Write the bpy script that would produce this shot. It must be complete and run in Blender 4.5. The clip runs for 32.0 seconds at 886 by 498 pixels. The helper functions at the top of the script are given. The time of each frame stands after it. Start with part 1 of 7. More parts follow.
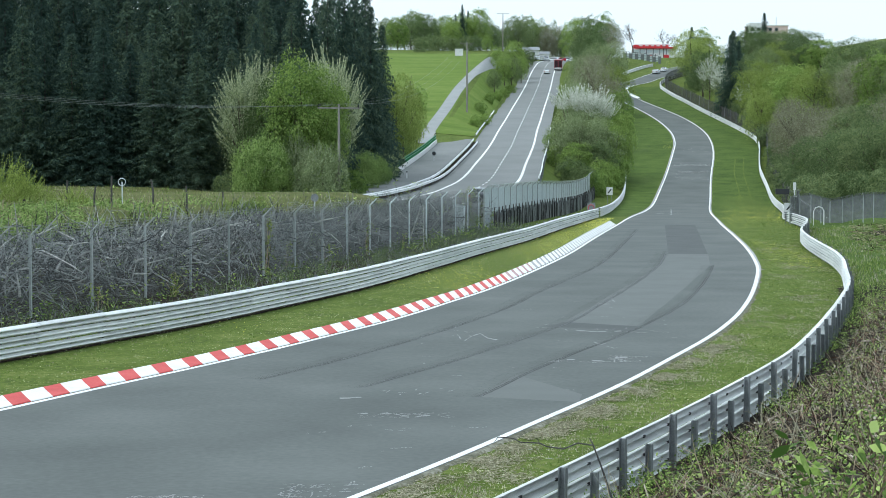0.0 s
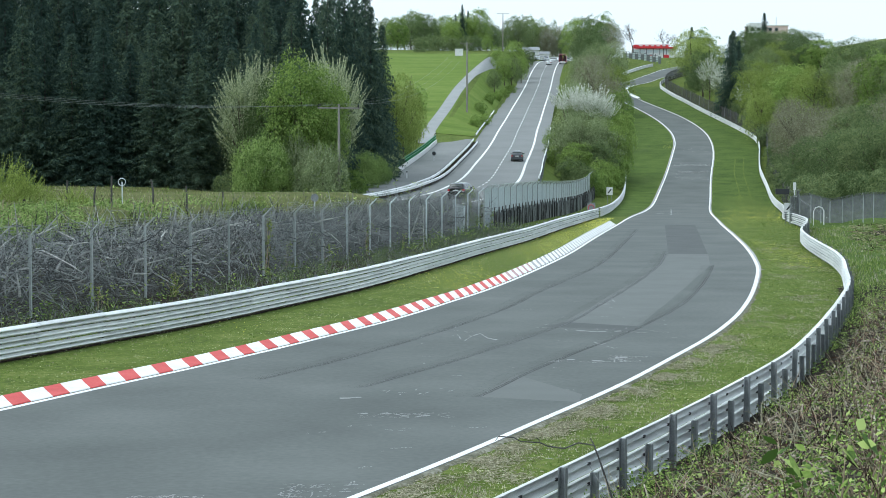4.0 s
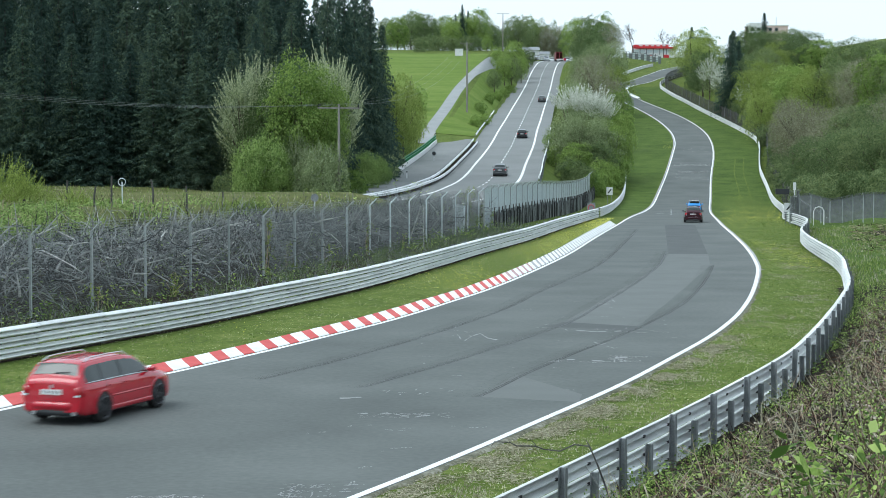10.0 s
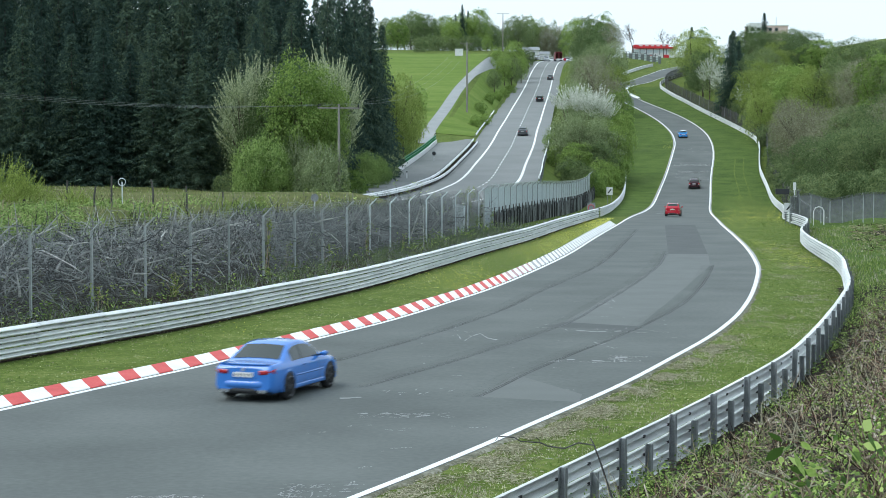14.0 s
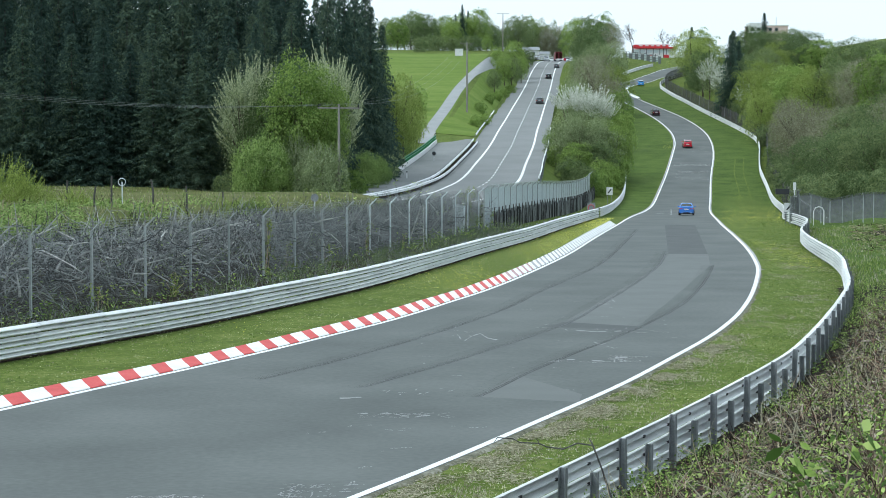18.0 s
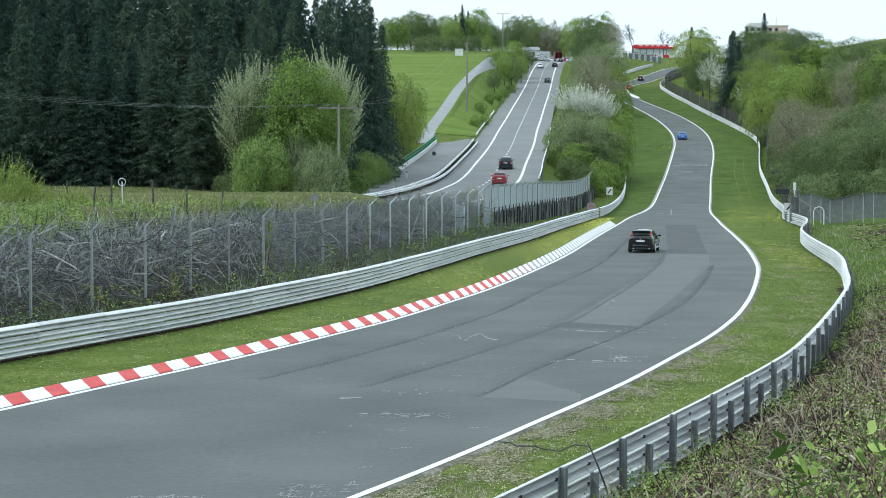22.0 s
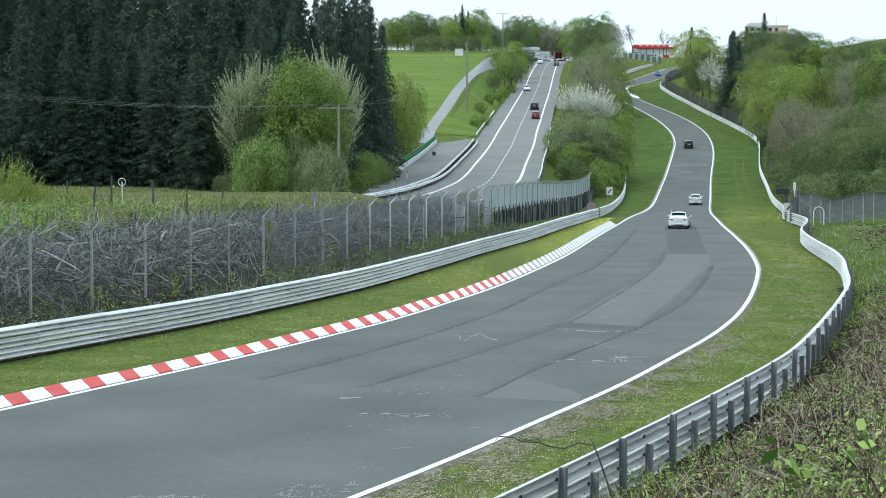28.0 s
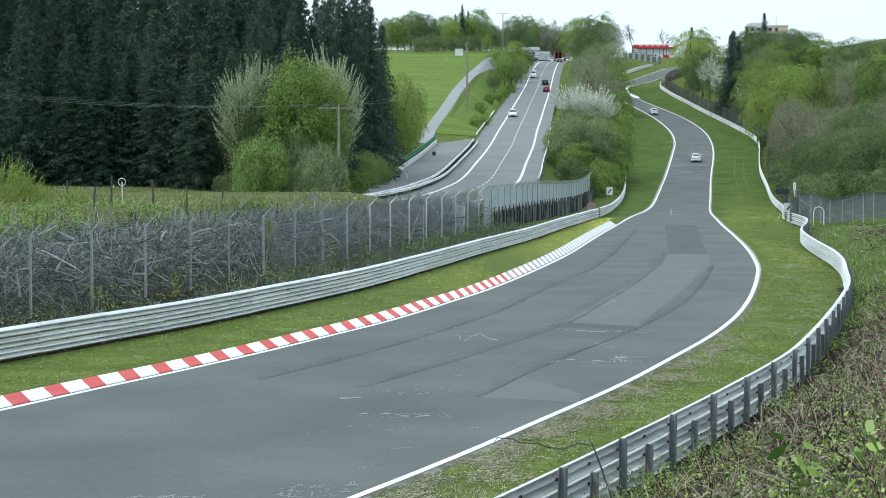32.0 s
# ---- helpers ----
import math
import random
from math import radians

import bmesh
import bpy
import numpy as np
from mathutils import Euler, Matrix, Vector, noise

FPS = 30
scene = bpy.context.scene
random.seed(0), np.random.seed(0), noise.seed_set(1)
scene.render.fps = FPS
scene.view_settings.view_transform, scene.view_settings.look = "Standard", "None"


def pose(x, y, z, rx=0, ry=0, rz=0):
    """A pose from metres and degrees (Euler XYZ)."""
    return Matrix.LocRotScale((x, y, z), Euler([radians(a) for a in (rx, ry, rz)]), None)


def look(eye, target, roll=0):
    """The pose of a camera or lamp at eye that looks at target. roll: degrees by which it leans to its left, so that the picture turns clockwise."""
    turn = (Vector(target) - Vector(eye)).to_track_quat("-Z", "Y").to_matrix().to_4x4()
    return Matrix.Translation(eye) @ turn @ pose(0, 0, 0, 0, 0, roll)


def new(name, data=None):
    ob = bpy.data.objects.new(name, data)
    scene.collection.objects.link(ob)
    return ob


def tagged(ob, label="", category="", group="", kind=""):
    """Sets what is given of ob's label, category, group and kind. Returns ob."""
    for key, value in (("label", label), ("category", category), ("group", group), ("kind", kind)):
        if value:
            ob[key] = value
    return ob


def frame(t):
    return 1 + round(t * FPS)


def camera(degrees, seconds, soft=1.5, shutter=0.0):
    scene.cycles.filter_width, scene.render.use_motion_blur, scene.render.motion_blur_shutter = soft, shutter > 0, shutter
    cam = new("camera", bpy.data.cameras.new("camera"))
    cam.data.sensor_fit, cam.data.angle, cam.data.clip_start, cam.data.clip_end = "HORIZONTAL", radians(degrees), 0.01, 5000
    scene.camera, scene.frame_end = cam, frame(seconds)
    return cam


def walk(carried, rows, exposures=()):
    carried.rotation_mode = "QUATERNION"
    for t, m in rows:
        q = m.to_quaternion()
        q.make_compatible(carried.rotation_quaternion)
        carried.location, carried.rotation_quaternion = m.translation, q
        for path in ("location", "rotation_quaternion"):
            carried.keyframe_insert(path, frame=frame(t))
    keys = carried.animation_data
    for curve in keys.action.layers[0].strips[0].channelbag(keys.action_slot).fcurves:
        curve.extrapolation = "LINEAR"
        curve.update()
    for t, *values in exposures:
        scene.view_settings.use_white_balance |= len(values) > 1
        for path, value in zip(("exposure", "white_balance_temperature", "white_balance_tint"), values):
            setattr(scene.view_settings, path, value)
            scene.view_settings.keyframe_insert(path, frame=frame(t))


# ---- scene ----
# ---------------------------------------------------------------- camera
EYE = 6.1
cam = camera(27.55, 32.0, soft=0.7, shutter=0.2)
STAND = pose(0, 0, EYE, 90 - 2.934, 0, 0)
walk(cam, [(0.0, STAND), (32.0, STAND)], exposures=[(0.0, .46, 5800, 3), (23.2, .46, 5800, 3), (23.7, .42, 5800, 3), (24.3, .41, 5800, 3), (25.2, .44, 5800, 3), (26.5, .46, 5800, 3), (32.0, .46, 5800, 3)])

# ---------------------------------------------------------------- light
world = bpy.data.worlds.new("sky")
scene.world = world
world.use_nodes = True
wt = world.node_tree
wt.nodes.clear()
w_out = wt.nodes.new("ShaderNodeOutputWorld")
w_bg = wt.nodes.new("ShaderNodeBackground")
w_sky = wt.nodes.new("ShaderNodeTexSky")
w_mix = wt.nodes.new("ShaderNodeMix")
w_sky.sky_type, w_sky.sun_disc = "NISHITA", False
w_sky.sun_elevation, w_sky.sun_rotation = radians(52), radians(-70)
w_sky.air_density, w_sky.dust_density, w_sky.ozone_density = 1.0, 4.0, 1.0
w_mix.data_type = "RGBA"
w_mix.inputs["Factor"].default_value = 0.80
w_mix.inputs["B"].default_value = (8.6, 9.2, 9.6, 1)
wt.links.new(w_sky.outputs["Color"], w_mix.inputs["A"])
wt.links.new(w_mix.outputs["Result"], w_bg.inputs["Color"])
w_bg.inputs["Strength"].default_value = 0.10
wt.links.new(w_bg.outputs["Background"], w_out.inputs["Surface"])
sun = new("sun", bpy.data.lights.new("sun", "SUN"))
sun.data.energy, sun.data.angle, sun.data.color = 1.15, radians(34), (1.0, 0.96, 0.9)
sun.matrix_world = look((-60, -25, 90), (0, 0, 0))


# ---------------------------------------------------------------- small tools
def smooth_curve(knots):
    """A smooth function through (place, value) knots."""
    x = np.array([k[0] for k in knots], float)
    y = np.array([k[1] for k in knots], float)
    h = np.diff(x)
    d = np.diff(y) / h
    m = np.concatenate([[d[0]], (d[:-1] * h[1:] + d[1:] * h[:-1]) / (h[1:] + h[:-1]), [d[-1]]])

    def f(t):
        t = np.clip(t, x[0], x[-1])
        i = np.clip(np.searchsorted(x, t, side="right") - 1, 0, len(x) - 2)
        s = (t - x[i]) / h[i]
        return ((2 * s**3 - 3 * s**2 + 1) * y[i] + (s**3 - 2 * s**2 + s) * h[i] * m[i]
                + (3 * s**2 - 2 * s**3) * y[i + 1] + (s**3 - s**2) * h[i] * m[i + 1])
    return f


class Build:
    """Gathers vertices and faces for one mesh."""

    def __init__(self):
        self.v, self.f = [], []

    def face(self, *pts):
        n = len(self.v)
        self.v.extend(tuple(p) for p in pts)
        self.f.append(tuple(range(n, n + len(pts))))
        return self

    def box(self, c, size, turn=None, taper=1.0, bevel=0.0):
        sx, sy, sz = (0.5 * s for s in size)
        rings = [(-sz, 1.0), (sz, taper)]
        n = len(self.v)
        m = turn.to_3x3() if turn else None
        for z, k in rings:
            for a, b in ((-1, -1), (1, -1), (1, 1), (-1, 1)):
                p = Vector((a * sx * k, b * sy * k, z))
                p = m @ p if m else p
                self.v.append((c[0] + p.x, c[1] + p.y, c[2] + p.z))
        self.f += [(n + 3, n + 2, n + 1, n), (n + 4, n + 5, n + 6, n + 7), (n, n + 1, n + 5, n + 4),
                   (n + 1, n + 2, n + 6, n + 5), (n + 2, n + 3, n + 7, n + 6), (n + 3, n, n + 4, n + 7)]
        return self

    def tube(self, pts, radii, sides=6, cap=True):
        pts = [Vector(p) for p in pts]
        if not hasattr(radii, "__len__"):
            radii = [radii] * len(pts)
        n = len(self.v)
        for i, p in enumerate(pts):
            d = (pts[min(i + 1, len(pts) - 1)] - pts[max(i - 1, 0)]).normalized()
            a = d.cross(Vector((0, 0, 1)) if abs(d.z) < 0.9 else Vector((1, 0, 0))).normalized()
            b = d.cross(a)
            for k in range(sides):
                w = 2 * math.pi * k / sides
                q = p + (a * math.cos(w) + b * math.sin(w)) * radii[i]
                self.v.append(tuple(q))
        for i in range(len(pts) - 1):
            for k in range(sides):
                k2 = (k + 1) % sides
                o = n + i * sides
                self.f.append((o + k, o + k2, o + sides + k2, o + sides + k))
        if cap:
            self.f.append(tuple(n + k for k in range(sides))[::-1])
            o = n + (len(pts) - 1) * sides
            self.f.append(tuple(o + k for k in range(sides)))
        return self

    def loft(self, rows, closed=False):
        """Faces between successive rows of points."""
        n, k = len(self.v), len(rows[0])
        for r in rows:
            self.v.extend(tuple(p) for p in r)
        for i in range(len(rows) - 1):
            for j in range(k if closed else k - 1):
                j2 = (j + 1) % k
                self.f.append((n + i * k + j, n + i * k + j2, n + (i + 1) * k + j2, n + (i + 1) * k + j))
        return self

    def mesh(self, name, material, smooth=False):
        me = bpy.data.meshes.new(name)
        me.from_pydata(self.v, [], self.f)
        if material:
            me.materials.append(material)
        if smooth:
            me.shade_smooth()
        me.update()
        return me

    def make(self, name, material, parent=None, label="", smooth=False):
        ob = new(name, self.mesh(name, material, smooth))
        if parent:
            ob.parent = parent
        if label:
            ob["label"] = label
        return ob


def thing(name, label, category, group="", kind="", at=(0, 0, 0)):
    ob = new(name)
    ob.location = at
    return tagged(ob, label, category, group, kind)


def share(name, mesh, parent, m=None):
    ob = new(name, mesh)
    ob.parent = parent
    if m is not None:
        ob.matrix_basis = m
    return ob


# ---------------------------------------------------------------- materials
def material(name, stops, scale=6.0, fine=60.0, rough=0.8, bump=0.3, metal=0.0, island=0.0, rnd=0.0, spec=0.5,
             stretch=(1, 1, 1), mid=0.5, dist=0.05, trans=0.0):
    """stops: dark, middle and light colours, mixed by noise at two scales, with relief."""
    m = bpy.data.materials.new(name)
    m.use_nodes = True
    t = m.node_tree
    bsdf = t.nodes["Principled BSDF"]
    tc = t.nodes.new("ShaderNodeTexCoord")
    mp = t.nodes.new("ShaderNodeMapping")
    mp.inputs["Scale"].default_value = stretch
    t.links.new(tc.outputs["Object"], mp.inputs["Vector"])
    n1, n2 = t.nodes.new("ShaderNodeTexNoise"), t.nodes.new("ShaderNodeTexNoise")
    n1.inputs["Scale"].default_value, n2.inputs["Scale"].default_value = scale, fine
    n1.inputs["Detail"].default_value, n2.inputs["Detail"].default_value = 5, 3
    t.links.new(mp.outputs["Vector"], n1.inputs["Vector"])
    t.links.new(mp.outputs["Vector"], n2.inputs["Vector"])
    mix = t.nodes.new("ShaderNodeMath")
    mix.operation = "MULTIPLY_ADD"
    mix.inputs[1].default_value = mid
    t.links.new(n2.outputs["Fac"], mix.inputs[0])
    add = t.nodes.new("ShaderNodeMath")
    add.operation = "MULTIPLY"
    add.inputs[1].default_value = 1 - mid
    t.links.new(n1.outputs["Fac"], add.inputs[0])
    t.links.new(add.outputs[0], mix.inputs[2])
    fac = mix.outputs[0]
    for on, node, out in ((island, "ShaderNodeNewGeometry", "Random Per Island"), (rnd, "ShaderNodeObjectInfo", "Random")):
        if on:
            g = t.nodes.new(node)
            a = t.nodes.new("ShaderNodeMath")
            a.operation = "MULTIPLY_ADD"
            a.inputs[1].default_value = on
            t.links.new(g.outputs[out], a.inputs[0])
            s = t.nodes.new("ShaderNodeMath")
            s.operation = "SUBTRACT"
            s.inputs[1].default_value = on * 0.5
            t.links.new(fac, s.inputs[0])
            t.links.new(s.outputs[0], a.inputs[2])
            fac = a.outputs[0]
    ramp = t.nodes.new("ShaderNodeValToRGB")
    el = ramp.color_ramp.elements
    el[0].position, el[1].position = 0.3, 0.72
    el[0].color, el[1].color = (*stops[0], 1), (*stops[-1], 1)
    if len(stops) > 2:
        e = el.new(0.5)
        e.color = (*stops[1], 1)
    t.links.new(fac, ramp.inputs["Fac"])
    t.links.new(ramp.outputs["Color"], bsdf.inputs["Base Color"])
    bsdf.inputs["Roughness"].default_value, bsdf.inputs["Metallic"].default_value = rough, metal
    bsdf.inputs["Specular IOR Level"].default_value = spec
    if trans:
        tl = t.nodes.new("ShaderNodeBsdfTranslucent")
        mx = t.nodes.new("ShaderNodeMixShader")
        mx.inputs["Fac"].default_value = trans
        t.links.new(ramp.outputs["Color"], tl.inputs["Color"])
        t.links.new(bsdf.outputs["BSDF"], mx.inputs[1])
        t.links.new(tl.outputs["BSDF"], mx.inputs[2])
        t.links.new(mx.outputs["Shader"], t.nodes["Material Output"].inputs["Surface"])
    if bump:
        b = t.nodes.new("ShaderNodeBump")
        b.inputs["Strength"].default_value, b.inputs["Distance"].default_value = bump, dist
        t.links.new(n2.outputs["Fac"], b.inputs["Height"])
        t.links.new(b.outputs["Normal"], bsdf.inputs["Normal"])
    return m


def paint(name, color, rough=0.3, metal=0.0, coat=0.0, spec=0.5, ior=1.5):
    m = bpy.data.materials.new(name)
    m.use_nodes = True
    b = m.node_tree.nodes["Principled BSDF"]
    b.inputs["Base Color"].default_value = (*color, 1)
    b.inputs["Roughness"].default_value, b.inputs["Metallic"].default_value = rough, metal
    b.inputs["Coat Weight"].default_value, b.inputs["Specular IOR Level"].default_value = coat, spec
    b.inputs["IOR"].default_value = ior
    return m


M_GRASS = material("grass", [(0.045, 0.069, 0.014), (0.099, 0.138, 0.024), (0.2, 0.22, 0.07)], 0.45, 5.0, 0.95, 0.7, spec=0.1, mid=0.6)
# dead litter, taken near black so shadow gaps between sticks are in the colour
M_LITTER = material("shade_darkened_litter", [(0.007, 0.006, 0.004), (0.024, 0.019, 0.013), (0.1, 0.08, 0.058)], 1.5, 9.0, 0.95, 0.8, spec=0.1)
M_ASPHALT = material("track_asphalt", [(0.083, 0.091, 0.086), (0.112, 0.122, 0.115), (0.151, 0.162, 0.153)], 0.2, 7.0, 0.85, 0.25, spec=0.3, dist=0.01, mid=0.35)
M_ROAD = material("road_asphalt", [(0.165, 0.172, 0.168), (0.205, 0.213, 0.208), (0.245, 0.252, 0.247)], 0.15, 12.0, 0.85, 0.2, spec=0.3, dist=0.01)
M_PATHWAY = material("pale_path_asphalt", [(0.24, 0.25, 0.245), (0.3, 0.31, 0.305), (0.37, 0.375, 0.37)], 0.3, 8.0, 0.85, 0.1, spec=0.2, dist=0.01)
M_WHITE = material("white_line_paint", [(0.62, 0.63, 0.62), (0.78, 0.79, 0.78), (0.84, 0.84, 0.83)], 1.5, 40, 0.6, 0.1, dist=0.005)
M_RED = material("red_kerb_paint", [(0.42, 0.035, 0.03), (0.55, 0.05, 0.045), (0.62, 0.1, 0.085)], 1.8, 30, 0.6, 0.1, dist=0.005)
M_STEEL = material("galvanised_steel", [(0.54, 0.555, 0.55), (0.72, 0.735, 0.725), (0.85, 0.86, 0.85)], 1.5, 25, 0.45, 0.08, metal=0.15, rnd=0.25, dist=0.004, stretch=(1, 1, 6))
M_POST = material("weathered_post_steel", [(0.16, 0.175, 0.18), (0.23, 0.245, 0.25), (0.32, 0.335, 0.34)], 5.0, 40, 0.6, 0.1, metal=0.3, rnd=0.25, dist=0.004)
M_BARK = material("bark", [(0.05, 0.045, 0.035), (0.1, 0.085, 0.065), (0.16, 0.14, 0.11)], 4, 30, 0.95, 0.6, spec=0.1)
M_SPRUCE = material("spruce_needles", [(0.052, 0.088, 0.073), (0.082, 0.13, 0.1), (0.14, 0.19, 0.122)], 0.3, 4.0, 0.9, 0.0, island=0.5, rnd=0.4, spec=0.1, trans=0.4)
M_LEAF = material("fresh_leaves", [(0.13, 0.2, 0.05), (0.225, 0.33, 0.078), (0.36, 0.46, 0.14)], 0.4, 3.0, 0.8, 0.0, island=0.5, rnd=0.25, spec=0.2, trans=0.5)
M_OLIVE = material("olive_leaves", [(0.1, 0.148, 0.06), (0.165, 0.225, 0.092), (0.27, 0.325, 0.15)], 0.4, 3.0, 0.8, 0.0, island=0.5, rnd=0.3, spec=0.2, trans=0.5)
M_FRESH = material("young_bush_leaves", [(0.13, 0.2, 0.055), (0.22, 0.32, 0.09), (0.37, 0.47, 0.17)], 0.4, 3.0, 0.8, 0.0, island=0.5, rnd=0.2, spec=0.2, trans=0.5)
M_DEEP = material("deep_green_leaves", [(0.07, 0.11, 0.04), (0.12, 0.18, 0.06), (0.19, 0.26, 0.09)], 0.4, 3.0, 0.8, 0.0, island=0.5, rnd=0.25, spec=0.2, trans=0.45)
M_KERBG = material("greyed_kerb_paint", [(0.24, 0.24, 0.235), (0.34, 0.335, 0.33), (0.46, 0.455, 0.45)], 2, 20, 0.7, 0.0)
M_GREY = material("budding_twigs", [(0.2, 0.24, 0.13), (0.36, 0.41, 0.24), (0.56, 0.6, 0.4)], 0.4, 3.0, 0.9, 0.0, island=0.5, rnd=0.2, spec=0.1, trans=0.45)
M_BLOSSOM = material("white_blossom", [(0.4, 0.44, 0.33), (0.6, 0.62, 0.54), (0.8, 0.8, 0.74)], 0.4, 3.0, 0.9, 0.0, island=0.5, spec=0.1, trans=0.4)
M_DEAD = material("dead_branches", [(0.035, 0.037, 0.037), (0.11, 0.115, 0.114), (0.38, 0.395, 0.39)], 1, 8.0, 0.95, 0.0, island=0.9, spec=0.1)
M_TWIG = material("brown_twigs", [(0.02, 0.014, 0.009), (0.085, 0.06, 0.038), (0.5, 0.41, 0.29)], 1, 8.0, 0.95, 0.0, island=0.9, spec=0.1)
M_REDTWIG = material("reddish_young_stems", [(0.05, 0.022, 0.016), (0.14, 0.062, 0.042), (0.34, 0.2, 0.14)], 1, 8.0, 0.9, 0.0, island=0.9, spec=0.15)
M_CHIP = material("cut_wood", [(0.14, 0.1, 0.075), (0.33, 0.26, 0.2), (0.6, 0.53, 0.45)], 3, 12.0, 0.9, 0.0, island=0.7, spec=0.15)
M_MEADOW = material("mown_meadow", [(0.085, 0.135, 0.022), (0.13, 0.19, 0.034), (0.19, 0.235, 0.062)], 0.12, 1.6, 0.95, 0.3, spec=0.1, stretch=(.4, 1.6, 1))
M_LUSH = material("lush_verge_grass", [(0.034, 0.058, 0.013), (0.071, 0.112, 0.021), (0.132, 0.17, 0.045)], 0.3, 4.0, 0.95, 0.6, spec=0.1, mid=0.55)
M_FIELD = material("rough_field_grass", [(0.045, 0.06, 0.016), (0.1, 0.112, 0.034), (0.18, 0.172, 0.078)], 0.25, 2.2, 0.95, 0.5, spec=0.1, stretch=(.4, 1.6, 1))
M_BRAMBLE = material("bramble_leaves", [(0.08, 0.145, 0.028), (0.25, 0.37, 0.07), (0.52, 0.64, 0.2)], 2, 12.0, 0.7, 0.0, island=0.7, spec=0.3, trans=0.4)
M_NET = material("chain_link_wire", [(0.13, 0.142, 0.144), (0.185, 0.198, 0.2), (0.26, 0.273, 0.275)], 3, 20, 0.6, 0.0, metal=0.2)
M_PALE_NET = material("pale_mesh_wire", [(0.46, 0.52, 0.53), (0.58, 0.635, 0.645), (0.68, 0.73, 0.74)], 3, 20, 0.6, 0.0, metal=0.05)
M_WOOD = material("weathered_wood", [(0.15, 0.14, 0.12), (0.25, 0.235, 0.21), (0.36, 0.34, 0.31)], 3, 30, 0.9, 0.3, spec=0.2, stretch=(1, 1, .15), dist=0.01)
M_STAKE = material("dark_stakes", [(0.035, 0.035, 0.035), (0.07, 0.068, 0.065), (0.14, 0.135, 0.125)], 3, 20, 0.9, 0.0, island=0.6, spec=0.2)
M_CONC = material("pale_concrete", [(0.55, 0.56, 0.55), (0.68, 0.69, 0.68), (0.78, 0.79, 0.78)], 0.8, 20, 0.8, 0.1, dist=0.01)
M_GREEN = material("green_rail_paint", [(0.02, 0.15, 0.05), (0.03, 0.2, 0.07), (0.05, 0.26, 0.1)], 2, 20, 0.5, 0.0)
M_FADED = material("faded_kerb_paint", [(0.33, 0.17, 0.17), (0.42, 0.25, 0.25), (0.56, 0.42, 0.41)], 2, 20, 0.7, 0.0)
M_PATCH = material("dark_asphalt_patch", [(0.068, 0.074, 0.073), (0.088, 0.094, 0.092), (0.112, 0.118, 0.116)], 0.5, 30, 0.85, 0.2, spec=0.3, dist=0.01)
M_PATCH2 = material("mid_asphalt_patch", [(0.118, 0.127, 0.121), (0.139, 0.149, 0.142), (0.163, 0.174, 0.166)], 0.5, 30, 0.85, 0.2, spec=0.3, dist=0.01)
M_TAR = material("tar_seam", [(0.05, 0.054, 0.054), (0.066, 0.07, 0.07), (0.09, 0.095, 0.095)], 0.7, 6, 0.7, 0.0)
M_CHALK = material("worn_chalk", [(0.19, 0.2, 0.195), (0.28, 0.29, 0.285), (0.45, 0.46, 0.45)], 3, 40, 0.9, 0.0)
M_YELLOW = material("dandelion_yellow", [(0.5, 0.5, 0.05), (0.68, 0.65, 0.09), (0.78, 0.76, 0.25)], 3, 20, 0.8, 0.0)
M_BLADE = material("grass_blades", [(0.12, 0.18, 0.04), (0.19, 0.28, 0.06), (0.36, 0.41, 0.16)], 0.5, 6, 0.9, 0.0, island=0.7, spec=0.1, trans=0.5)
M_FLECK = material("pale_flower_flecks", [(0.28, 0.32, 0.13), (0.4, 0.44, 0.22), (0.58, 0.6, 0.38)], 2, 9, 0.9, 0.0, island=0.6, spec=0.1)
M_STRAW = material("dry_grass", [(0.24, 0.23, 0.14), (0.38, 0.36, 0.25), (0.56, 0.53, 0.4)], 0.5, 6, 0.9, 0.0, island=0.6, spec=0.1, trans=0.3)
M_STICK = material("pale_barkless_sticks", [(0.16, 0.165, 0.155), (0.3, 0.305, 0.29), (0.58, 0.58, 0.55)], 2, 12, 0.9, 0.0, island=0.5, spec=0.1)
M_LIME = material("yellow_green_leaves", [(0.16, 0.21, 0.05), (0.27, 0.345, 0.085), (0.42, 0.49, 0.16)], 0.4, 3.0, 0.8, 0.0, island=0.45, rnd=0.2, spec=0.2, trans=0.5)
M_HAZEL = material("grey_brown_budding_twigs", [(0.15, 0.15, 0.095), (0.26, 0.26, 0.17), (0.4, 0.4, 0.28)], 0.4, 3.0, 0.9, 0.0, island=0.45, rnd=0.25, spec=0.1, trans=0.4)
M_SILVERY = material("grey_green_young_leaves", [(0.14, 0.18, 0.085), (0.25, 0.31, 0.15), (0.42, 0.48, 0.27)], 0.4, 3.0, 0.85, 0.0, island=0.45, rnd=0.2, spec=0.15, trans=0.45)
M_FENCEPOST = material("dull_fence_post_steel", [(0.22, 0.245, 0.235), (0.32, 0.345, 0.335), (0.42, 0.445, 0.435)], 3, 20, 0.7, 0.0, metal=0.1, rnd=0.3)
M_GRAVEL = material("pale_edge_gravel", [(0.07, 0.075, 0.045), (0.17, 0.165, 0.12), (0.4, 0.39, 0.33)], 1.6, 9, 0.95, 0.5, spec=0.1, dist=0.02)
M_REDWALL = paint("red_cladding", (0.55, 0.03, 0.04), 0.6)
M_WALL = material("white_render", [(0.6, 0.6, 0.6), (0.72, 0.72, 0.72), (0.8, 0.8, 0.8)], 0.3, 6, 0.8, 0.0)
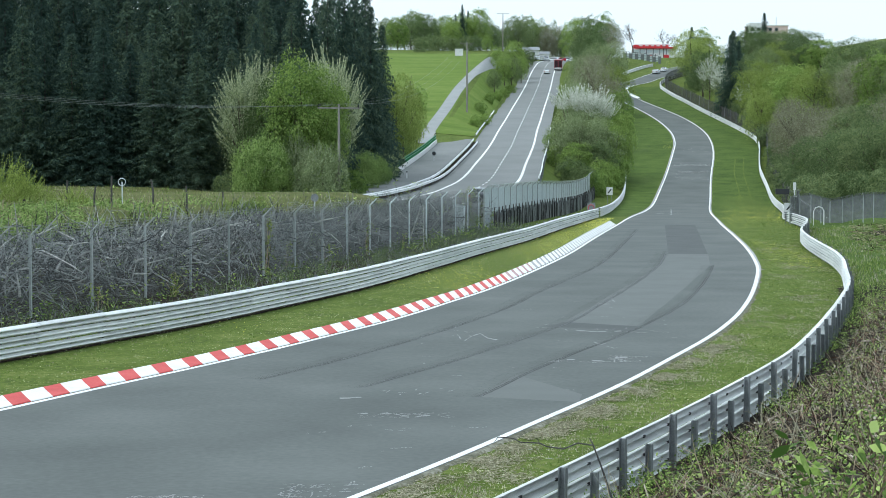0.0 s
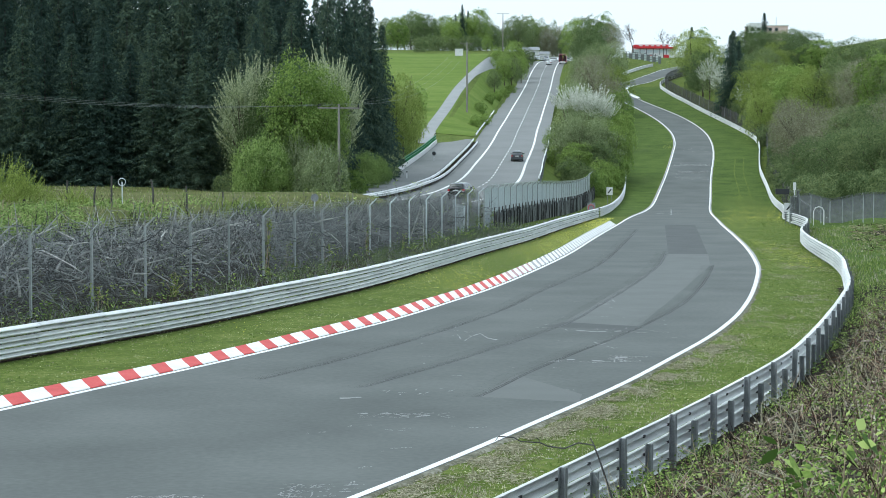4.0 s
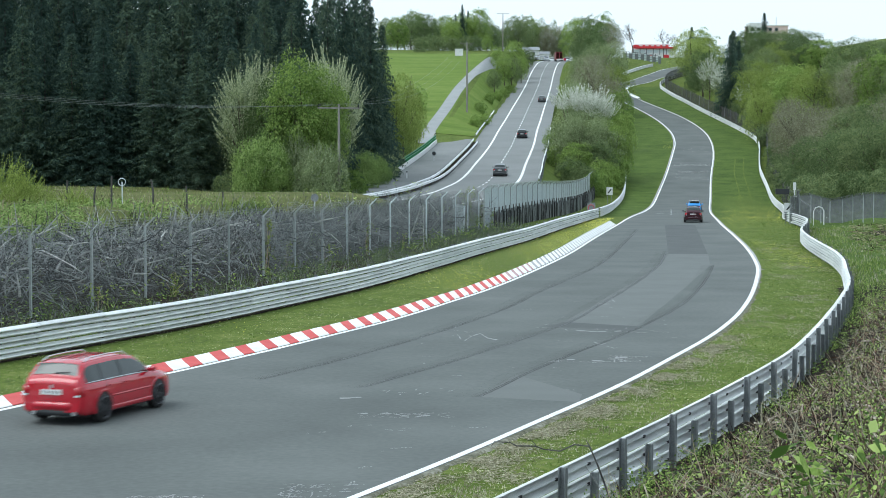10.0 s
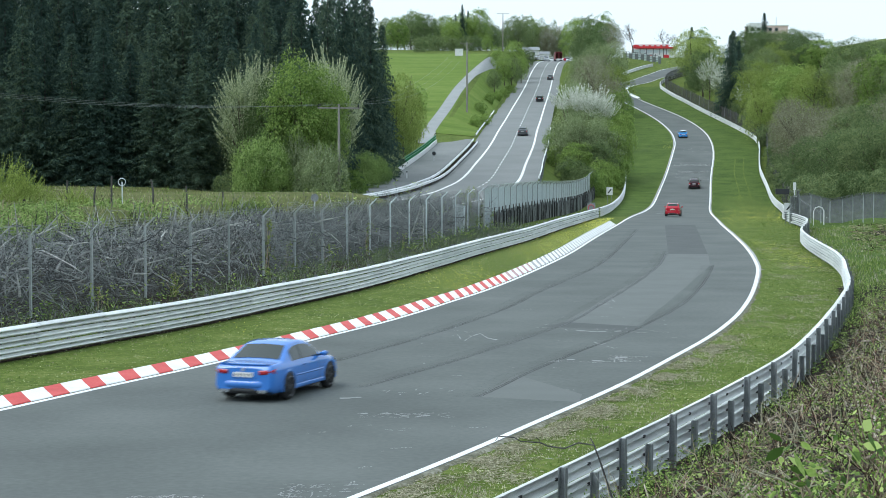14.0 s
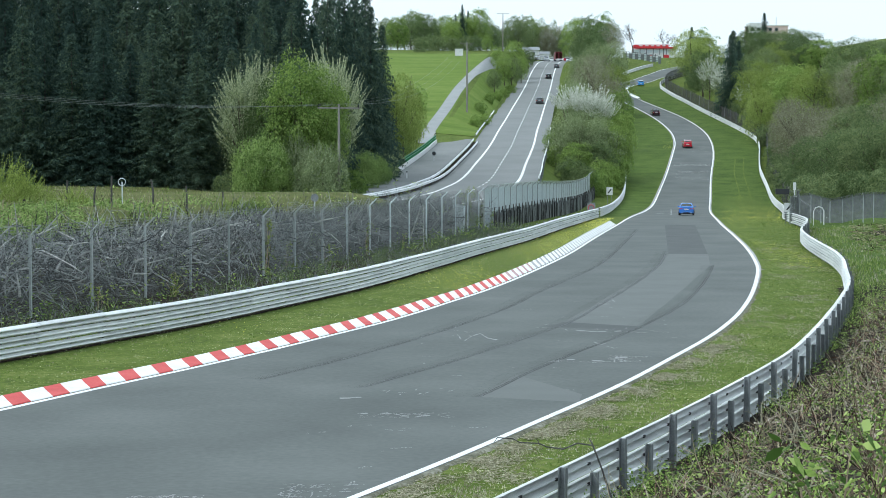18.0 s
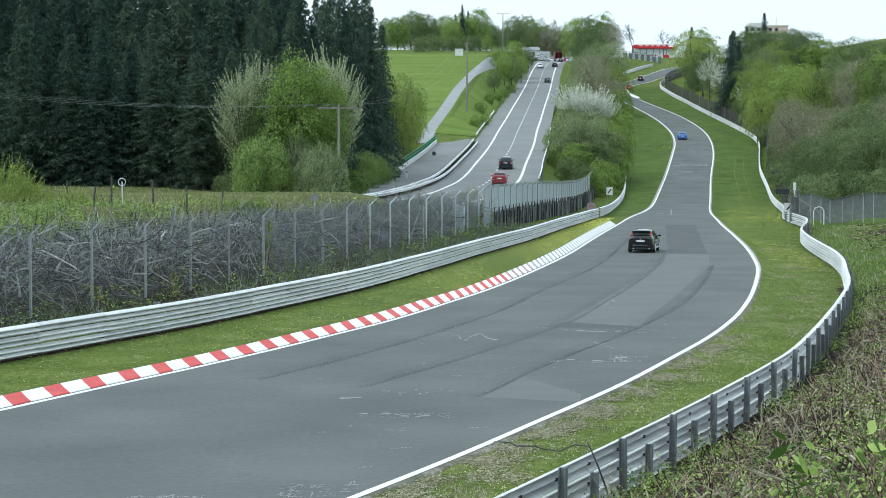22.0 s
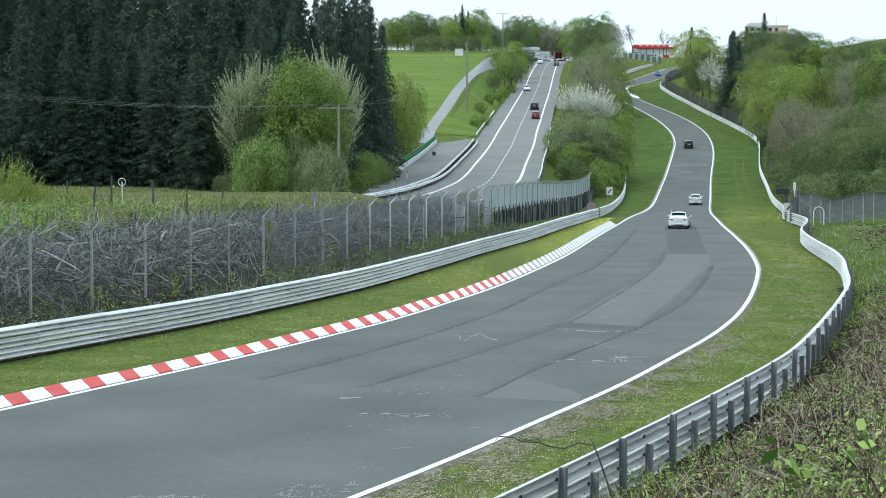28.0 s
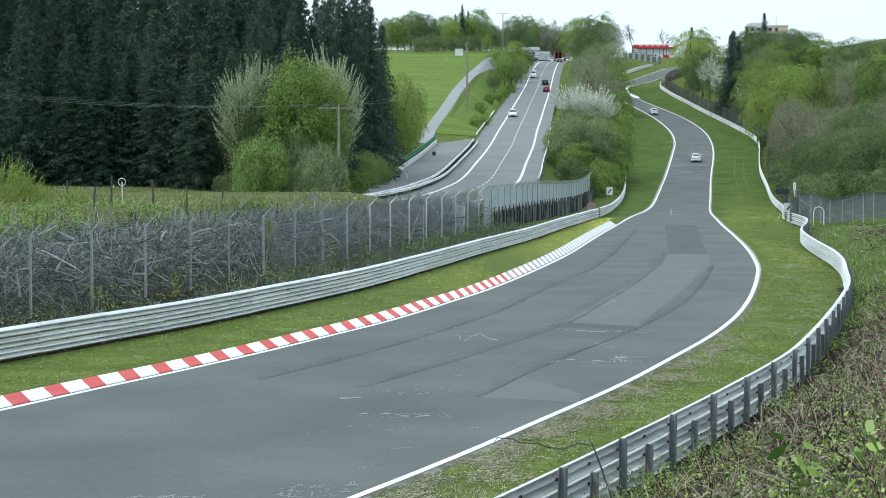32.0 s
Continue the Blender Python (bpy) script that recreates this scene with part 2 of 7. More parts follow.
M_PINK = material("pale_red_render", [(0.62, 0.46, 0.42), (0.7, 0.54, 0.5), (0.76, 0.62, 0.57)], 0.3, 6, 0.8, 0.0)
M_DARK = paint("dark_plastic", (0.025, 0.027, 0.03), 0.6)
M_GLASSY = paint("window_glass", (0.03, 0.04, 0.037), 0.12, spec=0.5, ior=1.55)
M_TYRE = material("tyre_rubber", [(0.012, 0.012, 0.013), (0.02, 0.02, 0.021), (0.03, 0.03, 0.03)], 8, 60, 0.8, 0.0)
M_RIM = paint("alloy_rim", (0.55, 0.56, 0.58), 0.3, 0.8)
M_RIMD = paint("dark_rim", (0.05, 0.05, 0.055), 0.35, 0.5)
M_TAIL = paint("tail_light_red", (0.36, 0.008, 0.016), 0.25, coat=0.2)
M_LAMP = paint("headlight_clear", (0.7, 0.72, 0.75), 0.1, coat=0.5)
M_PLATE = paint("plate_white", (0.75, 0.75, 0.74), 0.5)

# ---------------------------------------------------------------- plan of the land
# heights along the way, and the edges of roads and rails, all as functions of the distance y
z_track = smooth_curve([(-60, .6), (0, .3), (40, .15), (78, -.05), (116, -.05), (152, 0), (175, -.1), (200, -.42), (225, -.62), (245, -.35),
                        (262, .55), (280, 1.9), (317, 5.6), (350, 9.0), (400, 14.2), (460, 20.6), (560, 32), (640, 40), (760, 46)])
z_road = smooth_curve([(-100, 0.9), (120, 0.9), (150, 1.2), (170, 2.0), (190, 2.5), (215, 3.15), (260, 5.3), (315, 9.3), (370, 13.8), (430, 19.0), (515, 26.7),
                       (600, 35.5), (650, 40), (700, 42.5), (800, 44)])
z_field = smooth_curve([(-100, 3.4), (60, 3.35), (125, 3.3), (200, 3.1), (260, 5.0), (300, 8.6), (310, 9.4), (350, 14.8), (400, 21.5), (450, 28.3), (480, 32),
                        (520, 36), (600, 41), (700, 46), (800, 48)])
track_l = smooth_curve([(-400, -197), (-60, -55), (-5, -32), (18, -20), (33, -14.1), (42.3, -10.55), (46.9, -8.88), (51.2, -7.26), (54.8, -6.0), (57.2, -5.2), (61.6, -3.82), (65.6, -2.55), (71.3, -1.02), (76.1, .13),
                        (81.3, 1.43), (88.2, 2.95), (97.6, 4.82), (110.6, 7.23), (133.1, 10.86), (162, 15.5), (198, 20.8), (238, 27.3), (271, 32.45), (295.6, 36.45), (326, 41.25), (347, 44.35),
                        (371, 46.5), (391.5, 47.1), (414, 46.8), (431, 46.1), (450, 45.0), (485, 43.5), (505, 47), (524, 54), (555, 63.7), (570, 68), (590, 76), (640, 105), (700, 150)])
track_r = smooth_curve([(-400, -188), (-60, -46), (-12, -24), (10, -12), (23, -5), (31.1, -1.43), (35.2, .27), (40.3, 2.22), (47, 4.72), (54.5, 7.17), (59.9, 8.87), (68.7, 11.27), (76.1, 12.97),
                        (84.5, 14.7), (92.6, 16.25), (98.7, 17.35), (109.6, 18.97), (122.1, 20.6), (138.5, 22.47), (159.3, 24.8), (189.2, 28.55), (230.7, 34.15), (257, 38.1), (284.4, 42.2), (295.6, 43.95), (319, 47.75), (343, 51.1),
                        (371, 53.6), (393, 54.0), (416, 53.2), (435, 51.7), (458, 49.9), (485, 48.9), (502, 51.5), (514, 57.5), (536, 65), (550, 71), (590, 88), (640, 118), (700, 165)])
rail_l = smooth_curve([(-400, -202), (-60, -60), (-10, -37), (15, -26.5), (35, -19.3), (53, -13.1), (57.4, -11.6), (62.8, -9.75), (67.6, -8.27), (73.7, -6.6), (80.3, -4.8), (85, -3.65), (97.6, -.95), (103.2, .2), (112, 1.95), (120.8, 3.85),
                       (131.7, 6.2), (151.8, 9.9), (167.5, 12.75), (181, 15.0), (238, 22.8), (256, 25.4), (290, 29.2), (345, 34.8), (400, 39.5), (450, 41.5), (490, 40), (512, 44), (545, 54), (590, 68), (640, 96), (700, 140)])
# the foot of the fenced bank behind the rail
bank_l = smooth_curve([(-400, -202), (-60, -60), (-10, -37), (15, -26.5), (35, -19.2), (53, -13), (65, -9.8), (76, -6.9), (85, -4.8), (95, -2.45), (108, .5), (126, 4.5),
                       (159, 10.8), (181, 14.8), (238, 22.8), (256, 25.4), (290, 29.2), (345, 34.8), (400, 39.5), (450, 41.5), (490, 40), (512, 44), (545, 54), (590, 68), (640, 96), (700, 140)])
rail_r = smooth_curve([(-400, -184), (-60, -42), (-15, -20), (5, -9), (18, -2.5), (25.4, .7), (31.1, 3.1), (39.2, 6.4), (45.9, 8.9), (52.4, 10.9), (59.8, 13), (66.4, 14.8),
                       (74.6, 16.9), (82.5, 18.55), (93, 20.65), (100.1, 21.75), (108.3, 22.75), (117.9, 23.95), (129.2, 25.75), (140.6, 28.4), (149.7, 30.2), (157, 31.1), (166, 32.05), (177, 33.5), (200, 37.9), (218.5, 41.0), (253.7, 46.1), (272, 48.75), (298.4, 52.35), (318.7, 55.8), (336, 58.8),
                       (352.5, 60.7), (368, 61.0), (391, 60.7), (415, 60.2), (446.7, 59.8), (480, 59.3), (499, 59.8), (512, 62), (536, 69), (560, 80), (590, 94), (640, 124), (700, 171)])
road_mid = smooth_curve([(-100, -140), (110, -115), (128, -80), (138, -50), (145, -28), (152, -13), (160, -4.5), (170, -0.3), (182, 2.0), (203, 4.3), (262, 8.6), (300, 11.5), (337, 14.0), (361, 15.8), (410, 19.4),
                         (456, 22.9), (510, 26.9), (551, 29.9), (590, 33), (631, 36.6), (668, 41), (720, 48), (800, 62)])
road_w = 3.55
ROAD_L, ROAD_R = -road_w - 3.0, road_w + 2.3
LANE = -12.6


def ground_z(x, y):
    """Height of the land: a cross-section at each distance, drawn through the roads and banks."""
    x, y = np.asarray(x, float), np.asarray(y, float)
    zt, zr, zf = z_track(y), z_road(y), z_field(y)
    rm, rl, rr = road_mid(y), bank_l(y), rail_r(y)
    up = np.clip((y - 298) / 22, 0, 1)
    flat = np.clip((150 - y) / 12, 0, 1)
    near = np.clip((100 - y) / 45, 0, 1)
    near = near * near * (3 - 2 * near)
    far = np.clip((y - 170) / 60, 0, 1)
    n6 = np.minimum(rm + ROAD_R + 6, rl - 17)
    n6 = np.maximum(n6, rm + ROAD_R + 0.3)
    n7 = np.maximum(rl - 13, n6 + 0.3)
    n8 = np.maximum(rl - 8.5, n7 + 0.3)
    n9 = np.maximum(rl - 4.7, n8 + 0.3)
    n10 = np.maximum(rl - 1.5, n9 + 0.3)
    side = np.maximum(zr - 1.2, zt + 0.5)
    nodes = [
        (rm - 900, zf + 14),
        (rm - 130, zf + 1.5),
        (rm - 30, zf),
        (rm - 14.2, ((zr - 0.5) * (1 - up) + zf * up) * (1 - flat) + 3.3 * flat),
        (rm + LANE - 0.3, (zr * (1 - up) + (zf - 0.1) * up) * (1 - flat) + 3.3 * flat),
        (rm + ROAD_L, zr * (1 - flat) + 3.3 * flat),
        (rm + ROAD_R, zr * (1 - flat) + 3.3 * flat),
        (n6, side * (1 - flat) + 3.3 * flat),
        (n7, side * (1 - flat) + 3.3 * flat),
        (n8, (0.5 * side + 0.5 * zt) * (1 - flat) + 1.9 * flat),
        (n9, zt + 0.25),
        (n10, zt + 0.1),
        (np.maximum(rl, n10 + .2), zt),
        (rr, zt),
        (rr + 1.2, zt + 0.1 + 0.15 * near),
        (rr + 7, zt + 0.35 + 2.1 * near + 1.0 * far),
        (rr + 14, zt + 0.8 + 3.5 * near + 2.2 * far),
        (rr + 60, zt + 3.0 + 3.6 * near + 8 * far),
        (rr + 900, zt + 16 + 30 * far),
    ]
    z = np.array(nodes[0][1] + 0 * x)
    for (xa, za), (xb, zb) in zip(nodes[:-1], nodes[1:]):
        s = np.clip((x - xa) / np.maximum(xb - xa, 0.05), 0, 1)
        z = np.where(x >= xa, za + (zb - za) * s, z)
    return z


def gz(x, y):
    return float(ground_z(x, y))


def make_ground():
    fine = np.radians(np.linspace(-18, 18, 300))
    rest = np.radians(np.linspace(18, 342, 64))[1:-1]
    ang = np.concatenate([fine, rest])
    dist = np.concatenate([[0.5], np.geomspace(3, 900, 300), [1300, 2200, 4000]])
    a, d = np.meshgrid(ang, dist, indexing="ij")
    x, y = d * np.sin(a), d * np.cos(a)
    z = ground_z(np.clip(x, -850, 850), np.clip(y, -380, 780)) - 0.06
    z = z + np.where(d > 900, -(d - 900) * 0.02, 0)
    wob = np.sin(x * 1.7 + y * .6) * np.cos(y * 1.3 - x * .4) * 0.02
    off = (x > rail_r(y) + .6) | (x < rail_l(y) - .6)
    z = z + np.where(off & (d < 300), wob * 2.5, 0)
    na, nd = a.shape
    verts = np.stack([x.ravel(), y.ravel(), z.ravel()], 1).tolist()
    faces = []
    for i in range(na):
        j = (i + 1) % na
        for k in range(nd - 1):
            faces.append((i * nd + k, j * nd + k, j * nd + k + 1, i * nd + k + 1))
    faces.append(tuple(i * nd for i in range(na))[::-1])
    me = bpy.data.meshes.new("ground")
    me.from_pydata(verts, [], faces)
    me.flip_normals()
    me.materials.append(M_GRASS)
    me.shade_smooth()
    return tagged(new("ground", me), "green spring grass verges, meadow and banks around the roads", "ground", kind="structure")


def ribbon(fl, fr, y0, y1, zf, up, step=2.0, cross=1):
    n = max(2, int((y1 - y0) / step))
    rows = []
    for y in np.linspace(y0, y1, n):
        a, b = float(fl(y)), float(fr(y))
        rows.append([(a + (b - a) * k / cross, y, float(zf(y)) + up) for k in range(cross + 1)])
    return Build().loft(rows)


ground = make_ground()
track = tagged(ribbon(track_l, track_r, -380, 690, z_track, 0.0, 1.5, 6).make("race_track", M_ASPHALT, smooth=True),
               "patched grey asphalt race track with white edge lines", "race track", kind="structure")
road = tagged(ribbon(lambda y: road_mid(y) + ROAD_L, lambda y: road_mid(y) + ROAD_R, 140, 790, z_road, 0.0, 2, 4).make("road", M_ROAD, smooth=True),
              "pale grey asphalt country road climbing the hill", "road", kind="structure")


def edge_shift(f, side):
    """The curve f moved sideways by side metres, square to its run."""
    def g(y):
        s = (f(y + 1) - f(y - 1)) / 2
        return f(y) + side * np.sqrt(1 + s * s)
    return g


def stripe(name, f, a, b, y0, y1, zf, up=0.004, parent=None, mat=M_WHITE):
    return ribbon(edge_shift(f, a), edge_shift(f, b), y0, y1, zf, up, 1.5).make(name, mat, parent)


lane = tagged(ribbon(lambda y: road_mid(y) + LANE, lambda y: road_mid(y) + ROAD_L - .5, 178, 312, z_road, 0.02, 2, 2).make("side_lane", M_ROAD, smooth=True),
              "pale asphalt side lane beside the country road", "lane", kind="structure")
stripe("edge_line", track_l, 0.05, 0.25, -370, 700, z_track, parent=track)
stripe("edge_line", track_r, -0.21, -0.03, -370, 700, z_track, parent=track)
for f, a, y0, y1, w in ((track_l, .03, 166, 490, -.24), (track_r, -.03, 74, 462, .15)):
    ribbon(edge_shift(f, a), lambda y: edge_shift(f, a)(y) + w * np.clip((y - y0) / 40, 0, 1), y0, y1, z_track, .006, 1.5).make("kerb_strip", M_KERBG, track)
for a in (-4.4, -2.9):
    ribbon(lambda y: rail_r(y) + a, lambda y: rail_r(y) + a + .2, 196, 320, z_track, -.03, 2.0).make("wheel_track", M_GRASS, ground)
stripe("edge_line", road_mid, -road_w - 0.17, -road_w + 0.17, 146, 760, z_road, .012, parent=road)
stripe("edge_line", road_mid, road_w - 0.17, road_w + 0.17, 146, 760, z_road, .012, parent=road)
for i in range(100):
    y = 150 + i * 6.0
    stripe("lane_dash", road_mid, -0.1, 0.1, y, y + 2.6, z_road, .012, parent=road)
# ---------------------------------------------------------------- kerb and rails
def along(f, y0, y1, step):
    """Places along the curve f, evenly step metres apart: (x, y, way x, way y)."""
    ys = np.arange(y0, y1, 0.2)
    xs = f(ys)
    s = np.concatenate([[0], np.cumsum(np.hypot(np.diff(xs), np.diff(ys)))])
    out = []
    for d in np.arange(0, s[-1], step):
        y = float(np.interp(d, s, ys))
        x = float(f(y))
        dx = float(f(y + .3) - f(y - .3)) / .6
        n = math.hypot(dx, 1)
        out.append((x, y, dx / n, 1 / n))
    return out


KERB_IN = edge_shift(track_l, -0.03)


def make_kerb():
    kerb = thing("kerb", "red and white painted concrete kerb along the track edge", "kerb")
    spots = []
    for i, q in enumerate(along(KERB_IN, 14.96, 163, 0.889)):
        thin = .1 if q[1] < 90 else .2
        y = q[1] - (thin * q[3] if i % 2 else 0)
        x, dx = float(KERB_IN(y)), float(KERB_IN(y + .3) - KERB_IN(y - .3)) / .6
        spots.append((x, y, dx / math.hypot(dx, 1), 1 / math.hypot(dx, 1)))
    width = smooth_curve([(14, .95), (55, .95), (66, 1.0), (80, .88), (120, .8), (165, .85)])
    rise = smooth_curve([(14, .1), (70, .1), (120, .2), (165, .2)])
    slant = smooth_curve([(14, .6), (45, 1.1), (62, 1.75), (85, 3.2), (120, 5.3), (165, 5.6)])
    for i in range(len(spots) - 1):
        rows = []
        for x, y, dx, dy in (spots[i], spots[i + 1]):
            z = float(z_track(y))
            w, lean, tall = float(width(y)), float(slant(y)), float(rise(y))
            nx, ny = -dy, dx
            row = []
            for u, h in ((0.0, 0.0), (0.02, 0.02), (0.5 * w, 0.5 * tall), (w, tall), (w + 0.02, -0.05)):
                v = u * lean
                row.append((float(KERB_IN(y + dy * v)) + nx * u, y + dy * v + ny * u, float(z_track(y + dy * v)) + h))
            rows.append(row)
        y = spots[i][1]
        Build().loft(rows).make("kerb_block", M_WHITE if i % 2 else (M_RED if y < 90 else M_FADED if y < 98 else M_KERBG), kerb)
    return kerb


make_kerb()

W_BEAM = [(-0.02, 0.0), (0.0, 0.002), (0.112, 0.032), (0.138, 0.046), (0.145, 0.064), (0.13, 0.086), (0.02, 0.15), (-0.005, 0.157), (0.005, 0.163), (0.112, 0.193), (0.138, 0.207), (0.145, 0.225), (0.13, 0.247), (0.02, 0.311), (0.0, 0.322)]


def make_rail(name, label, f, y0, y1, face, zf, beams=(0.03, 0.364, 0.698), seg=4.0, post_step=2.0, group="", post_mat=None, tall=1.04, bolts=0, high=1.0):
    """A guard rail of stacked steel beams on posts; face +1 turns its front to +x."""
    rail = thing(name, label, "guard rail", group)
    profile = W_BEAM if face > 0 else [(o, .322 - v) for o, v in reversed(W_BEAM)]
    spots = along(f, y0, y1, seg)
    for a, c in zip(spots[:-1], spots[1:]):
        q = []
        for s in (0, 0.34, 0.67, 1.012):
            y = a[1] + (c[1] - a[1]) * s
            x = float(f(y))
            dx = float(f(y + .3) - f(y - .3)) / .6
            n = math.hypot(dx, 1)
            q.append((x, y, 1 / n * face, -dx / n * face))
        for h in beams:
            b = Build()
            jog = random.uniform(-.008, .008)
            b.loft([[(x + nx * (o + .05), y + ny * (o + .05), float(zf(y)) + h + v * high + jog) for o, v in profile] for x, y, nx, ny in q])
            b.make("beam", M_STEEL, rail)
    for i, (x, y, dx, dy) in enumerate(along(f, y0, y1, post_step)):
        h = tall if i % 2 == 0 else tall * 0.68
        b = Build()
        turn = Matrix.Rotation(math.atan2(dx, dy) * -1, 4, "Z") @ Matrix.Rotation(radians(random.uniform(-1.5, 1.5)), 4, "Y")
        z = float(zf(y))
        ox, oy = -dy * face * 0.03, dx * face * 0.03
        b.box((x + ox, y + oy, z + h / 2 - .1), (0.11, 0.02, h + .2), turn)
        b.box((x + ox * 2.8, y + oy * 2.8, z + h / 2 - .1), (0.02, 0.13, h + .2), turn)
        b.box((x - ox * 0.4, y - oy * 0.4, z + h / 2 - .1), (0.02, 0.13, h + .2), turn)
        b.make("post", post_mat or M_POST, rail)
        if y < bolts:
            for hb in beams:
                Build().box((x + dy * face * .058, y - dx * face * .058, z + hb + .155 * high), (.03, .09, .045), turn).make("bolt", M_DARK, rail)
    return rail


make_rail("guard_rail", "triple-beam galvanised steel guard rail along the grass verge", rail_l, -5, 188, 1, z_track, (.02, .35, .68), group="track rails", bolts=110, high=.92)
# strip of soil along the rail foot; its dark colour doubles as contact shade
soil = []
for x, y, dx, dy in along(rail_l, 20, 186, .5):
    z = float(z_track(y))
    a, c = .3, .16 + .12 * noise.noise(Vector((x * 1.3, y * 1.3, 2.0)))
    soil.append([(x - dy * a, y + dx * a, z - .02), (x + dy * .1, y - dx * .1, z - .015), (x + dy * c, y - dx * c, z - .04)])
tagged(Build().loft(soil).make("soil_and_shade", M_LITTER, smooth=True), "bare soil and painted shade line under the guard rail", "soil", kind="stuff")
make_rail("guard_rail", "galvanised triple-beam rail running uphill below the bushes", rail_l, 190, 600, 1, z_track, seg=14, post_step=7, group="track rails")
make_rail("guard_rail", "galvanised triple-beam guard rail curving round the bend, seen from behind", rail_r, -9.55, 172, -1, z_track, beams=(0.03, 0.365, 0.7), post_step=1.62, bolts=90, high=.93, group="track rails")
make_rail("guard_rail", "weathered triple-beam rail along the upper track", rail_r, 174, 600, -1, z_track, seg=14, post_step=7, group="track rails")
# ---------------------------------------------------------------- trees
def spruce_meshes(seed, h=24.0, r=3.4):
    """Whorls of drooping boughs, each a fan of hanging sprays, getting shorter towards the tip."""
    rng = random.Random(seed)
    trunk = Build().tube([(0, 0, -0.5), (0, 0, h * .5), (0, 0, h * .97)], [.2, .13, .02], 6).mesh("trunk", M_STAKE)
    b = Build()
    z = h * .02
    while z < h * .985:
        t = z / h
        reach = (r * (1 - t) ** .85 + .12) * rng.uniform(.85, 1.12)
        m = max(5, int(10 - 5 * t))
        a0 = rng.uniform(0, 6.28)
        for k in range(m):
            a = a0 + 2 * math.pi * (k + rng.uniform(-.35, .35)) / m
            L = reach * rng.uniform(.65, 1.2)
            ca, sa = math.cos(a), math.sin(a)
            sag = rng.uniform(.25, .6) * (1.15 - .75 * t)
            n = max(3, int(L / .26))
            for i in range(n):
                e = (i + rng.random()) / n
                d = L * e
                zz = z + L * (.10 * e - sag * e * e + .25 * max(0, e - .75)) + rng.gauss(0, .08)
                half = (.12 + .13 * L * (1 - abs(e - .45) * 1.2)) * rng.uniform(.6, 1.4)
                for side in (-1, 1):
                    p = Vector((ca * d, sa * d, zz))
                    way = Vector((-sa * side * half + ca * rng.uniform(.05, .35), ca * side * half + sa * rng.uniform(.05, .35), -rng.uniform(.02, .42)))
                    wide = Vector((ca + rng.gauss(0, .4), sa + rng.gauss(0, .4), rng.gauss(-.1, .35))) * rng.uniform(.05, .12)
                    b.face(p - wide, p + wide, p + way * 1.2)
                    for j in range(2):
                        q = p + way * rng.uniform(.1, .9)
                        hang = Vector((rng.gauss(0, .12), rng.gauss(0, .12), -rng.uniform(.15, .5) * (1.1 - .6 * t)))
                        across = Vector((rng.gauss(0, 1), rng.gauss(0, 1), 0)).normalized() * rng.uniform(.04, .1)
                        b.face(q - across, q + across, q + hang)
        z += h * .0185 * (1.25 - .6 * t) * rng.uniform(.85, 1.15)
    b.face((-.06, 0, h * .96), (.06, 0, h * .96), (0, 0, h * 1.02))
    b.face((0, -.06, h * .96), (0, .06, h * .96), (0, 0, h * 1.02))
    return trunk, b.mesh("crown", M_SPRUCE)


def clump_crown(seed, mat, size, clumps, leaves, leaf, lift, lump=.34, plate=.5, name="crown"):
    """A crown of flattened leaf clumps on a lumpy shell, with gaps between them."""
    rng = random.Random(seed)
    b = Build()
    for c in range(clumps):
        g = c + rng.random()
        zc = 1 - 1.86 * g / clumps
        a = 2.39996 * c + rng.uniform(-.4, .4)
        ring = math.sqrt(max(0, 1 - zc * zc))
        p = Vector((math.cos(a) * ring, math.sin(a) * ring, zc))
        grow = (.86 + lump * noise.noise(p * 2.1 + Vector((seed * 1.7, 0, 0)))) * rng.choice((1, 1, 1, .9, .78, .6))
        c0 = Vector((p.x * size[0], p.y * size[1], p.z * size[2])) * grow + Vector((0, 0, lift))
        cr = rng.uniform(.6, 1.2) * .2 * (size[0] + .4 * size[2])
        lean = (p * .8 + Vector((0, 0, .75))).normalized()
        ua = lean.orthogonal().normalized()
        va = lean.cross(ua)
        for k in range(leaves):
            rr, w = cr * math.sqrt(rng.random()), rng.uniform(0, 6.28)
            q = c0 + ua * math.cos(w) * rr + va * math.sin(w) * rr + lean * (plate * cr * (rng.gauss(0, .3) + .5 - .9 * (rr / cr) ** 2))
            n = (lean + Vector((rng.gauss(0, .5), rng.gauss(0, .5), rng.gauss(0, .5)))).normalized()
            u = n.orthogonal().normalized()
            u = (u * math.cos(k) + n.cross(u) * math.sin(k)) * leaf * rng.uniform(.5, 1.25)
            v = n.cross(u) * rng.uniform(.5, .8)
            b.face(q - u, q - v * .8, q + u, q + v)
    return b.mesh(name, mat)


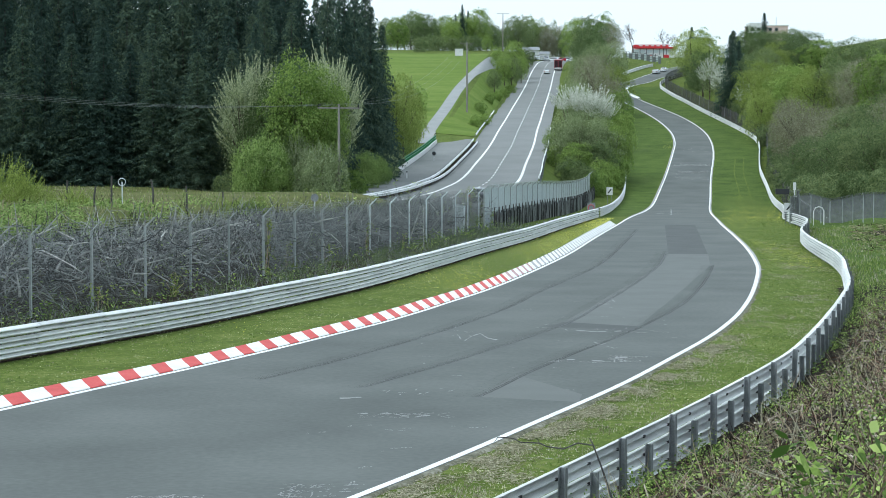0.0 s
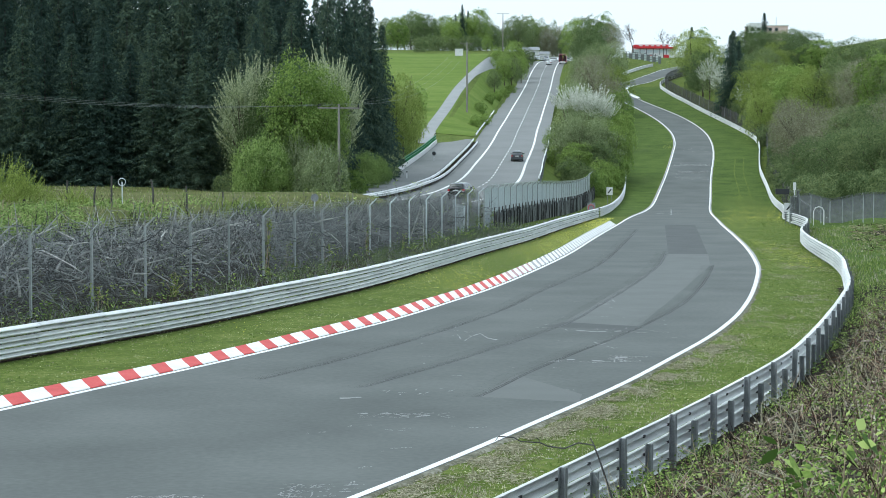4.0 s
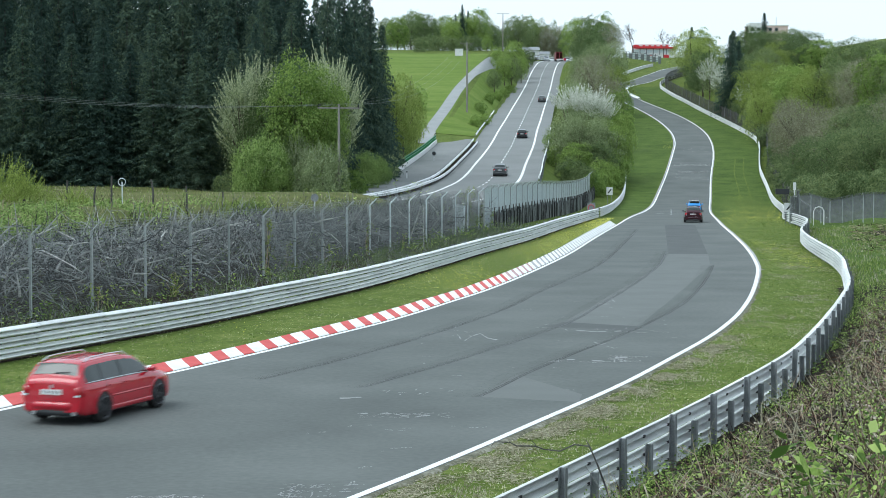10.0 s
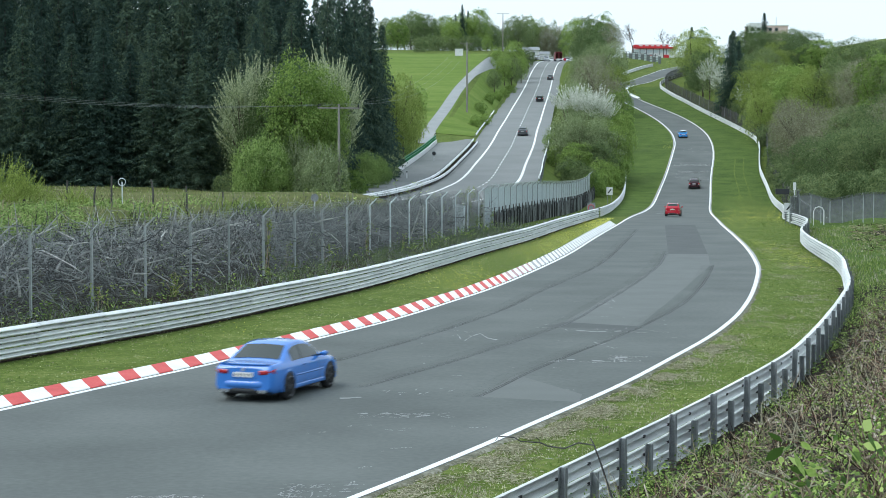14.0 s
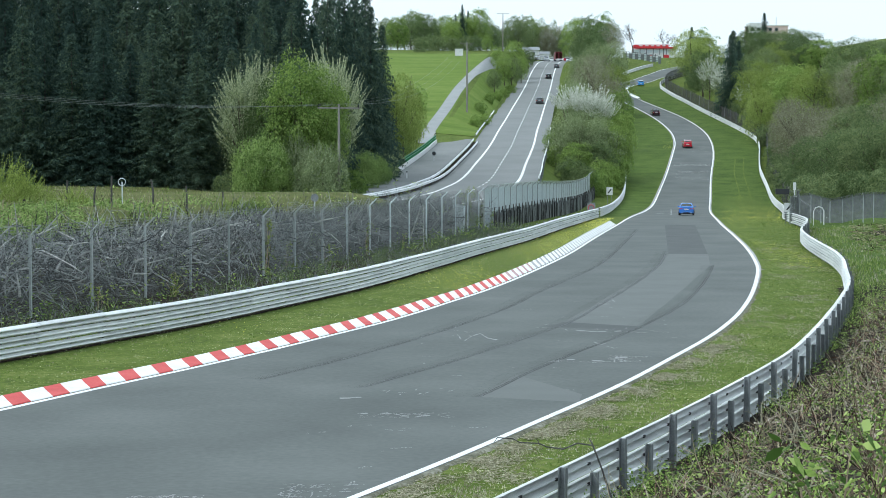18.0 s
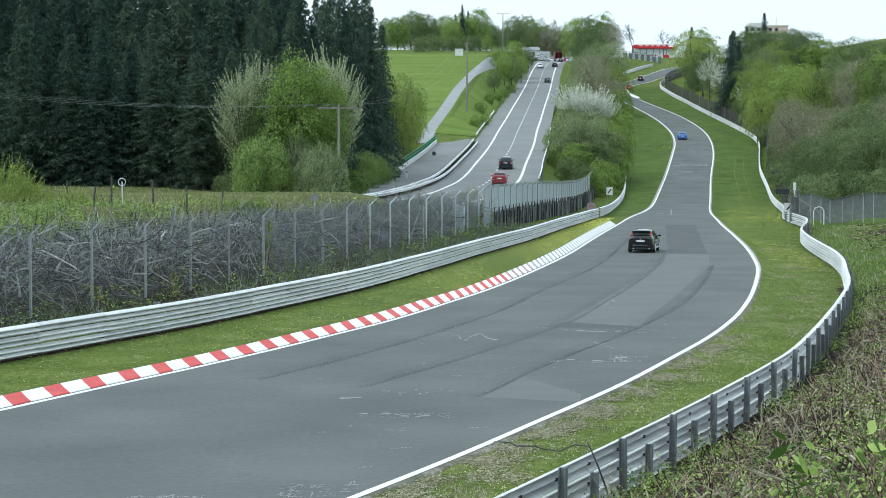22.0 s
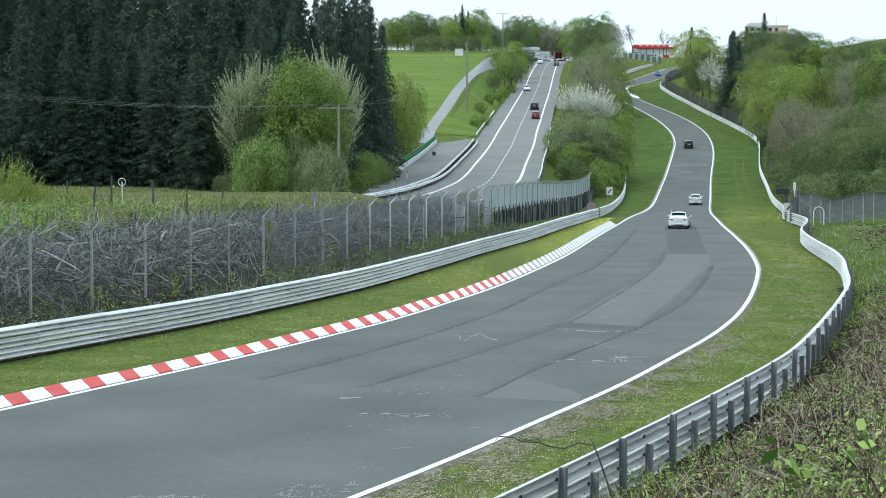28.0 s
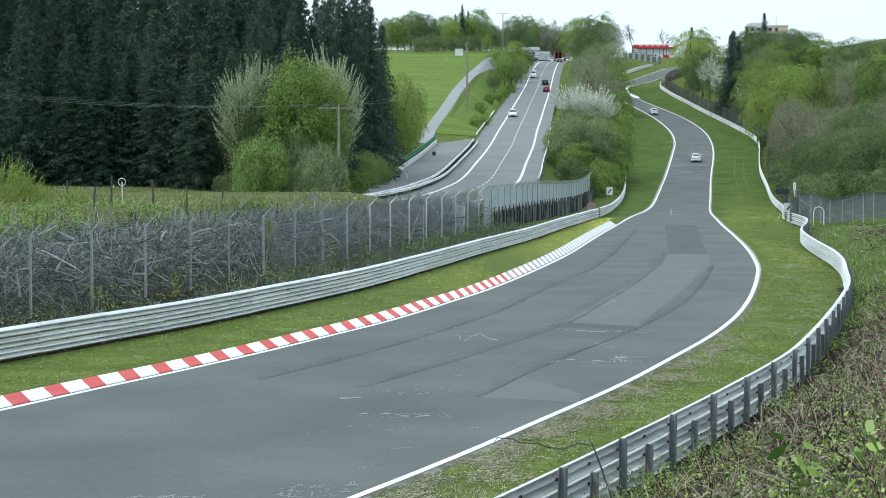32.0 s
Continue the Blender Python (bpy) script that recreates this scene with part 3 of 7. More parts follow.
def wand_mesh(seed, mat, size, lift, wands, long, bud, name="twig_growth", low=-.25):
    """Upswept budding wands standing out of a crown, each thin stem beset with small pale buds."""
    rng = random.Random(seed)
    b = Build()
    for c in range(wands):
        zc = rng.uniform(low, 1)
        a = rng.uniform(0, 6.28)
        ring = math.sqrt(max(0, 1 - zc * zc))
        p = Vector((math.cos(a) * ring, math.sin(a) * ring, zc))
        grow = .62 + .3 * noise.noise(p * 2.3 + Vector((seed, 0, 0))) + rng.uniform(-.1, .1)
        q = Vector((p.x * size[0], p.y * size[1], p.z * size[2])) * grow + Vector((0, 0, lift))
        d = Vector((p.x * 1.15 + rng.gauss(0, .28), p.y * 1.15 + rng.gauss(0, .28), .5 + .45 * zc)).normalized()
        L = long * rng.uniform(.55, 1.2)
        n = 9
        prev = q
        for k in range(n):
            d = (d + Vector((rng.gauss(0, .06), rng.gauss(0, .06), .07))).normalized()
            nxt = prev + d * L / n
            side = d.orthogonal().normalized() * bud * .16
            b.face(prev - side, prev + side, nxt + side * .7, nxt - side * .7)
            for j in range(3):
                e = prev.lerp(nxt, rng.random()) + Vector((rng.gauss(0, 1), rng.gauss(0, 1), rng.gauss(0, 1))) * bud * .7 * (1.25 - k / n)
                u = Vector((rng.gauss(0, 1), rng.gauss(0, 1), rng.gauss(0, 1))).normalized() * bud * rng.uniform(.5, 1.2)
                v = u.orthogonal().normalized() * bud * rng.uniform(.3, .6)
                b.face(e - u, e - v, e + u, e + v)
            prev = nxt
    return b.mesh(name, mat)


def limb_mesh(seed, h, spread, mat=None):
    rng = random.Random(seed)
    b = Build()
    top = (rng.uniform(-.3, .3), rng.uniform(-.3, .3), h * .62)
    b.tube([(0, 0, -.4), (rng.uniform(-.15, .15), rng.uniform(-.15, .15), h * .3), top], [h * .022, h * .016, h * .008], 6)
    for k in range(9):
        a = k * 2.4 + rng.random()
        z0 = h * rng.uniform(.18, .55)
        L = spread * rng.uniform(.6, 1)
        e = (math.cos(a) * L, math.sin(a) * L, z0 + h * rng.uniform(.15, .4))
        mid = (e[0] * .5 + rng.uniform(-.2, .2), e[1] * .5, z0 + (e[2] - z0) * .4)
        b.tube([(0, 0, z0), mid, e], [h * .009, h * .006, h * .003], 5)
    return b.mesh("trunk", mat or M_BARK)


class Kind:
    """A tree kind: shared meshes, planted at many places."""

    def __init__(self, name, label, category, group, parts):
        self.name, self.label, self.category, self.group, self.parts = name, label, category, group, parts

    def plant(self, x, y, s=1.0, sz=None, sink=0.0, label="", variant=None):
        ob = thing(self.name, label or self.label, self.category, self.group)
        ob.matrix_basis = Matrix.Translation((x, y, gz(x, y) - .08 - sink)) @ Matrix.Rotation(random.uniform(0, 6.28), 4, "Z") @ Matrix.Diagonal((s, s, sz or s, 1))
        for n, me in random.choice(self.parts) if variant is None else self.parts[variant]:
            o = share(n, me, ob)
            if n == "twig_growth":
                tagged(o, kind="stuff")
        return ob


def leafy(seed, h, wide, mat, clumps=90, leaves=80, leaf=.17, flat=.46, base=.55, lump=.34, plate=.5):
    return (("trunk", limb_mesh(seed, h, wide * .75)),
            ("crown", clump_crown(seed, mat, (wide, wide, h * flat), clumps, leaves, leaf, h * base, lump, plate)))


SPRUCE = Kind("spruce_tree", "tall dark green spruce at the forest edge", "tree", "spruce forest",
              [(("trunk", t), ("crown", c)) for t, c in (spruce_meshes(1, 24, 4.2), spruce_meshes(2, 25, 3.9), spruce_meshes(3, 23, 4.5))])
MAPLE = Kind("deciduous_tree", "broad deciduous tree with fresh green spring leaves", "tree", "roadside trees", [leafy(k, 12, 4.6, M_LEAF, 110, 85, .17) for k in (11, 12, 13)])
OLIVE = Kind("deciduous_tree", "rounded olive-green tree coming into leaf", "tree", "roadside trees", [leafy(k, 11, 4.6, M_OLIVE, 120, 95, .14, lump=.3, plate=.65) for k in (21, 22, 23)])
TWIGGY = Kind("budding_tree", "grey-brown budding tree with upright twigs", "tree", "roadside trees", [leafy(k, 11, 4.5, M_HAZEL, 120, 100, .1, lump=.25, plate=.8) + (("twig_growth", wand_mesh(k + 5, M_HAZEL, (4.4, 4.4, 4.9), 6.0, 150, 1.5, .07)),) for k in (31, 32)])
LIME = Kind("deciduous_tree", "rounded tree in yellow-green young leaf on the slope", "tree", "slope trees", [leafy(k, 11, 4.6, M_LIME, 120, 100, .13, lump=.3, plate=.65) for k in (27, 28)])
BLOOM = Kind("blossoming_tree", "pale tree in white spring blossom", "tree", "roadside trees", [(("trunk", limb_mesh(k, 10, 2.6)), ("crown", clump_crown(k, M_SILVERY, (2.9, 2.9, 4.2), 60, 60, .11, 5.2)), ("twig_growth", wand_mesh(k + 2, M_BLOSSOM, (3.0, 3.0, 4.4), 5.4, 150, 2.0, .13))) for k in (41, 42)])
BUSH = Kind("bush", "dense green hedge bush in fresh leaf", "bush", "bushes", [(("crown", clump_crown(k, M_LEAF, (2.4, 2.4, 1.9), 60, 70, .11, 1.4, .3, .7)),) for k in (51, 52)])
OBUSH = Kind("bush", "olive-green scrub bush on the bank", "bush", "bushes", [(("crown", clump_crown(k, M_OLIVE, (2.4, 2.4, 1.9), 60, 70, .11, 1.4, .3, .7)),) for k in (53, 54)])


def spot(u, y):
    """The sideways place at distance y of a bearing of u thousandths from straight ahead."""
    return u * y / 1000.0


# spruce forest on the left hill
rng = random.Random(5)
for row in range(6):
    for i in range(19):
        y = 186 + row * 8.5 + rng.uniform(-2.5, 2.5)
        x = -66 + i * 3.4 + (row % 2) * 1.7 + rng.uniform(-1.0, 1.0)
        if x < -10.5 - row * 1.3:
            tall = (.66, .8, .96, 1.12, 1.3, 1.5)[row] * rng.uniform(.84, 1.12)
            SPRUCE.plant(x, y, rng.uniform(.85, 1.1) * (1 + .1 * row), tall)
# trees before the forest
FINE = Kind("deciduous_tree", "broad maple in lush fresh green leaf before the forest", "tree", "roadside trees", [leafy(k, 12, 4.3, m, 190, 90, .13, .42, .6, .36, .5) for k, m in ((14, M_LEAF), (15, M_DEEP))])
PALE = Kind("budding_tree", "pale budding tree with upswept branches", "tree", "roadside trees",
            [(("trunk", limb_mesh(k, 11, 3.2)), ("young_foliage", clump_crown(k + 5, M_SILVERY, (3.1, 3.1, 4.4), 90, 60, .1, 5.8, .4, .8)),
              ("twig_growth", wand_mesh(k, M_GREY, (3.5, 3.5, 4.8), 5.9, 300, 2.0, .105, low=-.6))) for k in (33, 34)])
ROUND = Kind("bush", "tall rounded light-green bush in young leaf", "bush", "bushes",
             [(("crown", clump_crown(k, M_FRESH, (2.4, 2.4, 1.9), 150, 130, .065, 1.55, .22, .9)), ("twig_growth", wand_mesh(k + 3, M_SILVERY, (2.4, 2.4, 1.9), 1.55, 90, .6, .04, low=-.5))) for k in (55, 56)]
             + [(("crown", clump_crown(57, M_SILVERY, (2.4, 2.4, 1.9), 110, 110, .065, 1.55, .35, .8)), ("twig_growth", wand_mesh(60, M_GREY, (2.4, 2.4, 1.9), 1.55, 120, .8, .045, low=-.5)))])
FINE.plant(spot(-77, 174), 174, .95, 1.2, 0, variant=0)
FINE.plant(spot(-66, 173.5), 173.5, .55, .92, 0, variant=0)
FINE.plant(spot(-93, 177), 177, .75, .95, 0, variant=1)
FINE.plant(spot(-84, 172.5), 172.5, .42, .62, 0, variant=1)
PALE.plant(spot(-110, 179), 179, .82, 1.2, 0, variant=0)
PALE.plant(spot(-100, 183), 183, .8, 1.3, 0, variant=1)
PALE.plant(spot(-60, 179), 179, .86, 1.3, 0, variant=1)
PALE.plant(spot(-67, 182), 182, .7, 1.34, 0, variant=0)
PALE.plant(spot(-80, 171), 171, .36, .62, 0, variant=0)
OLIVE.plant(spot(-104, 182), 182, .72, .85, 0, variant=2)
ROUND.plant(spot(-100.5, 168), 168, 1.3, 1.85, 0, variant=0)
ROUND.plant(spot(-67.5, 167), 167, 1.08, 1.6, 0, variant=2)
OBUSH.plant(spot(-120.0, 172), 172, .6, .8, 0)
OBUSH.plant(spot(-84, 171), 171, .7, .9, 0)
BUSH.plant(spot(-48.8, 178), 178, .6, .8, 0)
for u, y, s, q in ((-44, 196, .9, 1.0), (-38, 206, .8, .9), (-33, 222, .8, .9), (-40, 226, 1.0, 1.2), (-30, 245, .9, .9), (-26, 270, .9, 1.0)):
    ROUND.plant(spot(u, y), y, s * 1.1, q * 1.15)
for x, y, s, q in ((-12.6, 198, .95, 1.0), (-11.2, 206, 1.0, 1.06), (-10.4, 213, .95, 1.02), (-8.6, 216, .85, .86), (-9.6, 224, 1.0, 1.1), (-7.6, 226, .8, .78)):
    SPRUCE.plant(x, y, s, q)
# dark spruces beside the road, light trees at their foot
SPRUCE.plant(spot(-65.3, 205), 205, 0.75, 0.87, 0, variant=None)
SPRUCE.plant(spot(-57.5, 208), 208, 0.7, 0.87, 0, variant=None)
SPRUCE.plant(spot(-50.6, 214), 214, 0.7, 0.88, 0, variant=None)
SPRUCE.plant(spot(-45.0, 222), 222, 0.95, 0.82, 0, variant=None)
SPRUCE.plant(spot(-40.3, 230), 230, 0.88, 0.78, 0, variant=None)
SPRUCE.plant(spot(-36.8, 240), 240, 0.78, 0.7, 0, variant=None)
SPRUCE.plant(spot(-54.4, 240), 240, 0.8, 0.94, 0, variant=None)
SPRUCE.plant(spot(-48.1, 250), 250, 0.8, 0.92, 0, variant=None)
SPRUCE.plant(spot(-70.0, 215), 215, 0.8, 0.92, 0, variant=None)
for u, y, q in ((-67, 250, 1.0), (-60.5, 255, 1.0), (-51, 262, .98), (-44.5, 262, .9), (-40.5, 262, .84)):
    SPRUCE.plant(spot(u, y), y, .95, q)
LIME.plant(spot(-22, 262), 262, .62, 1.25)
LIME.plant(spot(-17.5, 272), 272, .5, 1.0)
LIME.plant(spot(-27, 255), 255, .5, 1.1)
BUSH.plant(spot(-28.1, 296), 296, 1.3, 1.7, 0, variant=None)
OBUSH.plant(spot(-35.0, 262), 262, 1.2, 1.6, 0, variant=None)
OBUSH.plant(spot(-42.5, 240), 240, 1.0, 1.2, 0, variant=None)
BUSH.plant(spot(-45.0, 210), 210, 1.0, 1.0, 0, variant=None)
BUSH.plant(spot(-20.6, 326), 326, 1.0, 1.1, 0, variant=None)
OBUSH.plant(spot(-50.6, 200), 200, 1, 1.1, 0, variant=None)
BUSH.plant(spot(-16.2, 352), 352, 1.2, 1.5, 0, variant=None)
BUSH.plant(spot(-32.5, 280), 280, 1.0, 1.0, 0, variant=None)
OBUSH.plant(spot(-29.4, 310), 310, 1.2, 1.3, 0, variant=None)
# tree island between road and track
YOUNG = Kind("deciduous_tree", "rounded light-green tree in young leaf between road and track", "tree", "roadside trees", [leafy(k, 11, 4.6, M_SILVERY, 130, 100, .12, lump=.25, plate=.8) for k in (25, 26)])
CANDLE = Kind("blossoming_tree", "tree with tall upright sprays of white blossom", "tree", "roadside trees",
              [(("trunk", limb_mesh(k, 12, 2.6)), ("crown", clump_crown(k, M_SILVERY, (2.8, 2.8, 4.0), 70, 70, .1, 7.0)), ("twig_growth", wand_mesh(k + 2, M_BLOSSOM, (2.9, 2.9, 2.4), 9.2, 90, 3.0, .16, low=.2))) for k in (43, 44)])
CANDLE.plant(spot(71.5, 284), 284, 1.0, 1.0, 0, variant=0)
CANDLE.plant(spot(80.5, 286), 286, 1.05, 1.06, 0, variant=1)
CANDLE.plant(spot(87, 290), 290, .8, .98, 0, variant=0)
YOUNG.plant(spot(76, 277), 277, 1.05, .98, 0.3, variant=0)
YOUNG.plant(spot(68.4, 280), 280, .8, .8, 0.3, variant=1)
YOUNG.plant(spot(86, 280), 280, .95, .92, 0.3, variant=1)
MAPLE.plant(spot(99, 286), 286, .52, .98, 0.3, variant=1)
MAPLE.plant(spot(95, 280), 280, .58, .82, 0.3, variant=2)
OLIVE.plant(spot(85, 272), 272, .8, .66, 0, variant=0)
MAPLE.plant(spot(74, 270), 270, .6, .52, 0, variant=0)
OBUSH.plant(spot(70.0, 262), 262, 1.0, 1.2)
BUSH.plant(spot(88.5, 263), 263, 1.15, 1.5)
BUSH.plant(spot(95.5, 273), 273, .9, 1.6)
BUSH.plant(spot(62.8, 276), 276, .8, 1.1)
OBUSH.plant(spot(79, 260), 260, 1.0, 1.2)
BUSH.plant(spot(83.5, 257), 257, .9, 1.1)
BUSH.plant(spot(62.5, 300), 300, 1.0, 1.3)
MAPLE.plant(spot(97.5, 330), 330, 0.6, 1.0, 0, variant=None)
TWIGGY.plant(spot(83.1, 400), 400, 1.2, 1.3, 0, variant=None)
YOUNG.plant(spot(79, 430), 430, 1.1, 1.3, 0, variant=None)
LIME.plant(spot(94.1, 410), 410, 1.0, 1.1, 0, variant=None)
OLIVE.plant(spot(86.2, 450), 450, 1.2, 1.35, 0, variant=None)
OLIVE.plant(spot(81, 520), 520, 1.2, 1.3, 0, variant=None)
TWIGGY.plant(spot(94, 380), 380, 0.7, 0.9, 0, variant=None)
OLIVE.plant(spot(77, 560), 560, 1.0, 1.2, 0, variant=None)
OLIVE.plant(spot(81.6, 560), 560, 1.3, 1.5, 0, variant=None)
YOUNG.plant(spot(92.5, 480), 480, 1.1, 1.3, 0, variant=None)
YOUNG.plant(spot(74, 360), 360, 0.8, 1.0, 0, variant=None)
OBUSH.plant(spot(73, 400), 400, 1.3, 1.6, 0, variant=None)
OBUSH.plant(spot(76, 470), 470, 1.6, 2.0, 0, variant=None)
OBUSH.plant(spot(95, 420), 420, 1.1, 1.8, 0, variant=None)
MAPLE.plant(spot(73.5, 610), 610, 1.2, 1.3, 0, variant=None)
OLIVE.plant(spot(78, 640), 640, 1.2, 1.4, 0, variant=None)
MAPLE.plant(spot(88, 600), 600, 1.1, 1.4, 0, variant=None)
TWIGGY.plant(spot(93, 590), 590, 1.0, 1.3, 0, variant=None)
# bank and trees left of the road
OLIVE.plant(spot(28.4, 430), 430, 0.41, 0.51, 0, variant=None)
MAPLE.plant(spot(33.8, 470), 470, 0.57, 0.68, 0, variant=None)
OLIVE.plant(spot(37.8, 490), 490, 0.66, 0.77, 0, variant=None)
MAPLE.plant(spot(43.1, 520), 520, 0.57, 0.68, 0, variant=None)
MAPLE.plant(spot(30.0, 480), 480, 0.45, 0.59, 0, variant=None)
MAPLE.plant(spot(39.4, 540), 540, 0.74, 0.85, 0, variant=None)
OLIVE.plant(spot(47.2, 590), 590, 0.57, 0.59, 0, variant=None)
MAPLE.plant(spot(24.4, 520), 520, 0.41, 0.42, 0, variant=None)
BUSH.plant(spot(20.6, 370), 370, 0.6, 0.7, 0, variant=None)
BUSH.plant(spot(25.6, 400), 400, 0.6, 0.7, 0, variant=None)
BUSH.plant(spot(30.0, 420), 420, 0.6, 0.7, 0, variant=None)
BUSH.plant(spot(18.1, 340), 340, 0.6, 0.7, 0, variant=None)
BUSH.plant(spot(23.1, 350), 350, 0.6, 0.7, 0, variant=None)
BUSH.plant(spot(34.1, 445), 445, 0.6, 0.7, 0, variant=None)
BUSH.plant(spot(37.8, 470), 470, 0.6, 0.7, 0, variant=None)
# wood behind the stand, out of view, added to darken reflections in the cars
for k in range(22):
    x = -150 + k * 13 + rng.uniform(-4, 4)
    y = -75 - 25 * rng.random()
    if abs(x - float(track_l(y)) - 5) > 14:
        (OLIVE if k % 3 else MAPLE).plant(x, y, 1.2, 1.4)
# skyline wood
OLIVE.plant(spot(-32.5, 590), 590, 0.96, 1.09, 1.5, variant=None)
MAPLE.plant(spot(-28.8, 637), 637, 0.99, 0.96, 1.5, variant=None)
MAPLE.plant(spot(-25.0, 561), 561, 0.88, 1.02, 1.5, variant=None)
OLIVE.plant(spot(-21.2, 620), 620, 1.05, 1.13, 1.5, variant=None)
OLIVE.plant(spot(-17.5, 579), 579, 0.99, 1.30, 1.5, variant=None)
MAPLE.plant(spot(-13.8, 626), 626, 1.02, 1.22, 1.5, variant=None)
OLIVE.plant(spot(-10.0, 568), 568, 1.03, 1.19, 1.5, variant=None)
OLIVE.plant(spot(-6.2, 598), 598, 1.05, 1.04, 1.5, variant=None)
OLIVE.plant(spot(-2.5, 636), 636, 1.08, 1.10, 1.5, variant=None)
MAPLE.plant(spot(1.2, 614), 614, 1.02, 1.17, 1.5, variant=None)
MAPLE.plant(spot(5.0, 577), 577, 0.83, 0.98, 1.5, variant=None)
MAPLE.plant(spot(8.8, 587), 587, 1.09, 1.11, 1.5, variant=None)
MAPLE.plant(spot(12.5, 640), 640, 0.93, 1.28, 1.5, variant=None)
MAPLE.plant(spot(16.2, 633), 633, 0.96, 1.10, 1.5, variant=None)
MAPLE.plant(spot(20.0, 589), 589, 1.0, 1.33, 1.5, variant=None)
OLIVE.plant(spot(23.8, 595), 595, 1.0, 1.00, 1.5, variant=None)
OLIVE.plant(spot(26.9, 681), 681, 1.01, 1.09, 1.5, variant=None)
OLIVE.plant(spot(30.6, 713), 713, 0.89, 1.04, 1.5, variant=None)
OLIVE.plant(spot(34.4, 701), 701, 0.9, 1.04, 1.5, variant=None)
OLIVE.plant(spot(38.1, 659), 659, 0.89, 1.32, 1.5, variant=None)
OLIVE.plant(spot(41.9, 655), 655, 0.98, 1.32, 1.5, variant=None)
OLIVE.plant(spot(45.6, 735), 735, 1.1, 1.61, 1.5, variant=None)
MAPLE.plant(spot(49.4, 745), 745, 1.1, 1.47, 1.5, variant=None)
OLIVE.plant(spot(53.1, 750), 750, 1.1, 1.54, 1.5, variant=None)
TWIGGY.plant(spot(56.9, 740), 740, 1.0, 1.47, 1.5, variant=None)
OLIVE.plant(spot(60.6, 750), 750, 1.1, 1.74, 1.5, variant=None)
TWIGGY.plant(spot(64.4, 745), 745, 1.0, 1.61, 1.5, variant=None)
OLIVE.plant(spot(68.1, 740), 740, 0.99, 1.51, 1.5, variant=None)
SPRUCE.plant(spot(10.6, 580), 580, 0.6, 0.62, 0, variant=None)
SPRUCE.plant(spot(6.9, 585), 585, 0.5, 0.5, 0, variant=None)
SPRUCE.plant(spot(13.8, 590), 590, 0.5, 0.55, 0, variant=None)
OBUSH.plant(spot(-12.2, 520), 520, 1.3, 1.4, 0, variant=None)
OBUSH.plant(spot(-4.4, 530), 530, 1.3, 1.4, 0, variant=None)
OBUSH.plant(spot(3.4, 535), 535, 1.3, 1.4, 0, variant=None)
OBUSH.plant(spot(12.8, 540), 540, 1.3, 1.4, 0, variant=None)
OBUSH.plant(spot(19.1, 530), 530, 1.3, 1.4, 0, variant=None)
OBUSH.plant(spot(-7.5, 545), 545, 1.3, 1.4, 0, variant=None)
# right slope
LIME.plant(spot(136.9, 500), 500, 1.35, 1.3, 0, variant=None)
LIME.plant(spot(147.2, 470), 470, 1.2, 1.25, 0, variant=None)
MAPLE.plant(spot(142, 530), 530, 0.9, 1.1, 0, variant=None)
BLOOM.plant(spot(147, 440), 440, 0.9, 1.1, 0, variant=None)
BLOOM.plant(spot(154, 418), 418, .9, 1.05, 0, variant=None)
BLOOM.plant(spot(167, 392), 392, 0.7, 0.8, 0, variant=None)
OLIVE.plant(spot(143.4, 455), 455, 1.0, 1.1, 0, variant=None)
OBUSH.plant(spot(139, 470), 470, 1.3, 1.6, 0, variant=None)
OBUSH.plant(spot(164, 400), 400, 1.2, 1.6, 0, variant=None)
OBUSH.plant(spot(176, 372), 372, 1.2, 1.5, 0, variant=None)
SPRUCE.plant(spot(160, 430), 430, 1.1, .74)
for u, y, q in ((168, 490, 1.0), (176, 485, 1.05), (184, 490, .98), (191, 480, 1.0), (199, 475, .95)):
    OLIVE.plant(spot(u, y), y, 1.1, q)
SPRUCE.plant(spot(158.5, 404), 404, .95, .76)
SPRUCE.plant(spot(163, 412), 412, .8, .66)
SPRUCE.plant(spot(136.9, 560), 560, .8, .62)
SPRUCE.plant(spot(176.9, 520), 520, .8, .6)
LIME.plant(spot(172.2, 385), 385, 1.1, 1.2, 0, variant=None)
LIME.plant(spot(182.5, 360), 360, 1.2, 1.3, 0, variant=None)
MAPLE.plant(spot(192.5, 350), 350, 1.2, 1.2)
LIME.plant(spot(205.0, 330), 330, 1.2, 1.3, 0, variant=None)
OLIVE.plant(spot(217.5, 330), 330, 1.2, 1.3, 0, variant=None)
TWIGGY.plant(spot(230.0, 320), 320, 1.2, 1.3, 0, variant=None)
MAPLE.plant(spot(242.5, 315), 315, 1.2, 1.3, 0, variant=None)
OLIVE.plant(spot(255.0, 310), 310, 1.2, 1.3, 0, variant=None)
TWIGGY.plant(spot(194.1, 285), 285, 0.95, 1.1, 0, variant=None)
TWIGGY.plant(spot(190.9, 300), 300, 0.8, 1.0, 0, variant=None)
TWIGGY.plant(spot(205.0, 275), 275, 0.9, 1.05, 0, variant=None)
TWIGGY.plant(spot(215.9, 260), 260, 1.0, 1.0, 0, variant=None)
OLIVE.plant(spot(226.9, 255), 255, 1.0, 1.0, 0, variant=None)
OLIVE.plant(spot(238.8, 250), 250, 1.0, 1.05, 0, variant=None)
TWIGGY.plant(spot(250.3, 245), 245, 1.0, 1.05, 0, variant=None)
OLIVE.plant(spot(201.9, 235), 235, 0.7, 0.8, 0, variant=None)
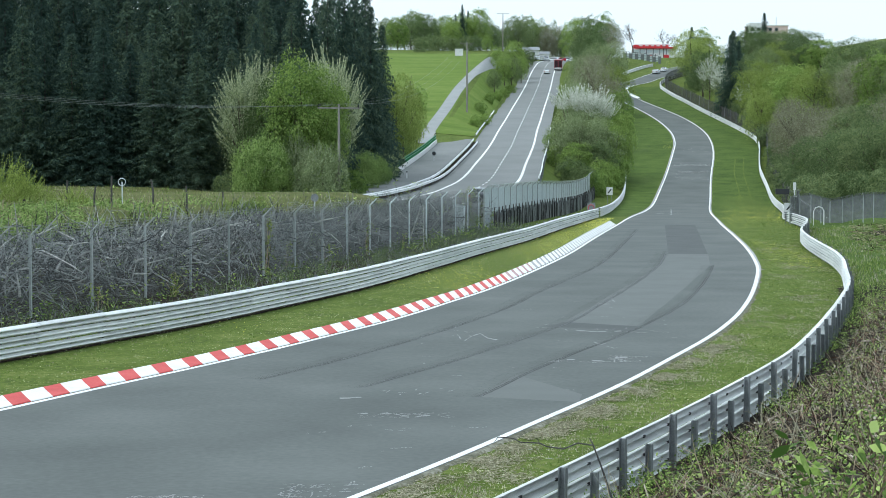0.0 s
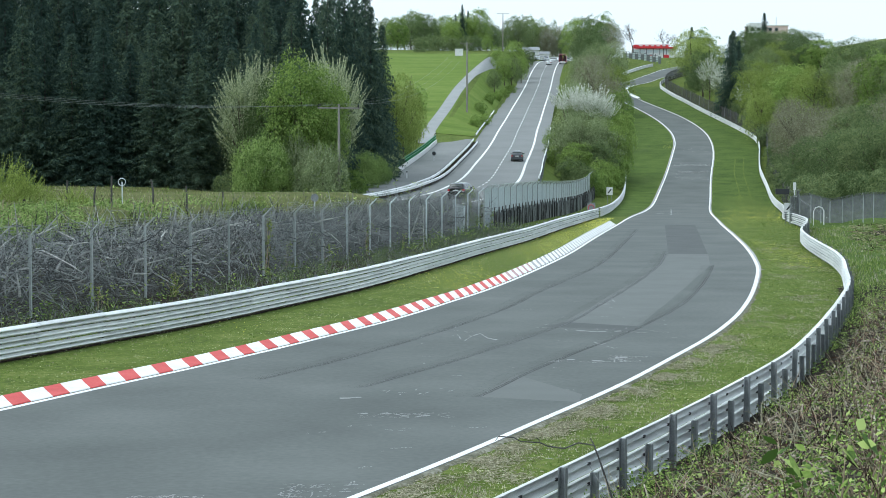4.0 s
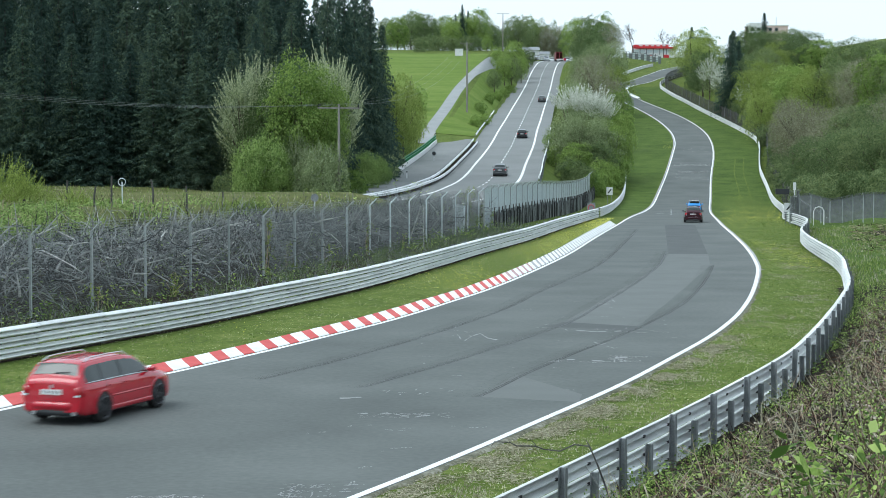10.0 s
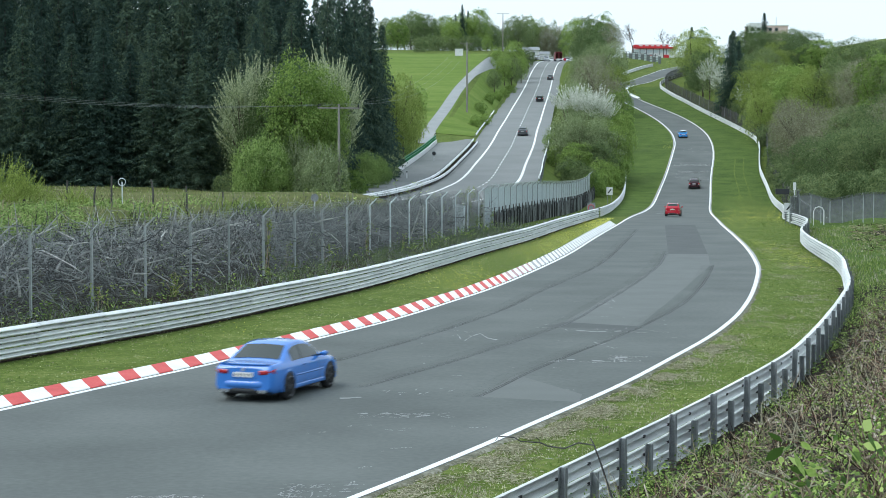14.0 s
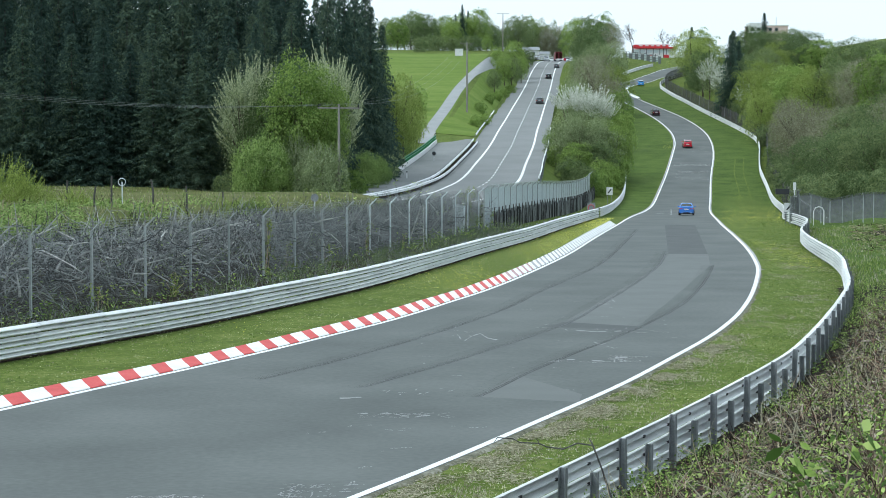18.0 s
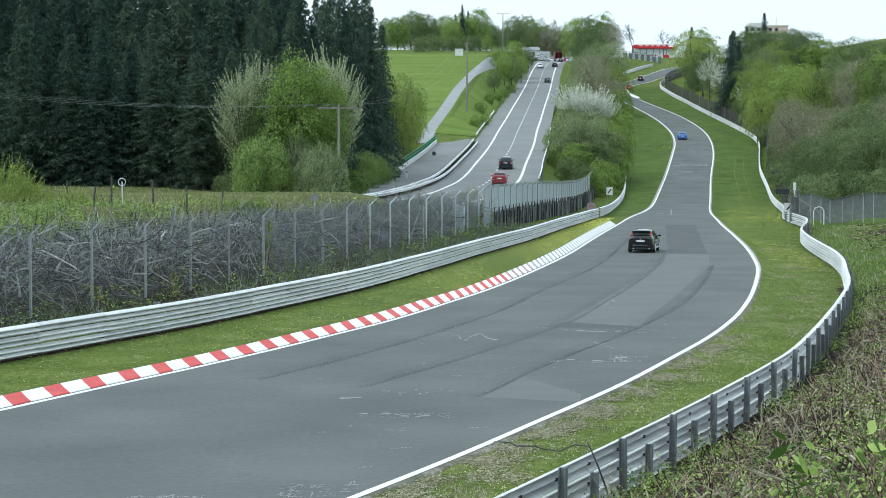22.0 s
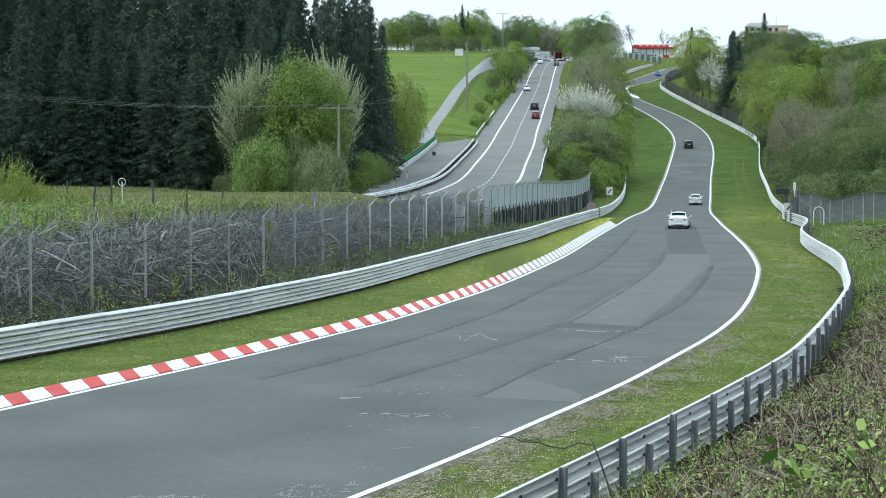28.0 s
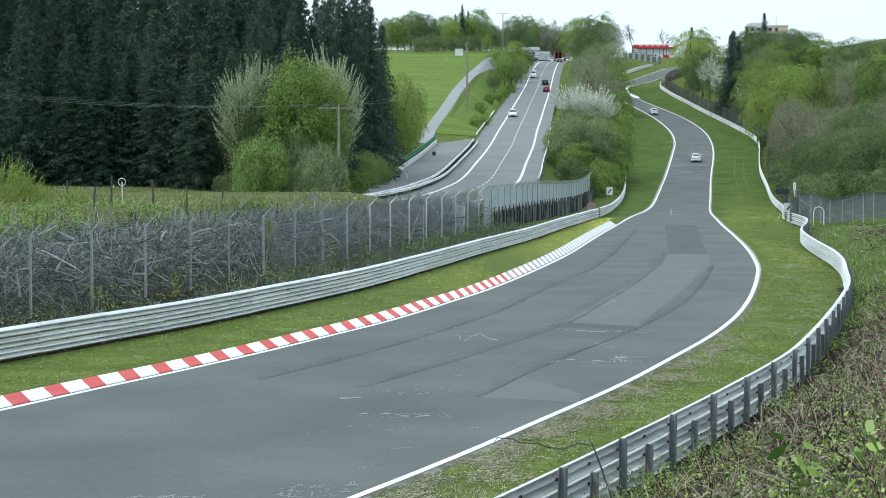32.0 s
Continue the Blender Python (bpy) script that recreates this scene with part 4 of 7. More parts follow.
OLIVE.plant(spot(211.9, 225), 225, 0.75, 0.8, 0, variant=None)
OLIVE.plant(spot(222.2, 215), 215, 0.75, 0.8, 0, variant=None)
OLIVE.plant(spot(233.1, 210), 210, 0.8, 0.85, 0, variant=None)
OLIVE.plant(spot(244.1, 205), 205, 0.8, 0.9, 0, variant=None)
OLIVE.plant(spot(255.0, 200), 200, 0.8, 0.9, 0, variant=None)
LIME.plant(spot(183.1, 440), 440, 1.1, 1.05)
OLIVE.plant(spot(195.6, 450), 450, 1.2, 1.02)
MAPLE.plant(spot(208.1, 440), 440, 1.2, .88)
OLIVE.plant(spot(223.8, 430), 430, 1.2, .9)
OLIVE.plant(spot(237.8, 420), 420, 1.2, .9)
OLIVE.plant(spot(176.9, 420), 420, 1.0, 1.12)
OLIVE.plant(spot(169.1, 470), 470, 1.0, 1.3, 0, variant=None)
LIME.plant(spot(175.3, 345), 345, 0.8, 1.0, 0, variant=None)
OLIVE.plant(spot(248.8, 400), 400, 1.2, .95)
OLIVE.plant(spot(167.5, 410), 410, 0.9, 1.1, 0, variant=None)
OBUSH.plant(spot(197.2, 240), 240, 1.1, 1.3, 0, variant=None)
OBUSH.plant(spot(200.3, 215), 215, 1.1, 1.3, 0, variant=None)
OBUSH.plant(spot(208.1, 205), 205, 1.1, 1.3, 0, variant=None)
OBUSH.plant(spot(217.5, 200), 200, 1.1, 1.3, 0, variant=None)
OBUSH.plant(spot(226.9, 195), 195, 1.1, 1.3, 0, variant=None)
OBUSH.plant(spot(236.2, 190), 190, 1.1, 1.3, 0, variant=None)
OBUSH.plant(spot(247.2, 185), 185, 1.1, 1.3, 0, variant=None)
OBUSH.plant(spot(189.4, 265), 265, 1.1, 1.3, 0, variant=None)
OBUSH.plant(spot(184.7, 300), 300, 1.1, 1.3, 0, variant=None)
OBUSH.plant(spot(178.4, 340), 340, 1.1, 1.3, 0, variant=None)
OBUSH.plant(spot(170.6, 370), 370, 1.1, 1.3, 0, variant=None)
OBUSH.plant(spot(164.4, 395), 395, 1.1, 1.3, 0, variant=None)
OBUSH.plant(spot(192.5, 250), 250, 1.1, 1.3, 0, variant=None)
OBUSH.plant(spot(186.2, 280), 280, 1.1, 1.3, 0, variant=None)
OBUSH.plant(spot(205.0, 188), 188, 1.1, 1.3, 0, variant=None)


def bare_mesh(seed, h):
    r = random.Random(seed)
    b = Build()

    def grow(p, d, L, rad, n):
        q = p + d * L
        b.tube([p, q], [rad, rad * .65], 4, False)
        if n:
            for k in range(3):
                grow(q, (d + Vector((r.gauss(0, .55), r.gauss(0, .55), r.gauss(.15, .3)))).normalized(), L * r.uniform(.6, .85), rad * .6, n - 1)
    grow(Vector((0, 0, -.3)), Vector((0, 0, 1)), h * .3, h * .02, 5)
    return b.mesh("branches", M_BARK)


BARE = Kind("bare_tree", "leafless bare tree on the hilltop", "tree", "bare trees", [(("trunk", bare_mesh(k, 11)),) for k in (61, 62)])
BARE.plant(spot(104.5, 672), 672, 1.05, 1.15)
BARE.plant(spot(121.5, 668), 668, .85, .95)
BARE.plant(spot(128, 640), 640, .7, .8)
BARE.plant(spot(36, 690), 690, .9, .9)
# ---------------------------------------------------------------- fences
fence_x = lambda y: bank_l(y) - 4.6


def net(b, p, q, h, step, width, base=0.05):
    """Diagonal wires, both ways, between two posts p and q."""
    p, q = Vector(p), Vector(q)
    L = (q - p).length
    d = (q - p) / L
    up = Vector((0, 0, 1))
    w = width * .5
    n = int((L + h) / step)
    for k in range(n):
        s0 = k * step - h
        for lean in (1, -1):
            a0, a1 = max(s0, 0), min(s0 + h, L)
            if a1 - a0 < .05:
                continue
            z0, z1 = (a0 - s0, a1 - s0)
            if lean < 0:
                z0, z1 = h - z0, h - z1
            u = p + d * a0 + up * (z0 + base)
            v = p + d * a1 + up * (z1 + base)
            b.face(u - up * w * 1.4, v - up * w * 1.4, v + up * w * 1.4, u + up * w * 1.4)


def make_fence(label, spots, h, arm, step, width, net_mat, post_mat, post=0.07, strands=4, mesh_cut=None, zf=gz):
    """A mesh fence through the spots (x, y): posts with tilted arms, one mesh panel a bay, strands of wire."""
    f = thing("catch_fence", label, "fence", "catch fences")
    tops = []
    for i, (x, y) in enumerate(spots):
        z = zf(x, y)
        nxt = spots[min(i + 1, len(spots) - 1)]
        prv = spots[max(i - 1, 0)]
        d = Vector((nxt[0] - prv[0], nxt[1] - prv[1], 0)).normalized()
        out = Vector((d.y, -d.x, 0))
        b = Build()
        b.box((x, y, z + h / 2 - .2), (post, post, h + .4), Matrix.Rotation(math.atan2(-d.x, d.y), 4, "Z"))
        top = Vector((x, y, z + h))
        tip = top + out * arm * .75 + Vector((0, 0, arm * .65))
        b.tube([top - Vector((0, 0, .05)), tip], post * .42, 4)
        b.make("post", post_mat, f)
        tops.append((Vector((x, y, z)), top, tip))
    for (g0, t0, e0), (g1, t1, e1) in zip(tops[:-1], tops[1:]):
        b = Build()
        net(b, g0, g1, h, step, width)
        b.make("mesh_panel", net_mat, f)
        b = Build()
        for k in range(strands):
            s = k / max(1, strands - 1)
            b.tube([t0.lerp(e0, s), t1.lerp(e1, s)], .009, 3, False)
        for k in range(3):
            s = Vector((0, 0, h * (k + .5) / 3))
            b.tube([g0 + s, g1 + s], .005, 3, False)
        if arm > .3:
            for k in range(int((t1 - t0).length / .12)):
                s = k * .12 / (t1 - t0).length
                u, v = t0.lerp(t1, s), e0.lerp(e1, min(1, s + .04))
                w = (t1 - t0).normalized() * width
                b.face(u, u + w, v + w, v)
        b.make("strand_wire", net_mat, f)
    return f


near_spots = [(s[0], s[1]) for s in along(fence_x, 36, 143, 4.9)]
make_fence("tall grey chain-link catch fence with tilted posts behind the rail", near_spots[:12], 3.05, .55, .085, .011, M_NET, M_FENCEPOST, .085)
make_fence("tall grey chain-link catch fence veiling the brushwood", near_spots[11:15], 3.05, .55, .085, .017, M_NET, M_FENCEPOST, .1)
make_fence("tall pale chain-link catch fence in front of thin brush", near_spots[14:], 3.05, .55, .085, .018, M_NET, M_PALE_NET, .1)
far_spots = [(s[0], s[1]) for s in along(fence_x, 143, 259, 3.6)]
make_fence("tall pale fine-mesh catch fence beside the country road", far_spots, 3.25, .5, .1, .062, M_PALE_NET, M_FENCEPOST, .09)
rail_fence = [(s[0], s[1]) for s in along(lambda y: rail_r(y) + 1.3, 176, 560, 7.0)]
make_fence("dark mesh fence behind the rail of the upper track", rail_fence, 2.7, .3, .14, .05, M_STAKE, M_POST, .09, 2)
scrub_top = smooth_curve([(30, .15), (31.9, .35), (33.2, .5), (34.6, -.05), (36.2, .25), (37.8, .45), (39.5, .3), (42, .1), (60, 0)])
make_fence("grey mesh fence closing off the scrub, stepping up and down", [(31.5, 164), (32.4, 164), (33.2, 163), (33.9, 162), (34.6, 161.5), (35.5, 160.5), (36.3, 160), (37.1, 159.5), (37.9, 159), (39, 158.5), (40.6, 158), (43, 156), (46, 153), (50, 149), (56, 146)],
           2.1, .35, .1, .045, M_NET, M_FENCEPOST, .07, zf=lambda x, y: gz(x, y) + float(scrub_top(x)) - .1)


def make_palisade():
    f = thing("brushwood_fence", "low dark fence of upright stakes and brushwood", "fence")
    r = random.Random(8)
    spots = along(lambda y: bank_l(y) - 3.9, 144, 256, 2.0)
    b, c = Build(), Build()
    for i, (x, y, dx, dy) in enumerate(spots[:-1]):
        z = gz(x, y)
        Build().box((x, y, z + .85), (.09, .09, 1.95), Matrix.Rotation(r.uniform(-.05, .05), 4, "Y")).make("stake", M_STAKE, f)
        for k in range(34):
            s = r.random() * 2
            px, py = x + dx * s + r.gauss(0, .05), y + dy * s
            e = (px + dx * r.gauss(0, .12), py + dy * r.gauss(0, .12) + r.gauss(0, .05), z + r.uniform(1.25, 1.6))
            (b if r.random() < .22 else c).tube([(px, py, z - .05), e], [r.uniform(.02, .045), .02], 3, False)
    tagged(b.make("brushwood", M_STAKE, f), kind="stuff")
    tagged(c.make("pale_brushwood", M_DEAD, f), kind="stuff")


make_palisade()


def twig(b, r, p, L, rad, way, curl=.35, sides=3, fork=0):
    d = Vector(way).normalized()
    pts = [Vector(p)]
    for k in range(3):
        d = (d + Vector((r.gauss(0, curl), r.gauss(0, curl), r.gauss(0, curl) - .05))).normalized()
        pts.append(pts[-1] + d * L / 3)
    b.tube(pts, [rad, rad * .8, rad * .55, rad * .2], sides, False)
    if fork > 0:
        for k in range(2):
            q = pts[1 + k]
            twig(b, r, q, L * .5, rad * .55, d + Vector((r.gauss(0, .8), r.gauss(0, .8), r.gauss(.2, .6))), curl, sides, fork - 1)


def leaf_at(b, r, q, s, tilt=.6):
    n = Vector((r.gauss(0, tilt), r.gauss(0, tilt), 1)).normalized()
    a = r.uniform(0, 6.28)
    u = n.orthogonal().normalized()
    u = (u * math.cos(a) + n.cross(u) * math.sin(a))
    v = n.cross(u)
    b.face(q - u * s, q - v * s * .4 - u * s * .3, q - v * s * .42 + u * s * .3, q + u * s, q + v * s * .42 + u * s * .3, q + v * s * .4 - u * s * .3)


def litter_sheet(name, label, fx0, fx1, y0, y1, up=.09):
    """A rough sheet of dead leaves and twigs lying on the land, coloured dark for shade."""
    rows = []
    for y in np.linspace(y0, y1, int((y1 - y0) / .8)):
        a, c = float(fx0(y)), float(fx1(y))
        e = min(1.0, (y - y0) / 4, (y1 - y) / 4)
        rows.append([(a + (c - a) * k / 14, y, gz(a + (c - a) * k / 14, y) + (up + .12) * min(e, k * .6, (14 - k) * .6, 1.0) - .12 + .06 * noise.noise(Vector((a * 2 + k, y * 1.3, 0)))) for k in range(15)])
    return tagged(Build().loft(rows).make(name, M_LITTER, smooth=True), label, "leaf litter", kind="stuff")


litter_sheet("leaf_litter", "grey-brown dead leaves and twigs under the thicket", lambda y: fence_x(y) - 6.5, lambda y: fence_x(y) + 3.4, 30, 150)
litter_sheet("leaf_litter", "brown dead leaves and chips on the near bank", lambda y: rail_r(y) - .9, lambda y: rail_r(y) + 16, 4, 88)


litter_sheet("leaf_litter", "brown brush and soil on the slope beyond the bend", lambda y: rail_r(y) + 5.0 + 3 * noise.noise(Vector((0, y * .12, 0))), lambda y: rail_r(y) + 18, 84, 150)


def turf(name, label, mat, fx0, fx1, y0, y1, up, cols=16, step=2.0):
    rows = []
    for y in np.linspace(y0, y1, int((y1 - y0) / step)):
        a, c = float(fx0(y)), float(fx1(y))
        rows.append([(a + (c - a) * k / cols, y, gz(a + (c - a) * k / cols, y) + up) for k in range(cols + 1)])
    return tagged(Build().loft(rows).make(name, mat, smooth=True), label, "meadow", kind="structure")


turf("verge", "lush dark green grass verge beside the upper track", M_LUSH, lambda y: track_r(y) + .25, lambda y: rail_r(y) + .1, 196, 500, -.045, 8, 2.5)
turf("verge", "lush dark green grass verge below the bushes", M_LUSH, lambda y: rail_l(y) - .1, lambda y: track_l(y) - .35, 196, 480, -.045, 8, 2.5)
turf("bank", "lush green grass bank behind the guard rail", M_LUSH, lambda y: rail_r(y) + .6, lambda y: rail_r(y) + 16, 84, 176, -.01, 20, 1.0)
turf("meadow", "mown bright green meadow on the hillside", M_MEADOW, lambda y: road_mid(y) - 48, lambda y: road_mid(y) - 7.0, 318, 505, .02, 24)
turf("field", "rough yellowish-green field before the forest", M_FIELD, lambda y: -.27 * y - 4, lambda y: fence_x(y) - 5.5, 76, 137, .1, 20, 1.5)
turf("field", "rough yellowish-green field at the forest edge", M_FIELD, lambda y: -.27 * y - 4, lambda y: np.minimum(road_mid(y) + LANE - 2, -.27 * y + 45), 158, 200, .02, 20, 1.5)


def make_thicket():
    """Dead grey branches piled behind the fence."""
    r = random.Random(21)
    b, g, c = Build(), Build(), Build()
    for y0 in range(36, 148, 4):
        for k in range(330):
            y = y0 + r.random() * 4
            off = .3 + 4.8 * r.random() ** 1.4
            x = float(fence_x(y)) - off
            z = gz(x, y)
            top = (2.9 if y < 100 else 2.3) - z
            h0 = r.random() * max(.25, top)
            way = (r.gauss(0, 1), r.gauss(0, .6), r.gauss(.25, .9))
            pale = r.random()
            if pale < .84:
                twig(b, r, (x, y, z + h0), r.uniform(.6, 1.9), r.uniform(.01, .027), way, .3, 3, 1 if r.random() < .4 else 0)
            else:
                twig(c, r, (x, y, z + h0), r.uniform(.6, 1.7), r.uniform(.02, .06 if y < 80 else .045), way, .08, 4)
        for k in range(150):
            y = y0 + r.random() * 4
            off = r.uniform(-2.5, 6)
            x = float(fence_x(y)) - off
            if noise.noise(Vector((x * .35, y * .25, 2.0))) < 0.02:
                continue
            z = gz(x, y)
            low = r.random() < .7 or off < 0
            q = Vector((x, y, z + (r.random() ** 2 * .9 if low else r.uniform(0, 2.2))))
            for j in range(5):
                leaf_at(g, r, q + Vector((r.gauss(0, .15), r.gauss(0, .15), r.gauss(0, .12))), r.uniform(.04, .09))
    t = thing("brush_thicket", "tangled grey leafless branches behind the fence with sparse green shoots", "thicket", kind="stuff")
    b.make("dead_branch_tangle", M_DEAD, t)
    c.make("pale_stick_pile", M_STICK, t)
    g.make("green_shoots", M_BRAMBLE, t)


make_thicket()
for u, y, s in ((-103, 104, .4), (-112, 104, .3), (12, 140, .45)):
    BUSH.plant(spot(u, y), y, s, s * 1.1, .15)


def make_ivy(u, y, w, h, n, seed):
    """Yellow-green ivy climbing through the fence mesh, thicker below, with a ragged edge."""
    r = random.Random(seed)
    x = spot(u, y)
    iv = thing("climbing_ivy", "yellow-green ivy climbing the mesh fence", "ivy", "fence ivy", at=(x, y, gz(x, y)))
    g, st = Build(), Build()
    for k in range(5):
        st.tube([(r.gauss(0, w * .4), r.gauss(0, .08), 0), (r.gauss(0, w * .4), r.gauss(0, .08), h * .5), (r.gauss(0, w * .3), r.gauss(0, .08), h * r.uniform(.7, 1))], [.014, .01, .005], 4, False)
    for k in range(n):
        z = h * r.random() ** 1.2
        q = Vector((r.gauss(0, w * (.55 + .35 * math.sin(z * 3 + seed))), r.gauss(0, .14), z))
        if noise.noise(Vector((q.x * 2.5, seed, z * 2.0))) < -.12:
            continue
        leaf_at(g, r, q, r.uniform(.035, .085), 1.4)
    st.make("stems", M_TWIG, iv)
    g.make("foliage", M_LIME, iv)


for i, (u, y, w, h, n) in enumerate(((-97, 88.2, .34, 2.9, 420), (15.6, 141.5, .42, 3.3, 900), (10.5, 138, .3, 2.7, 420), (-86, 92, .4, 1.6, 240), (-42, 106, .3, 2.0, 200), (-22, 113, .25, 1.2, 120), (-150, 75, .5, 1.3, 260), (-190, 68, .5, 1.1, 220), (-65, 98, .5, 1.2, 240), (28, 146, .6, 1.4, 300))):
    make_ivy(u, y, w, h, n, 300 + i)


def make_margin():
    """Weeds, brambles and dead stalks between the fence and the rail."""
    r = random.Random(19)
    g, d = Build(), Build()
    for k in range(9500):
        y = 36 + 110 * r.random()
        x = float(rail_l(y)) - .35 - 4.8 * r.random()
        if noise.noise(Vector((x * .5, y * .22, 6.0))) < r.uniform(-.55, .15):
            continue
        z, h = gz(x, y), r.uniform(.12, .8)
        for j in range(5):
            leaf_at(g, r, Vector((x + r.gauss(0, .12), y + r.gauss(0, .12), z + h * r.uniform(.1, 1))), r.uniform(.03, .065), 1.0)
        if r.random() < .5:
            twig(d, r, (x, y, z), r.uniform(.4, 1.0), .01, (r.gauss(0, .4), r.gauss(0, .4), 1), .2, 3)
    t = thing("fence_margin_weeds", "green weeds and dead stalks along the foot of the fence", "weeds", kind="stuff")
    g.make("weed_leaves", M_OLIVE, t)
    d.make("dry_stalks", M_DEAD, t)


make_margin()
LOOSE = Kind("bush", "loose yellow-green bush among the field weeds", "bush", "field bushes", [(("twig_growth", wand_mesh(k, M_LIME, (1.5, 1.5, 1.1), .9, 110, 1.1, .055, low=-.5)),) for k in (57, 58)])
for u, y, s in ((-243, 90, .95), (-233, 93, .75), (-246, 95, 1.0), (-222, 97, .5), (-205, 94, .5), (-118, 100, .5), (-101, 104, .6), (-88, 102, .5)):
    LOOSE.plant(spot(u, y), y, s, s * 1.2, .1)


def make_weeds():
    """Tall weeds, brambles and dry stalks between thicket and field."""
    r = random.Random(17)
    g, d = Build(), Build()
    for k in range(4200):
        y = r.uniform(74, 116)
        x = r.uniform(-.26 * y, float(fence_x(y)) - 4.5)
        n = noise.noise(Vector((x * .22, y * .2, 4.0)))
        near = (y - 74) / 42
        if n < -.15 + near * .5:
            continue
        h = r.uniform(.15, .75) * (1 - .5 * near)
        z = gz(x, y)
        for j in range(7):
            leaf_at(g, r, Vector((x + r.gauss(0, .22), y + r.gauss(0, .2), z + h * r.uniform(.1, 1.1))), r.uniform(.05, .12), .9)
        if r.random() < .25:
            twig(d, r, (x, y, z), r.uniform(.5, 1.3), .012, (r.gauss(0, .4), r.gauss(0, .4), 1), .2, 3)
    t = thing("field_weeds", "tall yellow-green weeds and brambles at the field edge", "weeds", kind="stuff")
    g.make("weed_leaves", M_FRESH, t)
    d.make("dry_stalks", M_TWIG, t)


make_weeds()
# ---------------------------------------------------------------- field fence, poles, wires, signs
for i, (u, y, h) in enumerate(((-208, 97, 1.5), (-193, 97, 1.2), (-183.5, 96, 1.75), (-160.5, 98, 1.55), (-142, 98, 1.45), (-122, 100, 1.5), (-90, 102, 1.3), (-77, 103, .9), (-63, 104, 1.0), (-232, 96, 1.3))):
    x = spot(u, y)
    b = Build().tube([(0, 0, -.3), (random.uniform(-.03, .03), 0, h * .6), (random.uniform(-.1, .1), random.uniform(-.05, .05), h)], [.06, .055, .05], 6)
    p = b.make("fence_post", M_STAKE)
    p.location = (x, y, gz(x, y))
    tagged(p, "weathered round wooden field fence post", "fence post", "field fence posts")


def make_round_sign(name, label, x, y, h, r, ring_mat, disc_mat=None, zup=0.0, post_r=.035):
    s = thing(name, label, "road sign", at=(x, y, gz(x, y) + zup))
    Build().tube([(0, 0, -.2), (0, 0, h)], post_r, 6).make("post", M_PALE_NET, s)
    pts = [(math.cos(a) * r, -.05, h + math.sin(a) * r) for a in np.linspace(0, 2 * math.pi, 21)]
    Build().tube(pts, r * .12, 5, False).make("ring", ring_mat, s)
    if disc_mat:
        n = 20
        f = [(math.cos(a) * r * .95, -.045, h + math.sin(a) * r * .95) for a in np.linspace(0, 2 * math.pi, n, endpoint=False)]
        g = [(p[0], -.02, p[2]) for p in f]
        Build().face(*f).face(*g[::-1]).make("disc", disc_mat, s)
    return s


make_round_sign("round_mirror", "white ring on a thin pole by the field fence", spot(-177.5, 99), 99, 1.4, .2, M_PALE_NET)
make_round_sign("road_sign", "round traffic sign seen from behind on a pale pole", spot(-71, 110), 110, 1.6, .22, M_POST, M_POST)
make_round_sign("road_sign", "round dark traffic sign beside the side lane", spot(-5, 262), 262, 1.1, .3, M_POST, M_DARK)


def make_pole(label, x, y, h, arm, r=.14, turn=0.0):
    z = gz(x, y)
    p = thing("utility_pole", label, "utility pole", "utility poles", at=(x, y, z))
    Build().tube([(0, 0, -.5), (0, 0, h * .5), (0, 0, h)], [r, r * .85, r * .65], 8).make("shaft", M_WOOD, p)
    t = Matrix.Rotation(turn, 4, "Z")
    Build().box((0, 0, h - .35), (arm * 2, .12, .14), t).make("crossarm", M_WOOD, p)
    ends = []
    for s in (-.95, .0, .95):
        q = t @ Vector((s * arm, 0, 0))
        Build().tube([(q.x, q.y, h - .28), (q.x, q.y, h - .02)], [.05, .06], 6).make("insulator", M_DARK, p)
        ends.append(Vector((x + q.x, y + q.y, z + h)))
    return ends


def make_wires(a_ends, b_ends, sag, n=10):
    for a, c in zip(a_ends, b_ends):
        pts = []
        for k in range(n + 1):
            s = k / n
            p = a.lerp(c, s)
            pts.append((p.x, p.y, p.z - sag * 4 * s * (1 - s)))
        tagged(Build().tube(pts, .009, 4, False).make("overhead_wire", M_POST), "thin sagging overhead power line wire", "power line", "power lines")


pole_a = make_pole("weathered wooden power pole with crossarm by the road", spot(-57.5, 168), 168, 9.0, 2.0, .15, .3)
pole_b = make_pole("tall wooden power pole with crossarm on the meadow bank", spot(13.2, 358), 358, 13.8, 1.3, .2, .2)
pole_c = make_pole("distant wooden power pole above the trees", spot(33, 600), 600, 12.5, 2.0, .2, .1)
make_wires(pole_a, pole_b, 3.0)
make_wires(pole_b, pole_c, 5.0)
make_wires([Vector((-46 - k, 150 + k, 12.2 + .25 * k)) for k in range(3)], pole_a, 1.0)


def make_board(label, x, y, w, h, up, turn=0.0, mark=True):
    s = thing("marker_board", label, "sign", "marker boards", at=(x, y, gz(x, y)))
    s.rotation_euler = (0, 0, turn)
    b = Build()
    for k in (-.3, .3):
        b.tube([(k * w, 0.04, -.2), (k * w, .04, up + h * .9)], .03, 5)
    b.make("posts", M_POST, s)
    Build().box((0, 0, up + h / 2), (w, .03, h)).make("panel", M_CONC if mark else M_POST, s)
    if mark:
        Build().box((0, -.022, up + h * .5), (w * .17, .01, h * .62), Matrix.Rotation(radians(38), 4, "Y")).make("diagonal_mark", M_DARK, s)
    return s


